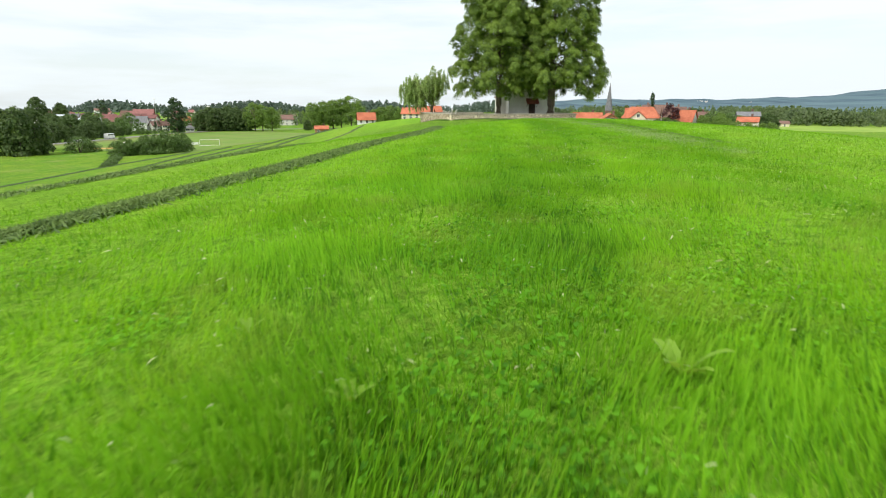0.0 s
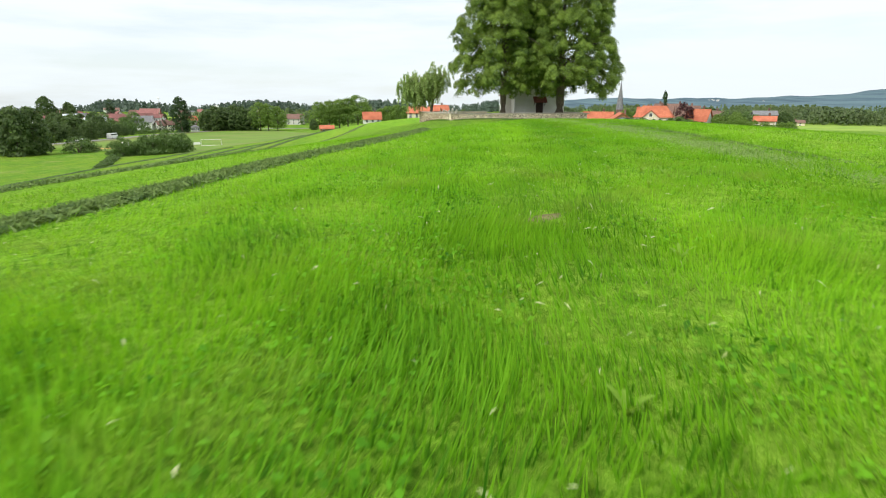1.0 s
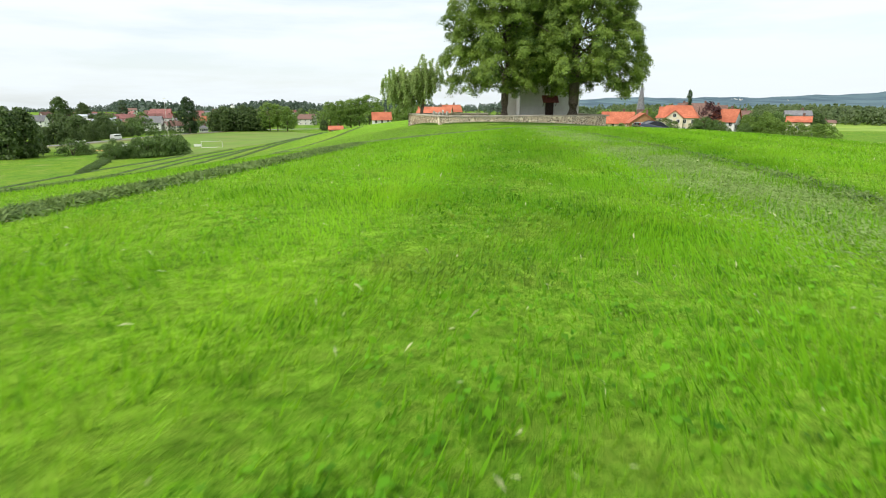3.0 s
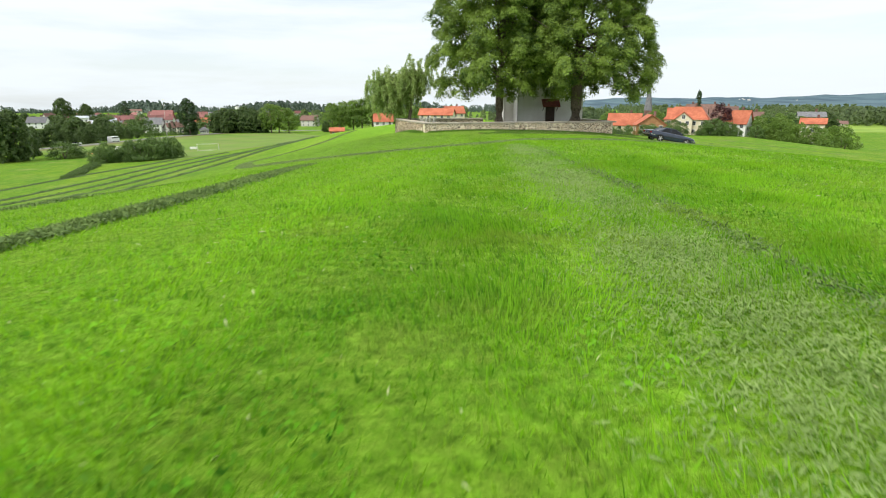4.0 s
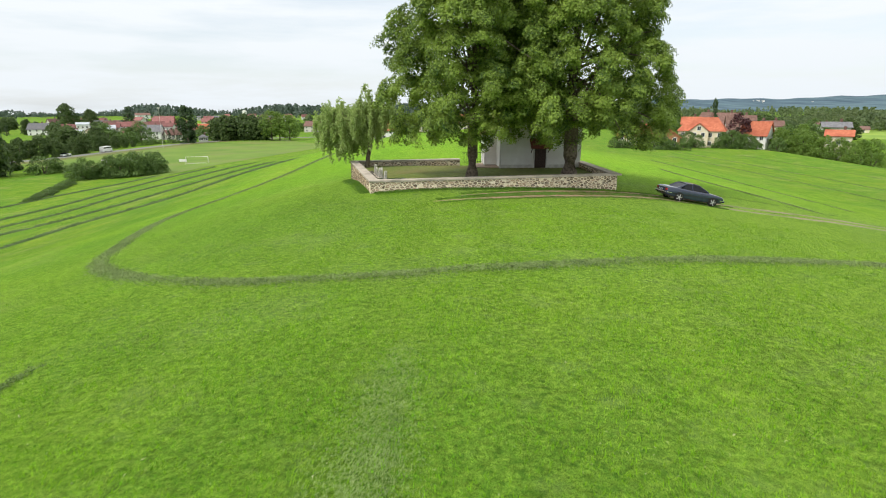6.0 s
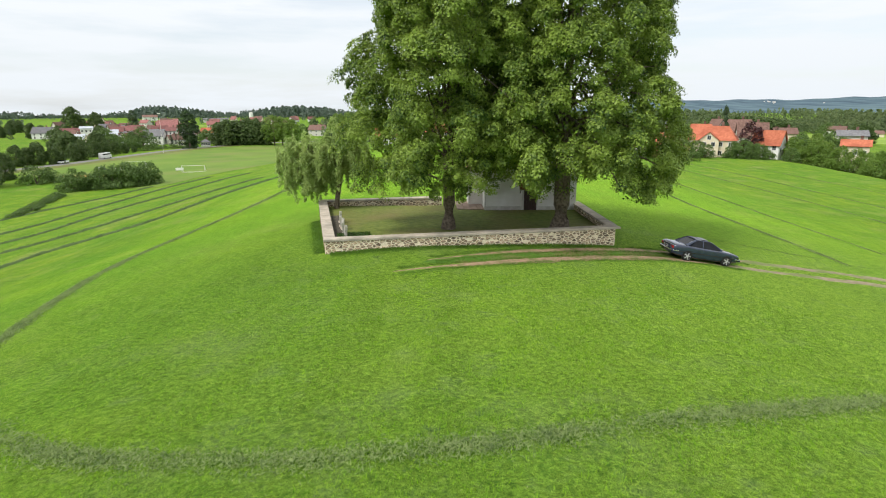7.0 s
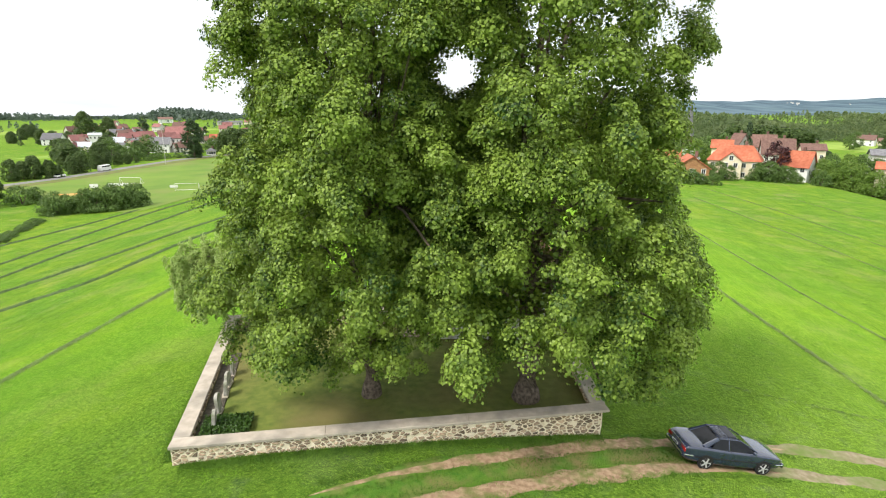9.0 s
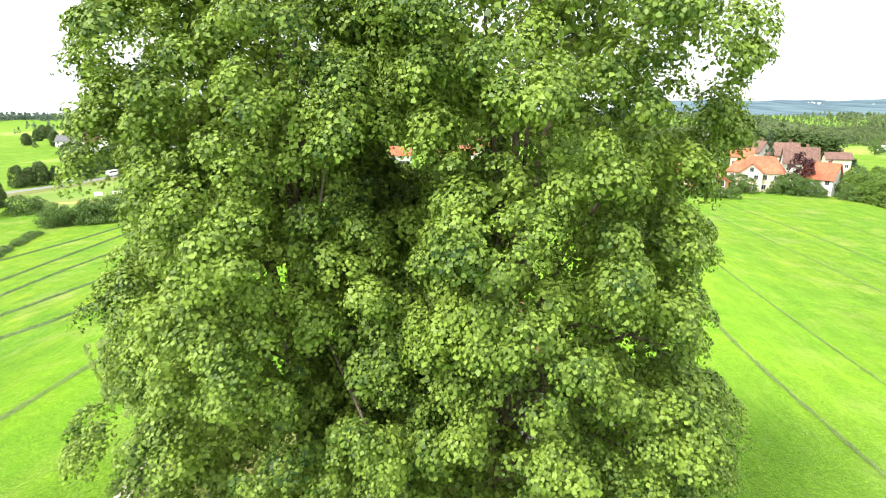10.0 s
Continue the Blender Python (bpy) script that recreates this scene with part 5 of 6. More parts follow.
PROTO = {k: [proto_tree(100 + i + 10 * j, k) for i in range(3)] for j, k in enumerate(("round", "bush", "poplar", "copper", "conifer", "shade", "thicket"))}
TREE_WORDS = {"thicket": ("thicket", "light green leafy thicket below the village houses", "bush"), "shade": ("deciduous_tree", "dark green deciduous tree by the valley road", "tree"), "round": ("deciduous_tree", "full green deciduous tree beside the village", "tree"), "bush": ("bush", "dense dark green bush at the field edge", "bush"),
              "poplar": ("columnar_tree", "tall dark columnar tree beside the road", "tree"), "copper": ("copper_beech", "dark purple copper-leaved tree by the houses", "tree"),
              "conifer": ("spruce", "slim dark green spruce between the houses", "tree")}
TREE_RND = random.Random(77)


def tree(kind, x, y, h, w=1.0, z=None):
    """A tree of height h at (x, y), w times as wide as usual."""
    nm, lab, cat = TREE_WORDS[kind]
    k = TREE_RND.randrange(3)
    z = land_at(x, y) if z is None else z
    ob = thing(nm, lab, cat, pose(x, y, z - 0.1, 0, 0, TREE_RND.uniform(0, 360)) @ Matrix.Diagonal((h * w, h * w, h, 1)), "trees of the valley")
    part("trunk", PROTO[kind][k][0], None, ob)
    part("crown", PROTO[kind][k][1], None, ob)
    return ob


# ---- houses ----
def house(name, label, x, y, rz, w, d, eave, ridge, wall_mat, roof_mat, cols=3, floors=2, hip=0.0, z=None, chimney=True, gable_front=False, gable=False, group="houses of the village"):
    """A house with its long side (w) towards local -y."""
    z = land_at(x, y) - 0.1 if z is None else z
    h = thing(name, label, "house", pose(x, y, z, 0, 0, rz), group)
    bm = bmesh.new()
    if gable_front:
        prism(bm, [(-w / 2, -1), (w / 2, -1), (w / 2, eave), (0, ridge - 0.15), (-w / 2, eave)], -d / 2, d / 2, "y")
    elif hip:
        box(bm, (w, d, eave + 1), (0, 0, eave / 2 - 0.5))
    else:
        prism(bm, [(-d / 2, -1), (d / 2, -1), (d / 2, eave), (0, ridge - 0.15), (-d / 2, eave)], -w / 2, w / 2, "x")
    part("wall", bm, wall_mat, h)
    o = 0.5
    if gable_front:
        sl = math.atan2(ridge - eave, w / 2)
        for s in (-1, 1):
            L = (w / 2 + o) / math.cos(sl)
            bm = bmesh.new()
            box(bm, (L, d + 2 * o, 0.2))
            part("roof", bm, roof_mat, h, at=pose(s * (w / 2 + o) / 2, 0, ridge + 0.05 - (w / 2 + o) / 2 * math.tan(sl), 0, s * math.degrees(sl), 0))
    elif hip:
        bm = bmesh.new()
        lo = [bm.verts.new(p) for p in ((-w / 2 - o, -d / 2 - o, eave - 0.15), (w / 2 + o, -d / 2 - o, eave - 0.15), (w / 2 + o, d / 2 + o, eave - 0.15), (-w / 2 - o, d / 2 + o, eave - 0.15))]
        a, b = bm.verts.new((-w / 2 + hip, 0, ridge)), bm.verts.new((w / 2 - hip, 0, ridge))
        bm.faces.new((lo[0], lo[1], b, a))
        bm.faces.new((lo[2], lo[3], a, b))
        bm.faces.new((lo[1], lo[2], b))
        bm.faces.new((lo[3], lo[0], a))
        bm.faces.new(lo[::-1])
        part("roof", bm, roof_mat, h)
    else:
        sl = math.atan2(ridge - eave, d / 2)
        for s in (-1, 1):
            L = (d / 2 + o) / math.cos(sl)
            bm = bmesh.new()
            box(bm, (w + 2 * o, L, 0.2))
            part("roof", bm, roof_mat, h, at=pose(0, s * (d / 2 + o) / 2, ridge + 0.05 - (d / 2 + o) / 2 * math.tan(sl), -s * math.degrees(sl), 0, 0))
    if gable:
        # a projecting bay with its own gable
        bm = bmesh.new()
        prism(bm, [(-2.9, -1), (2.9, -1), (2.9, eave), (0, eave + 2.4), (-2.9, eave)], -d / 2 - 1.6, 0, "y")
        bay = part("bay", bm, wall_mat, h, at=pose(-w * 0.04, 0, 0))
        for s in (-1, 1):
            bm = bmesh.new()
            box(bm, (4.3, d / 2 + 2.0, 0.2))
            part("bay_roof", bm, roof_mat, bay, at=pose(s * 1.62, -d / 4 - 1.0, eave + 1.17, 0, s * 39.6, 0))
        for zz, xx in ((1.6, -1.3), (1.6, 1.3), (4.3, -1.3), (4.3, 1.3), (6.4, 0)):
            win = part("window", WIN_FRAME, None, bay, at=pose(xx, -d / 2 - 1.62, zz))
            part("pane", WIN_PANE, None, win)
    if chimney:
        bm = bmesh.new()
        box(bm, (0.8, 0.7, 1.8), (w * 0.18, 0.4, ridge + 0.3), 0, 0.05)
        part("chimney", bm, M_ROOFBROWN, h)
    fl = eave / floors
    for f in range(floors):
        for c in range(cols):
            wx = (c + 0.5) / cols * w - w / 2
            win = part("window", WIN_FRAME, None, h, at=pose(wx, -d / 2 - 0.02, fl * f + fl * 0.52))
            part("pane", WIN_PANE, None, win)
    for c in range(2):
        for s in (-1, 1):
            win = part("window", WIN_FRAME, None, h, at=pose(s * (w / 2 + 0.02), (c - 0.5) * d * 0.45, eave * 0.6, 0, 0, 90 * s))
            part("pane", WIN_PANE, None, win)
    return h


def window_meshes():
    bm = bmesh.new()
    for sx in (-1, 1):
        box(bm, (0.14, 0.12, 1.5), (sx * 0.58, 0, 0))
        box(bm, (1.3, 0.12, 0.14), (0, 0, sx * 0.7))
    box(bm, (0.06, 0.1, 1.4), (0, 0, 0))
    f = mesh_of(bm, "window_frame", M_WHITE)
    bm = bmesh.new()
    box(bm, (1.1, 0.05, 1.34), (0, 0.01, 0))
    return f, mesh_of(bm, "pane", M_PANE)


WIN_FRAME, WIN_PANE = window_meshes()

# left of the hill: trees by the road
tree("shade", -135, 189, 14.4, 0.78)
tree("shade", -136, 183, 14.8, 0.78)
tree("shade", -145, 185, 15.4, 0.78)
tree("shade", -143, 205, 8.2, 0.78)
tree("bush", -126, 197, 5.5, 1.20)
tree("bush", -125, 201, 4.3, 1.20)
tree("shade", -171, 251, 8.8, 0.85)
tree("shade", -174, 249, 6.9, 0.85)
tree("shade", -167, 254, 6.9, 0.85)
tree("shade", -165, 256, 5.0, 0.85)
tree("shade", -169, 268, 7.2, 0.85)
tree("shade", -169, 273, 8.5, 0.85)
tree("shade", -175, 290, 7.3, 0.85)
tree("shade", -176, 297, 7.0, 0.85)
tree("shade", -177, 307, 6.3, 0.85)
tree("shade", -177, 314, 5.0, 0.85)
tree("shade", -177, 321, 3.3, 0.85)
tree("shade", -173, 243, 8.0, 0.85)
tree("bush", -177, 333, 3.2, 1.30)
tree("bush", -178, 341, 2.9, 1.30)
tree("bush", -176, 346, 2.6, 1.30)
tree("bush", -173, 350, 2.6, 1.30)
tree("bush", -172, 355, 2.2, 1.30)
tree("poplar", -163, 351, 20.8, 1.05)
tree("shade", -376, 535, 22.0, 0.95)
tree("shade", -369, 557, 17.2, 0.95)
tree("shade", -329, 458, 8.9, 0.95)
tree("shade", -329, 450, 7.7, 0.95)
tree("shade", -338, 442, 11.0, 0.95)
tree("shade", -402, 494, 10.1, 0.95)
tree("shade", -367, 447, 9.2, 0.95)
tree("shade", -350, 464, 8.0, 0.95)
tree("conifer", -295, 501, 19.9, 1.50)
tree("conifer", -305, 519, 15.4, 1.50)
tree("conifer", -252, 523, 11.3, 1.50)
# trees along the far edge of the sports field
tree("shade", -159, 379, 13.2, 1.10)
tree("shade", -153, 379, 14.7, 1.10)
tree("shade", -150, 385, 14.1, 1.10)
tree("shade", -144, 385, 15.5, 1.10)
tree("shade", -139, 385, 14.7, 1.10)
tree("shade", -133, 386, 13.8, 1.10)
tree("round", -125, 381, 17.3, 1.10)
tree("round", -120, 381, 16.5, 1.10)
tree("round", -114, 382, 14.9, 1.10)
tree("round", -95, 419, 17.8, 1.15)
tree("round", -88, 421, 18.7, 1.15)
tree("round", -81, 422, 19.6, 1.15)
tree("round", -75, 423, 20.5, 1.15)
tree("round", -68, 425, 22.3, 1.15)
tree("round", -46, 428, 15.2, 1.15)
tree("round", -40, 428, 16.1, 1.15)
tree("round", -34, 429, 15.2, 1.15)
tree("round", -51, 427, 13.4, 1.15)
tree("round", -25, 429, 14.3, 1.15)
tree("round", -18, 430, 13.4, 1.15)
tree("round", 101, 418, 11.6, 1.15)
tree("round", 94, 420, 12.5, 1.15)
# bushes by the brook
tree("bush", -105, 183, 5.1, 0.85)
tree("bush", -103, 183, 5.8, 0.85)
tree("bush", -102, 185, 4.9, 0.85)
tree("bush", -101, 187, 3.8, 0.85)
tree("bush", -98, 187, 6.3, 0.85)
tree("bush", -96, 188, 6.9, 0.85)
tree("bush", -94, 189, 7.0, 0.85)
tree("bush", -92, 190, 7.0, 0.85)
tree("bush", -91, 193, 7.1, 0.85)
tree("bush", -90, 196, 6.4, 0.85)
tree("bush", -87, 144, 0.9, 1.70)
tree("bush", -87, 146, 1.1, 1.70)
tree("bush", -88, 148, 1.3, 1.70)
tree("bush", -89, 149, 0.9, 1.70)
tree("bush", -90, 151, 1.1, 1.70)
tree("bush", -90, 153, 1.4, 1.70)
tree("bush", -91, 155, 0.9, 1.70)
tree("bush", -92, 157, 1.2, 1.70)
tree("bush", -93, 158, 1.4, 1.70)
tree("bush", -94, 160, 1.0, 1.70)
tree("bush", -95, 163, 1.2, 1.70)
tree("bush", -96, 165, 1.5, 1.70)
tree("bush", -97, 167, 1.0, 1.70)
tree("bush", -98, 169, 1.3, 1.70)
tree("bush", -99, 171, 1.6, 1.70)
tree("bush", -100, 174, 1.1, 1.70)
# village and town on the left
house("house", "white town house with dark grey roof", -212, 399, 28, 11.4, 8.0, 5.3, 7.5, M_WHITE, M_ROOFGREY, 5, 2)
house("house", "white town house with crimson tiled roof", -251, 475, 38, 12.3, 8.6, 8.5, 11.8, M_WHITE, M_ROOFCRIM, 4, 2)
house("house", "tall pale house with a crimson roof", -207, 409, 7, 7.0, 4.9, 7.9, 10.0, M_PALESTONE, M_ROOFCRIM, 3, 2)
house("house", "white town house with light grey roof", -269, 431, 40, 11.0, 7.7, 3.6, 6.6, M_WHITE, M_ROOFGREY, 4, 2)
house("house", "white town house with orange-red roof", -286, 472, 19, 12.0, 8.4, 3.9, 7.2, M_WHITE, M_ROOFCRIM, 4, 2)
house("house", "low brown-roofed house among trees", -249, 430, 50, 6.3, 4.4, 3.1, 4.8, M_CREAM, M_ROOFBROWN, 3, 2)
house("house", "flat pale modern house at the field edge", -370, 537, 50, 6.0, 4.2, 5.3, 5.6, M_WHITE, M_ROOFGREY, 2, 2)
house("house", "dark house with grey roof among trees", -337, 467, 26, 6.7, 4.7, 3.7, 5.3, M_ROOFGREY, M_ROOFGREY, 3, 2)
house("house", "cream house with orange roof and white gable", -214, 476, 36, 8.6, 6.0, 3.7, 6.7, M_CREAM, M_ROOFRED, 3, 2)
house("house", "grey roadside building with hipped roof", -164, 371, 24, 5.0, 3.5, 2.8, 4.2, M_PALESTONE, M_ROOFGREY, 4, 1, hip=2.0)
house("house", "cream gabled house beside the tall tree", -181, 374, 36, 3.9, 2.7, 4.5, 6.3, M_CREAM, M_ROOFBROWN, 3, 2)
house("house", "long pale hall with grey roof", -366, 585, 34, 23.4, 7.0, 3.3, 5.0, M_PALESTONE, M_ROOFGREY, 6, 1)
house("house", "long grey-roofed works hall", -403, 861, 29, 34.9, 14.0, 4.6, 6.3, M_PALESTONE, M_ROOFGREY, 7, 1)
house("house", "distant white house with brown roof", -559, 946, 37, 21.8, 15.2, 6.3, 9.6, M_WHITE, M_ROOFBROWN, 3, 2)
house("house", "tall red-rendered town house with crimson roof", -234, 451, 12, 14.2, 8.5, 7.7, 13.4, M_REDRENDER, M_ROOFCRIM, 3, 2, chimney=False)
house("house", "red-rendered town house beside the tall tree", -223, 422, 36, 9.7, 6.8, 6.7, 10.5, M_REDRENDER, M_ROOFCRIM, 3, 2, chimney=False)
house("house", "white town house with dark slate roof", -205, 386, 10, 12.1, 7.3, 5.6, 9.4, M_WHITE, M_ROOFGREY, 3, 2)
house("house", "white town house with pale blue metal roof", -237, 388, 30, 10.2, 7.1, 6.3, 9.1, M_WHITE, M_PALEMETAL, 3, 2, chimney=False)
house("house", "white town house with pale grey metal roof", -241, 385, -20, 6.8, 4.7, 6.1, 8.2, M_WHITE, M_PALEMETAL, 3, 2, chimney=False)
house("house", "white gabled town house with crimson roof", -221, 387, 36, 7.4, 5.2, 4.7, 7.2, M_WHITE, M_ROOFCRIM, 3, 2)
house("house", "small row house with dusky crimson roof", -262, 432, 24, 8.5, 5.1, 6.4, 9.2, M_PALESTONE, M_ROOFCRIM, 3, 2)
house("house", "small row house with dusky red roof", -263, 444, 44, 8.7, 5.2, 6.6, 9.5, M_WHITE, M_ROOFCRIM, 3, 2)
house("house", "flat-roofed white town house at the field edge", -283, 429, 30, 7.7, 5.4, 8.4, 9.6, M_WHITE, M_PALEMETAL, 3, 2, chimney=False)
house("house", "orange-roofed house behind the road trees", -210, 464, 14, 9.5, 6.6, 4.2, 7.5, M_WHITE, M_ROOFRED, 3, 2)
# houses seen past the lindens
house("house", "small white house with orange-red roof behind trees", -41, 306, 13, 9.0, 7.0, 4.6, 8.0, M_WHITE, M_ROOFRED, 3, 2)
house("house", "long cream house with orange-red roof", -12, 275, -8, 14.5, 8.2, 2.8, 5.4, M_CREAM, M_ROOFRED, 5, 2)
house("house", "orange-red roofed house behind the chapel", -6, 305, 17, 9.0, 7.0, 4.8, 7.8, M_CREAM, M_ROOFRED, 3, 2)
house("house", "low shed with an orange roof", -69, 325, 12, 7.3, 5.1, 2.6, 4.2, M_OCHRE, M_ROOFRED, 2, 1)
# village on the right
house("house", "cream two-storey house with orange tiled hipped roof", 81, 236, -25, 14.1, 8.5, 5.6, 9.9, M_CREAM, M_ROOFRED, 5, 2, hip=2.6, gable=True)
house("house", "larch-clad gabled house with red tiled roof", 66, 230, -8, 9.5, 10.4, 3.7, 7.0, M_OCHRE, M_ROOFRED, 3, 2, gable_front=True)
house("house", "house with wide orange-red roof by the church", 62, 248, -18, 11.6, 8.1, 3.6, 7.6, M_CREAM, M_ROOFRED, 4, 2)
house("house", "low house with grey roof and solar panels", 142, 266, -13, 8.7, 6.1, 2.6, 5.1, M_WHITE, M_ROOFGREY, 3, 2)
house("house", "small house with brown-red roof among the trees", 128, 239, -58, 5.9, 4.1, 2.6, 5.0, M_CREAM, M_ROOFRED, 3, 2)
house("house", "white house with pale roof on the bright meadow", 267, 502, -38, 13.6, 9.5, 4.7, 7.9, M_WHITE, M_ROOFBROWN, 3, 2)
house("house", "low cream farm building on the meadow", 288, 500, -22, 21.3, 8.5, 2.7, 4.8, M_CREAM, M_ROOFBROWN, 3, 2)
house("house", "low white building with brown roof on the meadow", 297, 528, -29, 10.2, 5.1, 2.6, 4.2, M_WHITE, M_ROOFBROWN, 3, 2)
house("house", "white house with bright orange-red gabled roof", 97, 232, -44, 8.1, 6.0, 4.9, 8.9, M_WHITE, M_ROOFRED, 3, 2)
house("house", "pale barn with a steep purple-brown gable", 104, 296, 24, 5.3, 5.3, 12.5, 16.3, M_PALESTONE, M_ROOFBROWN, 3, 2, gable_front=True)
house("house", "barn with purple-brown tiled roof behind the cream house", 109, 287, -14, 8.8, 6.1, 11.7, 15.8, M_PALESTONE, M_ROOFBROWN, 3, 2)
house("house", "large barn with purple-brown tiled roof", 110, 276, -14, 10.4, 7.3, 9.2, 14.2, M_PALESTONE, M_ROOFBROWN, 3, 2)
house("house", "small orange-roofed house behind the cream house", 91, 277, -20, 6.8, 4.7, 10.0, 12.5, M_CREAM, M_ROOFRED, 3, 2)
house("house", "low house with brown-red roof among the trees", 127, 286, -10, 7.9, 5.5, 11.2, 13.2, M_CREAM, M_ROOFBROWN, 3, 2)
house("house", "dark grey-roofed house at the village edge", 133, 252, -20, 8.5, 6.0, 11.2, 12.8, M_PALESTONE, M_ROOFGREY, 3, 2)
house("house", "red-roofed house among the trees at the village edge", 119, 225, -30, 7.0, 4.9, 8.9, 10.5, M_CREAM, M_ROOFRED, 3, 2)
tree("conifer", 96, 267, 18.9, 0.55)
tree("round", 107, 233, 9.2, 1.00)
tree("round", 112, 233, 10.2, 1.00)
tree("round", 116, 233, 10.8, 1.00)
tree("round", 119, 231, 10.3, 1.00)
tree("round", 119, 227, 8.8, 1.00)
tree("thicket", 103, 229, 7.3, 1.00)
tree("thicket", 104, 225, 7.6, 1.00)
tree("thicket", 107, 223, 8.0, 1.00)
tree("thicket", 109, 221, 7.5, 1.00)
tree("thicket", 110, 216, 7.0, 1.00)
tree("thicket", 112, 212, 6.9, 1.00)
tree("thicket", 114, 210, 6.5, 1.00)
tree("thicket", 113, 204, 7.1, 1.00)
tree("thicket", 115, 201, 7.8, 1.00)
tree("bush", 49, 221, 3.6, 1.00)
tree("bush", 51, 220, 3.0, 1.00)
tree("bush", 53, 220, 2.6, 1.00)
tree("bush", 56, 219, 3.4, 1.00)
tree("bush", 61, 218, 3.8, 1.00)
tree("bush", 63, 217, 4.4, 1.00)
tree("bush", 65, 217, 3.4, 1.00)
tree("bush", 68, 215, 3.6, 1.00)
tree("bush", 74, 230, 5.3, 0.95)
tree("bush", 76, 227, 4.4, 0.95)
tree("bush", 85, 228, 4.9, 0.95)
tree("bush", 87, 227, 5.8, 0.95)
tree("bush", 89, 225, 4.9, 0.95)
tree("bush", 91, 224, 4.9, 0.95)
tree("bush", 93, 222, 2.8, 0.95)
tree("bush", 72, 232, 4.1, 0.95)
tree("bush", 70, 233, 3.3, 0.95)
tree("bush", 82, 227, 1.8, 0.95)
tree("bush", 99, 221, 4.1, 0.95)
tree("copper", 92, 234, 11.1, 1.00)
tree("conifer", 107, 329, 14.3, 0.80)
tree("conifer", 107, 334, 12.7, 0.80)
tree("conifer", 160, 339, 8.2, 2.00)
tree("conifer", 179, 328, 4.8, 1.20)
tree("round", 91, 294, 10.9, 1.15)
tree("round", 86, 289, 12.2, 1.15)
tree("round", 112, 327, 10.6, 1.15)
tree("round", 106, 339, 14.1, 1.15)
tree("round", 120, 356, 14.4, 1.15)
tree("round", 133, 307, 7.2, 1.15)
tree("round", 135, 301, 7.1, 1.15)
tree("round", 138, 327, 7.7, 1.15)
tree("round", 241, 466, 11.0, 1.15)
tree("round", 234, 458, 7.8, 1.15)
tree("shade", 227, 404, 12.2, 1.30)
tree("shade", 229, 403, 10.5, 1.30)
tree("shade", 173, 432, 15.7, 1.30)
tree("shade", 179, 429, 14.8, 1.30)
tree("shade", 185, 426, 14.8, 1.30)
tree("shade", 190, 424, 13.9, 1.30)
tree("shade", 154, 439, 15.7, 1.30)
tree("shade", 167, 434, 15.7, 1.30)

# ---- the closely built town behind the road ----
TR = random.Random(9)
ROOFS = ((M_ROOFCRIM, "crimson"), (M_ROOFBROWN, "brown"), (M_ROOFCRIM, "crimson"), (M_ROOFGREY, "grey"), (M_ROOFBROWN, "brown"))
WALLS = ((M_WHITE, "white"), (M_CREAM, "cream"), (M_PALESTONE, "pale grey"))
for k in range(46):
    az, dist = math.radians(TR.uniform(-37, -15)), TR.uniform(500, 960)
    (rm, rw), (wm, ww) = TR.choice(ROOFS), TR.choice(WALLS)
    w = TR.uniform(8, 13)
    e = TR.uniform(3.2, 6.0)
    house("house", f"{ww} town house with {rw} tiled roof", dist * math.sin(az), dist * math.cos(az), math.degrees(-az) + TR.uniform(-50, 50), w, w * TR.uniform(0.65, 0.9), e, e + TR.uniform(3, 4.8), wm, rm, 3, 2, group="houses of the town")
for k in range(34):
    az, dist = math.radians(TR.uniform(-34.5, -25)), TR.uniform(430, 560)
    (rm, rw), (wm, ww) = TR.choice(((M_ROOFCRIM, "crimson"), (M_ROOFGREY, "grey"), (M_PALEMETAL, "pale metal"), (M_ROOFBROWN, "brown"), (M_ROOFBROWN, "brown"))), WALLS[k % 3]
    w = TR.uniform(6.5, 9.5)
    e = TR.uniform(2.8, 4.2)
    house("house", f"small {ww} town house with {rw} roof", dist * math.sin(az), dist * math.cos(az), math.degrees(-az) + TR.uniform(-60, 60), w, w * TR.uniform(0.6, 0.85), e, e + TR.uniform(2, 3), wm, rm, 3, 2, group="houses of the town")
for k in range(60):
    az, dist = math.radians(TR.uniform(-40, -12) if k < 40 else TR.uniform(-35, -24)), TR.uniform(400, 800) if k < 40 else TR.uniform(340, 460)
    tree(TR.choice(("shade", "shade", "bush", "conifer")), dist * math.sin(az), dist * math.cos(az), TR.uniform(5, 12), 1.1)

# ---- church with its spire ----
church = thing("church", "white village church with brown roof and slim spire", "church", pose(94, 328, land_at(94, 328), 0, 0, -14))
bm = bmesh.new()
prism(bm, [(-5, -1), (5, -1), (5, 6.5), (0, 13.2), (-5, 6.5)], -9, 9, "y")
part("nave", bm, M_WHITE, church)
for s in (-1, 1):
    sl = math.atan2(6.7, 5)
    bm = bmesh.new()
    box(bm, (5.7 / math.cos(sl), 19, 0.25))
    part("roof", bm, M_ROOFBROWN, church, at=pose(s * 2.75, 0, 13.55 - 2.75 * math.tan(sl), 0, s * math.degrees(sl), 0))
tower = part("tower", box(bmesh.new(), (3.6, 3.6, 15), (0, 10.5, 7)), M_ROOFBROWN, church)
bm = bmesh.new()
rod(bm, (0, 10.5, 14.5), (0, 10.5, 30), 2.2, 0.05, 8)
part("spire", bm, M_ROOFGREY, tower, "slim grey spire")
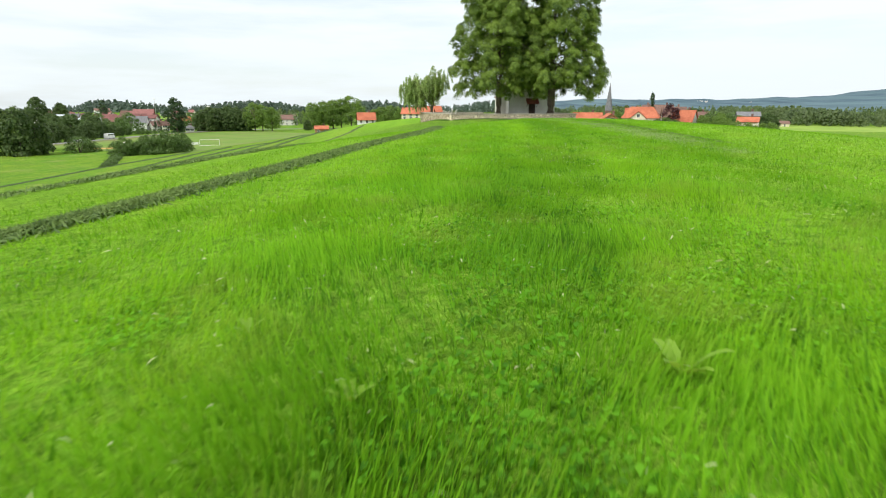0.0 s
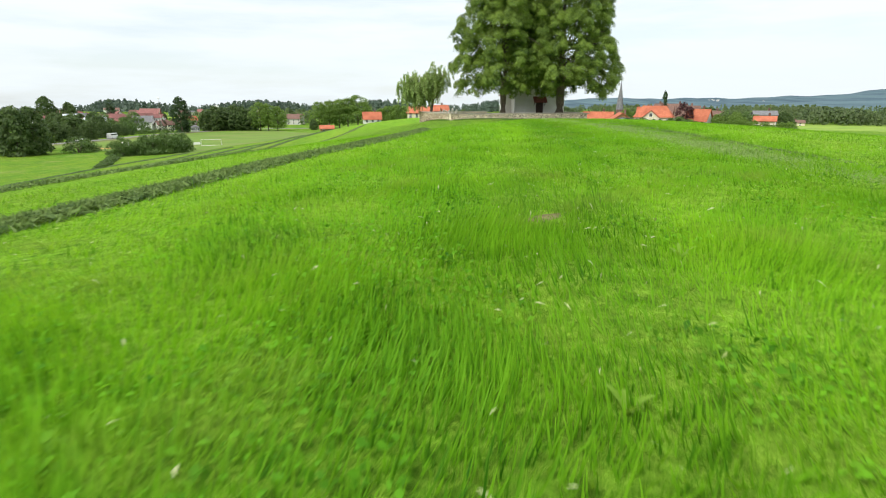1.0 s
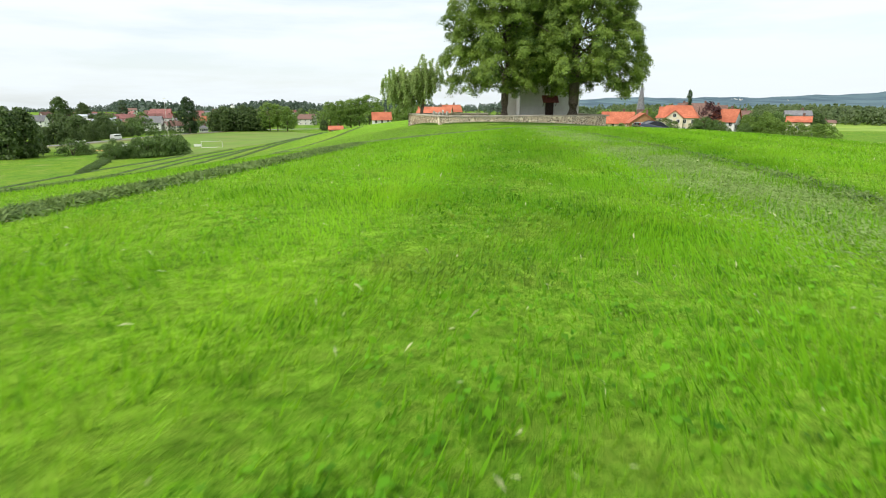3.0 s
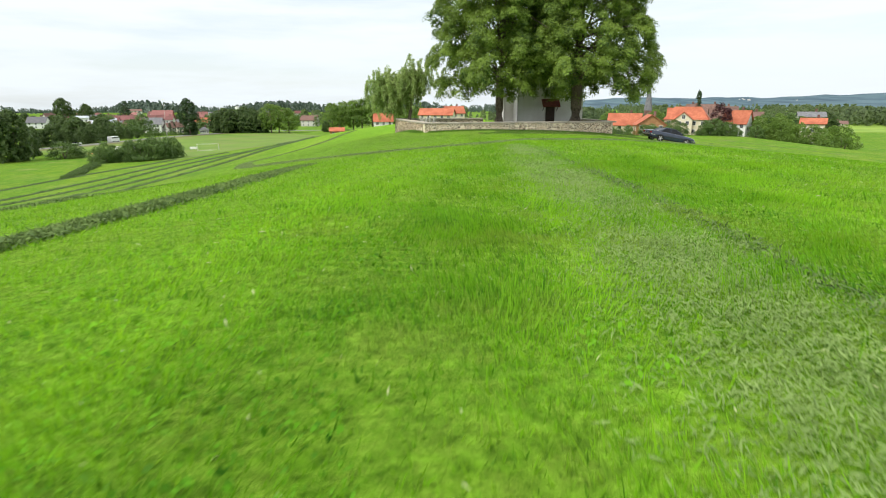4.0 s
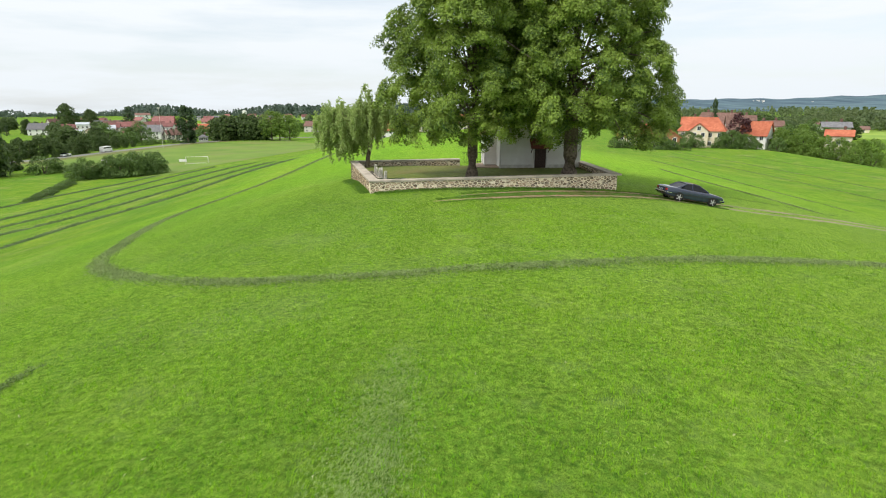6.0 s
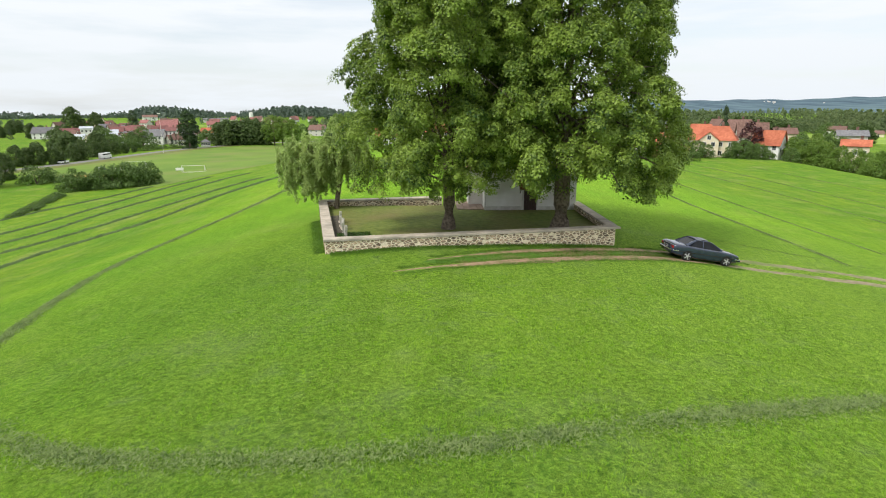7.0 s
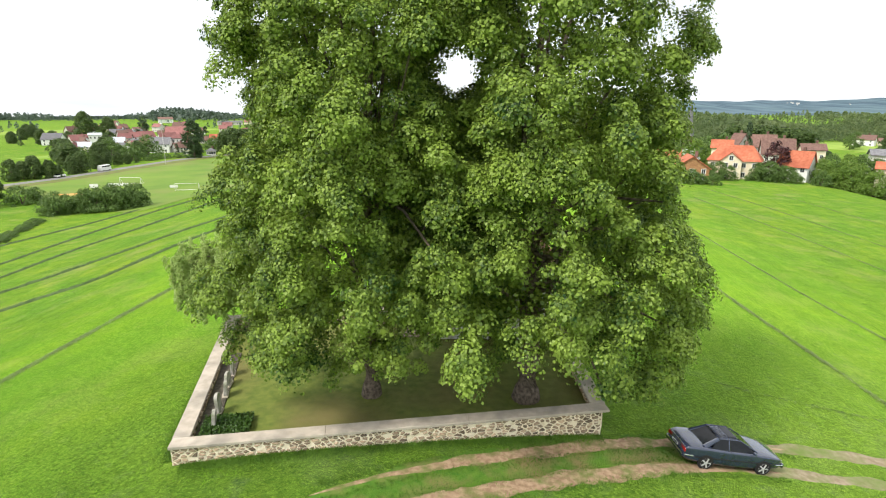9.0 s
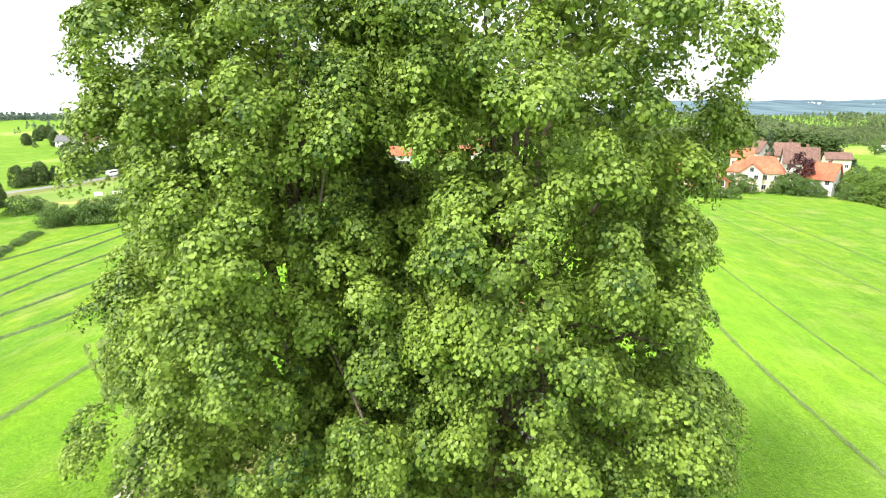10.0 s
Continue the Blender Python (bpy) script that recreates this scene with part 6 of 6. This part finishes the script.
for z in (3.5, 8.5):
    win = part("window", WIN_FRAME, None, church, at=pose(0, -9.03, z))
    part("pane", WIN_PANE, None, win)

# ---- silo, mast, road, vehicles, sports field ----
silo = thing("silo", "white cylindrical silo above the works hall", "silo", pose(-372, 915, land_at(-372, 915)))
part("shell", rod(bmesh.new(), (0, 0, 0), (0, 0, 13), 3.2, 3.2, 16), M_WHITE, silo)
part("cap", rod(bmesh.new(), (0, 0, 13), (0, 0, 14.2), 3.2, 1.0, 16), M_PALESTONE, silo)
mast = thing("lamp_mast", "slim grey floodlight mast by the sports field", "lamp mast", pose(-156, 313, land_at(-156, 313)))
part("pole", rod(bmesh.new(), (0, 0, -0.3), (0, 0, 19.5), 0.09, 0.05, 8), M_PALESTONE, mast)
bm = bmesh.new()
box(bm, (1.4, 0.3, 0.4), (0, 0, 19.6), 0, 0.05)
part("lamp_head", bm, M_WHITE, mast)

ROAD = smooth_line([(-172, 205), (-166, 232), (-163, 255), (-164, 283), (-165, 310), (-165, 336), (-160, 364), (-146, 395), (-120, 415), (-60, 430)], 3.0)
tagged(new("road", strip_mesh("road", ROAD, 6.5, M_ASPHALT, 0.14, 0.02, 6)), "grey country road along the valley", "road", kind="structure")
verge = [p + Vector((7.0, -1, 0)) for p in ROAD[:62]]
tagged(new("verge", strip_mesh("verge", verge, 9.0, M_VERGE, 0.09, 0.3, 8)), "brownish unmown grass verge beside the road", "verge", kind="structure")


def far_vehicle(name, label, cat, at, length, width, height, nose):
    v = thing(name, label, cat, at)
    bm = bmesh.new()
    box(bm, (length, width, height * 0.55), (0, 0, 0.35 + height * 0.27), 0, 0.15, 2)
    body = part("body", bm, M_WHITE, v)
    bm = bmesh.new()
    box(bm, (length * nose, width * 0.9, height * 0.42), (-length * (1 - nose) * 0.35, 0, 0.3 + height * 0.68), 0, 0.15, 2)
    part("cabin", bm, M_WHITE if nose > 0.7 else M_CARGLASS, v)
    bm = bmesh.new()
    box(bm, (length * nose * 0.92, width * 0.92, height * 0.22), (-length * (1 - nose) * 0.35, 0, 0.3 + height * 0.66), 0, 0.05)
    part("window_band", bm, M_CARGLASS, v)
    for x in (-0.32, 0.32):
        for s in (-1, 1):
            bm = bmesh.new()
            rod(bm, (x * length, s * width * 0.42, 0.33), (x * length, s * width * 0.5, 0.33), 0.33, 0.33, 14)
            part("wheel", bm, M_RUBBER, v)
    return v


far_vehicle("van", "white van on the valley road", "van", pose(-164.3, 281, land_at(-164.3, 281) + 0.06, 0, 0, 92), 6.4, 2.1, 2.6, 0.9)
far_vehicle("white_car", "small white car on the valley road", "car", pose(-164.5, 256, land_at(-164.5, 256) + 0.06, 0, 0, 88), 4.4, 1.75, 1.45, 0.55)


def goal(x, y, rz, w=7.3, h=2.44):
    g = thing("football_goal", "white football goal on the sports field", "goal", pose(x, y, land_at(x, y), 0, 0, rz), "football goals")
    for s in (-1, 1):
        part("post", rod(bmesh.new(), (s * w / 2, 0, -0.1), (s * w / 2, 0, h), 0.06, n=8), M_WHITE, g)
        part("stay", rod(bmesh.new(), (s * w / 2, 0, h), (s * w / 2, 2.2, 0), 0.07, n=6), M_WHITE, g)
    part("crossbar", rod(bmesh.new(), (-w / 2, 0, h), (w / 2, 0, h), 0.06, n=8), M_WHITE, g)
    part("ground_bar", rod(bmesh.new(), (-w / 2, 2.2, 0.06), (w / 2, 2.2, 0.06), 0.08, n=6), M_WHITE, g)


goal(-92.3, 225, 18)
goal(-123, 240, 10)
for x, y, w, h in ((-100.7, 231, 2.6, 0.9), (-122.8, 233, 6.5, 1.0), (-127.5, 227.5, 2.6, 1.4)):
    b = thing("field_board", "white board at the edge of the sports field", "board", pose(x, y, land_at(x, y), 0, 0, 20), "boards by the sports field")
    bm = bmesh.new()
    box(bm, (w, 0.1, h), (0, 0, h / 2 + 0.3), 0, 0.02)
    part("panel", bm, M_WHITE, b)
    for s in (-1, 1):
        part("leg", rod(bmesh.new(), (s * w * 0.4, 0.08, -0.1), (s * w * 0.4, 0.08, h), 0.06, n=6), M_IRON, b)
court = strip_mesh("court", smooth_line([(-132, 214), (-117, 218)], 2.0), 9.0, M_ORANGE, 0.12, 0.1, 12)
tagged(new("sand_court", court), "orange sand court on the sports field", "court", kind="structure")

near_edge = smooth_line([(-84, 184), (-82, 191), (-82, 208), (-80, 222), (-77, 233), (-69, 258), (-55, 303)], 4.0)
far_edge = smooth_line([(-156, 222), (-154, 252), (-154, 279), (-155, 310), (-152, 342), (-144, 366), (-118, 386)], 4.0)
fv, m = [], 22
for i in range(60):
    a, b = near_edge[round(i * (len(near_edge) - 1) / 59)], far_edge[round(i * (len(far_edge) - 1) / 59)]
    for k in range(m):
        p = a.lerp(b, k / (m - 1))
        fv.append((p.x, p.y, land_at(p.x, p.y) + 0.05))
fi = np.arange(60 * m, dtype=np.int32).reshape(60, m)
pitch = new("sports_field", raw_mesh("sports_field", np.array(fv), 4, np.stack([fi[:-1, :-1], fi[1:, :-1], fi[1:, 1:], fi[:-1, 1:]], -1).reshape(-1), M_PITCH, True))
tagged(pitch, "olive green unmown sports field below the hill", "field", kind="structure")

# bright meadow beyond the village
bright = strip_mesh("far_meadow", smooth_line([(215, 520), (280, 486), (350, 445), (420, 400)], 12.0), 170, M_BRIGHT, 0.12, 0.15, 14)
tagged(new("far_meadow", bright), "bright yellow-green meadow beyond the village", "meadow", kind="structure")
for nm, pts, wd in (("far_meadow", [(-260, 330), (-235, 372), (-215, 410)], 60), ("far_meadow", [(-560, 560), (-480, 640), (-330, 720)], 120)):
    tagged(new(nm, strip_mesh(nm, smooth_line(pts, 12.0), wd, M_BRIGHT, 0.1, 0.2, 15)), "light green meadow below the woods", "meadow", kind="structure")


# ---- woods and hills far off ----
def woods(name, label, rows, mat, seed):
    """Many far trees as one body of foliage. rows: (azimuth from, to, distance from, to, count, height)."""
    rng = np.random.default_rng(seed)
    PP, NN, SS = [], [], []
    for a0, a1, d0, d1, n, h in rows:
        az = np.radians(a0 + (a1 - a0) * rng.random(n))
        d = d0 + (d1 - d0) * rng.random(n)
        x, y = d * np.sin(az), d * np.cos(az)
        hh = h * (0.7 + 0.5 * rng.random(n)) * (0.85 + 0.3 * np.sin(az * 31 + d * 0.004))
        z = land(x, y)
        k = 32
        u = rng.random((n, k)) ** 0.8
        th = rng.random((n, k)) * 2 * math.pi
        r = hh[:, None] * 0.26 * np.sqrt(np.maximum(0.0, 1 - u ** 1.7)) * (0.6 + 0.5 * rng.random((n, k)))
        PP.append(np.stack([x[:, None] + r * np.cos(th), y[:, None] + r * np.sin(th), z[:, None] + hh[:, None] * (0.1 + 0.9 * u)], -1).reshape(-1, 3))
        NN.append(np.stack([np.cos(th), np.sin(th), 0.6 + 0 * th], -1).reshape(-1, 3) + 0.4 * rng.normal(size=(n * k, 3)))
        SS.append(np.repeat(hh * 0.21, k) * (0.7 + 0.6 * rng.random(n * k)))
    ob = new(name, card_cloud(name, np.concatenate(PP), np.concatenate(NN), np.concatenate(SS), mat, rng))
    return tagged(ob, label, "woods", kind="stuff")


woods("conifer_forest", "dark conifer forest on the skyline behind the town, haze in its colour", ((-48, -31, 1250, 1500, 380, 12), (-32, -10, 1150, 1450, 620, 18), (-12, 6, 1100, 1500, 380, 19), (-44, -8, 760, 1000, 50, 9)), M_SKYWOOD, 41)
woods("mixed_woods", "green mixed woods beyond the village, greyed with painted haze", ((5, 24, 560, 900, 1500, 11), (24, 46, 600, 950, 2500, 11), (-16, 4, 480, 640, 110, 12), (5, 46, 950, 1700, 1300, 13)), M_FARWOOD, 43)
for k in range(10):
    az, dist = radians((24.5 if k < 7 else 30.5) + TR.gauss(0, 1.6)), TR.uniform(3100, 3350)
    house("house", "tiny white house high on the distant hill", dist * math.sin(az), dist * math.cos(az), math.degrees(-az), TR.uniform(5, 10), 7, 3.0, 4.5, M_PALESTONE, M_PALESTONE, 3, 2, z=-17.5 + 56 * (0.4 + 0.4 * (dist - 2900) / 600), chimney=False, group="houses on the distant hill")

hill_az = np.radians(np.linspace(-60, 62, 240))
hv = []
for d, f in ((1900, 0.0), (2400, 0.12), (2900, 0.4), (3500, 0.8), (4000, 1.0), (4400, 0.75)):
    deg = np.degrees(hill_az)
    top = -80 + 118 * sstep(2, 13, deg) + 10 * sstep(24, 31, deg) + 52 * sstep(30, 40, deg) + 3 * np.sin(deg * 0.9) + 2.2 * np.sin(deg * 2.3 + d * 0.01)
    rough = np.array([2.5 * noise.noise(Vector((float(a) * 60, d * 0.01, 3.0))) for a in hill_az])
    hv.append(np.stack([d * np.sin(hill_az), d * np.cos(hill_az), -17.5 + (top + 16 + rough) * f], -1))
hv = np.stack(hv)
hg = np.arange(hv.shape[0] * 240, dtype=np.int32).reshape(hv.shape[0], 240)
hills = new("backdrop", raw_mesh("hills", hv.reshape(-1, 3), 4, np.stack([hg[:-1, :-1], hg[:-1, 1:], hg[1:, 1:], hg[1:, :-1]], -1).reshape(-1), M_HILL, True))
tagged(hills, "long wooded hills on the horizon, bluish from painted haze", "hills", kind="structure")


# ---- willow in the corner of the yard ----
def willow(at, seed):
    rng = np.random.default_rng(seed)
    w = thing("willow", "pale green weeping willow at the wall corner", "tree", at)
    bm = bmesh.new()
    limb(bm, [(0, 0, -0.1), (0.1, 0, 0.8), (0.3, 0.1, 1.8), (0.5, 0.1, 2.6)], 0.2, 0.13, 9)
    part("trunk", bm, M_BARK, w, "bent grey trunk")
    tips = [(-3.7, 0.3, 3.9), (-2.8, -0.6, 4.3), (-1.9, 0.6, 4.6), (0.7, -0.3, 5.5), (1.7, 0.4, 5.2), (-0.9, 0.2, 4.7), (-3.3, -0.3, 4.0), (0.1, -0.4, 4.8), (-2.3, 0.1, 4.4)]
    P, Nn = [], []
    for i, tp in enumerate(tips):
        bm = bmesh.new()
        tp = Vector(tp)
        a = Vector((0.25, 0.05, 1.5 + 0.12 * i))
        limb(bm, [a, a.lerp(tp, 0.45) + Vector((0, 0, 0.4)), a.lerp(tp, 0.8) + Vector((0, 0, 0.3)), tp], 0.09, 0.02, 6)
        part("limb", bm, M_BARK, w)
        for s in range(44):
            c = np.array(a.lerp(tp, rng.uniform(0.45, 1.1))) + rng.normal(size=3) * np.array([0.5, 0.6, 0.25])
            c[2] += 0.3
            L = rng.uniform(1.0, 2.8) if tp.x < 0.5 else rng.uniform(0.6, 1.8)
            n = int(46 * L)
            u = np.sort(rng.random(n))
            sway = rng.normal(size=2) * 0.25
            P.append(np.stack([c[0] + sway[0] * u + 0.07 * rng.normal(size=n), c[1] + sway[1] * u + 0.07 * rng.normal(size=n), c[2] - L * u], 1))
            Nn.append(rng.normal(size=(n, 3)) * np.array([1, 1, 0.5]) + np.array([-0.2, -0.3, 0.7]))
    P, Nn = np.concatenate(P), np.concatenate(Nn)
    cr = part("crown", leaf_cloud("crown", P, Nn, 0.15 + 0.10 * rng.random(len(P)), M_WILLOW, rng, 0.34, 1.4), None, w, "trailing narrow pale leaves")
    return w


willow(pose(-1.75, 82.0, LAWN_Z), 5)
ivy = thing("ground_ivy", "low dark green ivy bed beside the gravestones", "ivy", pose(2.0, 72.3, LAWN_Z, 0, 0, 17.8))
rng = np.random.default_rng(8)
n = 2600
P = np.stack([rng.uniform(-0.95, 0.95, n), rng.uniform(-0.9, 0.6, n), 0.04 + 0.24 * rng.random(n) ** 0.6], 1)
part("leaves", leaf_cloud("leaves", P, rng.normal(size=(n, 3)) * 0.7 + np.array([0, 0, 1.0]), 0.07 + 0.05 * rng.random(n), M_IVY, rng, 0.9), None, ivy)
bm = bmesh.new()
box(bm, (1.8, 1.4, 0.12), (0, -0.15, 0.05), 0, 0.03)
part("bed", bm, M_DIRT, ivy)


# ---- grass of the meadow along the flight ----
def blades(rng, x, y, h, w, lean, sweep=(0.0, 0.2)):
    n = len(x)
    th = rng.random(n) * math.pi
    sx, sy = np.cos(th) * w, np.sin(th) * w
    lx = lean * rng.normal(size=n) + (sweep[0] + 0.3 * np.sin(x * 2.1 + 1.3 * np.sin(y * 1.7))) * h
    ly = lean * rng.normal(size=n) + (sweep[1] + 0.3 * np.sin(y * 1.9 + 1.6 * np.sin(x * 1.3 + 2))) * h
    z = land(x, y) - 0.01
    v = np.stack([np.stack([x - sx, y - sy, z], 1), np.stack([x + sx, y + sy, z], 1),
                  np.stack([x + lx + sx * 0.25, y + ly + sy * 0.25, z + h], 1), np.stack([x + lx - sx * 0.25, y + ly - sy * 0.25, z + h], 1)], 1)
    return v.reshape(-1, 3)


def path_x(y):
    return np.interp(y, [0, 5.7, 11.5, 20.3, 29.4, 38.4, 47], [0.0, 1.1, 2.65, 4.4, 6.6, 9.0, 11.5])


rng = np.random.default_rng(21)
V = []
# near the line of flight: dense short blades in patches of differing height
n = 460000
y = 0.6 + 38 * rng.random(n) ** 1.2
x = path_x(y) + rng.normal(size=n) * 2.3 + rng.uniform(-1.2, 1.2, n)
patch = 0.5 + 0.5 * np.sin(x * 1.9 + 2.1 * np.sin(y * 0.8)) * np.sin(y * 1.6 + 1.7 * np.sin(x * 1.1))
keep = rng.random(n) < 0.14 + 0.86 * patch
keep &= (np.hypot((x - 1.95) / 0.34, (y - 10.5) / 0.4) > 0.2 + 0.8 * rng.random(n))
x, y, patch = x[keep], y[keep], patch[keep]
tall = (rng.random(len(x)) < 0.08) * 0.10
lush = 1.0 + 0.25 * (1 - sstep(8, 17, y))
V.append(blades(rng, x, y, lush * (0.025 + 0.075 * patch ** 2 * rng.random(len(x)) + 0.03 * rng.random(len(x)) + tall * rng.random(len(x))), 0.0036 + 0.0036 * rng.random(len(x)), 0.02))
# wider and further: broader tufts
n = 70000
y = 1.0 + 48 * rng.random(n)
x = path_x(y) + rng.uniform(-1, 1, n) * (4 + 0.16 * y + 4)
V.append(blades(rng, x, y, 0.03 + 0.05 * rng.random(n), 0.007 + 0.004 * rng.random(n), 0.03))
# tufts further along the flight, on the open top of the hill
n = 150000
y = 26 + 44 * rng.random(n)
x = path_x(y) + rng.normal(size=n) * 9.0 - 1.0
k = (np.sin(x * 1.7 + 1.9 * np.sin(y * 0.9)) * np.sin(y * 1.3 + 1.5 * np.sin(x * 0.8)) > rng.uniform(-1.0, 0.6, n)) & (x < 0.5 + (y - 68) * 2.0 + 200 * (y < 67))
x, y = x[k], y[k]
V.append(blades(rng, x, y, 0.03 + 0.06 * rng.random(len(x)), 0.006 + 0.007 * rng.random(len(x)), 0.03))
VD = []
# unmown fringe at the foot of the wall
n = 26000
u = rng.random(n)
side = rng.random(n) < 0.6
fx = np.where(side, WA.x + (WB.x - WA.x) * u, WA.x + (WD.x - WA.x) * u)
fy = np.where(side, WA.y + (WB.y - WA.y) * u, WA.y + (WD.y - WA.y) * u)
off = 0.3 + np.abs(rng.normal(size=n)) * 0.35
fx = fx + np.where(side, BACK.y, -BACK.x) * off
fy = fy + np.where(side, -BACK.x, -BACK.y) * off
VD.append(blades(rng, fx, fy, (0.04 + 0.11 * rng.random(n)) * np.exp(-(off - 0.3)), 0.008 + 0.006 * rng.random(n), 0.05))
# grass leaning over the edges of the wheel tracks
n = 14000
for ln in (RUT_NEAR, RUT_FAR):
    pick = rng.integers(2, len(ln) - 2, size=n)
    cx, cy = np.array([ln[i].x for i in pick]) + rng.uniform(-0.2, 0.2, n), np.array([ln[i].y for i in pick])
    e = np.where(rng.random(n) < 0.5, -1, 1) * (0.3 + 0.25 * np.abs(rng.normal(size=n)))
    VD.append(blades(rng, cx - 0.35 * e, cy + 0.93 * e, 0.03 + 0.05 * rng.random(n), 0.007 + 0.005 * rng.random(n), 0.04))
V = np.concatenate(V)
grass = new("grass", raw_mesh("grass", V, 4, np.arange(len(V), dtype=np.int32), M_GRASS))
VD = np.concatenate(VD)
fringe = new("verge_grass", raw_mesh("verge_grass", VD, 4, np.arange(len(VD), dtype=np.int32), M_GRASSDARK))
tagged(fringe, "longer grass along the wall and wheel tracks, shade in its dark green", "grass", kind="stuff")
tagged(grass, "short freshly mown bright green grass blades", "grass", kind="stuff")
# clover, plantain and dandelion leaves between the blades
n = 120000
y = 0.8 + 46 * rng.random(n) ** 1.3
x = path_x(y) + rng.normal(size=n) * (2.2 + 0.05 * y) - 0.4
k = np.sin(x * 2.7 + y) * np.sin(y * 1.3 - x * 0.7) + 0.6 * np.sin(x * 1.1 + 0.15 * y) > 0.15
x, y = x[k], y[k]
P = np.stack([x, y, land(x, y) + 0.02 + 0.04 * rng.random(len(x))], 1)
weeds = new("clover", leaf_cloud("clover", P, rng.normal(size=(len(x), 3)) * 0.5 + np.array([0, 0, 1.0]), 0.018 + 0.028 * rng.random(len(x)) ** 2, M_CLOVER, rng, 0.75, 1.15, folded=False))
tagged(weeds, "clover and broad-leaved herbs between the grass", "herbs", kind="stuff")
# scraps of hay left by the rake
n = 4200
y = 1.0 + 50 * rng.random(n)
x = path_x(y) + rng.normal(size=n) * (2.5 + 0.09 * y)
P = np.stack([x, y, land(x, y) + 0.035 + 0.03 * rng.random(n)], 1)
scraps = new("hay_scraps", leaf_cloud("hay_scraps", P, rng.normal(size=(n, 3)) * 0.5 + np.array([0, 0, 1.0]), 0.02 + 0.032 * rng.random(n) ** 3, M_STRAW, rng, 0.3, 1.5, folded=False))
tagged(scraps, "pale scraps of dry hay scattered over the grass", "hay", kind="stuff")


def dock(x, y, s, seed):
    """A rosette of a few long leaves."""
    r = random.Random(seed)
    d = thing("dock_plant", "pale green broad-leaved plant standing in the grass", "plant", pose(x, y, land_at(x, y)), "broad-leaved plants in the grass")
    for k in range(7):
        bm = bmesh.new()
        a = r.uniform(0, 6.28)
        L, up = s * r.uniform(0.7, 1.1), r.uniform(0.8, 1.5)
        prev = None
        for i in range(7):
            u = i / 6
            wd = s * 0.085 * (1.0 + 0.35 * (i % 2)) * (0.25 + math.sin(math.pi * min(1.0, u ** 1.3)) * 0.9)
            c = Vector((math.cos(a) * L * u * 0.8, math.sin(a) * L * u * 0.8, L * up * (u - 0.45 * u * u)))
            t = Vector((-math.sin(a), math.cos(a), 0)) * wd
            row = [bm.verts.new(c - t + Vector((0, 0, 0.3 * wd))), bm.verts.new(c), bm.verts.new(c + t + Vector((0, 0, 0.3 * wd)))]
            if prev:
                bm.faces.new((prev[0], prev[1], row[1], row[0]))
                bm.faces.new((prev[1], prev[2], row[2], row[1]))
            prev = row
        part("leaf", bm, M_DOCK, d)
    return d


for k, (x, y, s) in enumerate(((0.95, 2.05, 0.22), (1.35, 4.9, 0.10), (0.2, 6.6, 0.10), (2.6, 9.2, 0.11), (3.4, 12.2, 0.12), (3.0, 13.0, 0.12), (3.9, 12.8, 0.12), (5.4, 17.2, 0.10),
                               (2.55, 13.15, 0.11), (2.78, 13.16, 0.12), (3.79, 13.66, 0.11), (4.04, 13.44, 0.13), (2.80, 12.86, 0.1), (3.42, 13.92, 0.1), (5.36, 22.38, 0.09), (3.54, 22.30, 0.09), (3.66, 21.78, 0.1), (1.03, 8.22, 0.1), (1.71, 7.34, 0.12), (-0.34, 1.84, 0.12), (-0.92, 2.47, 0.1))):
    dock(x, y, s, 60 + k)

# ---- from the plan to true size ----
for ob in scene.objects:
    if ob.parent is None and ob not in (cam, sun):
        ob.matrix_basis = Matrix.Scale(SIZE, 4) @ ob.matrix_basis
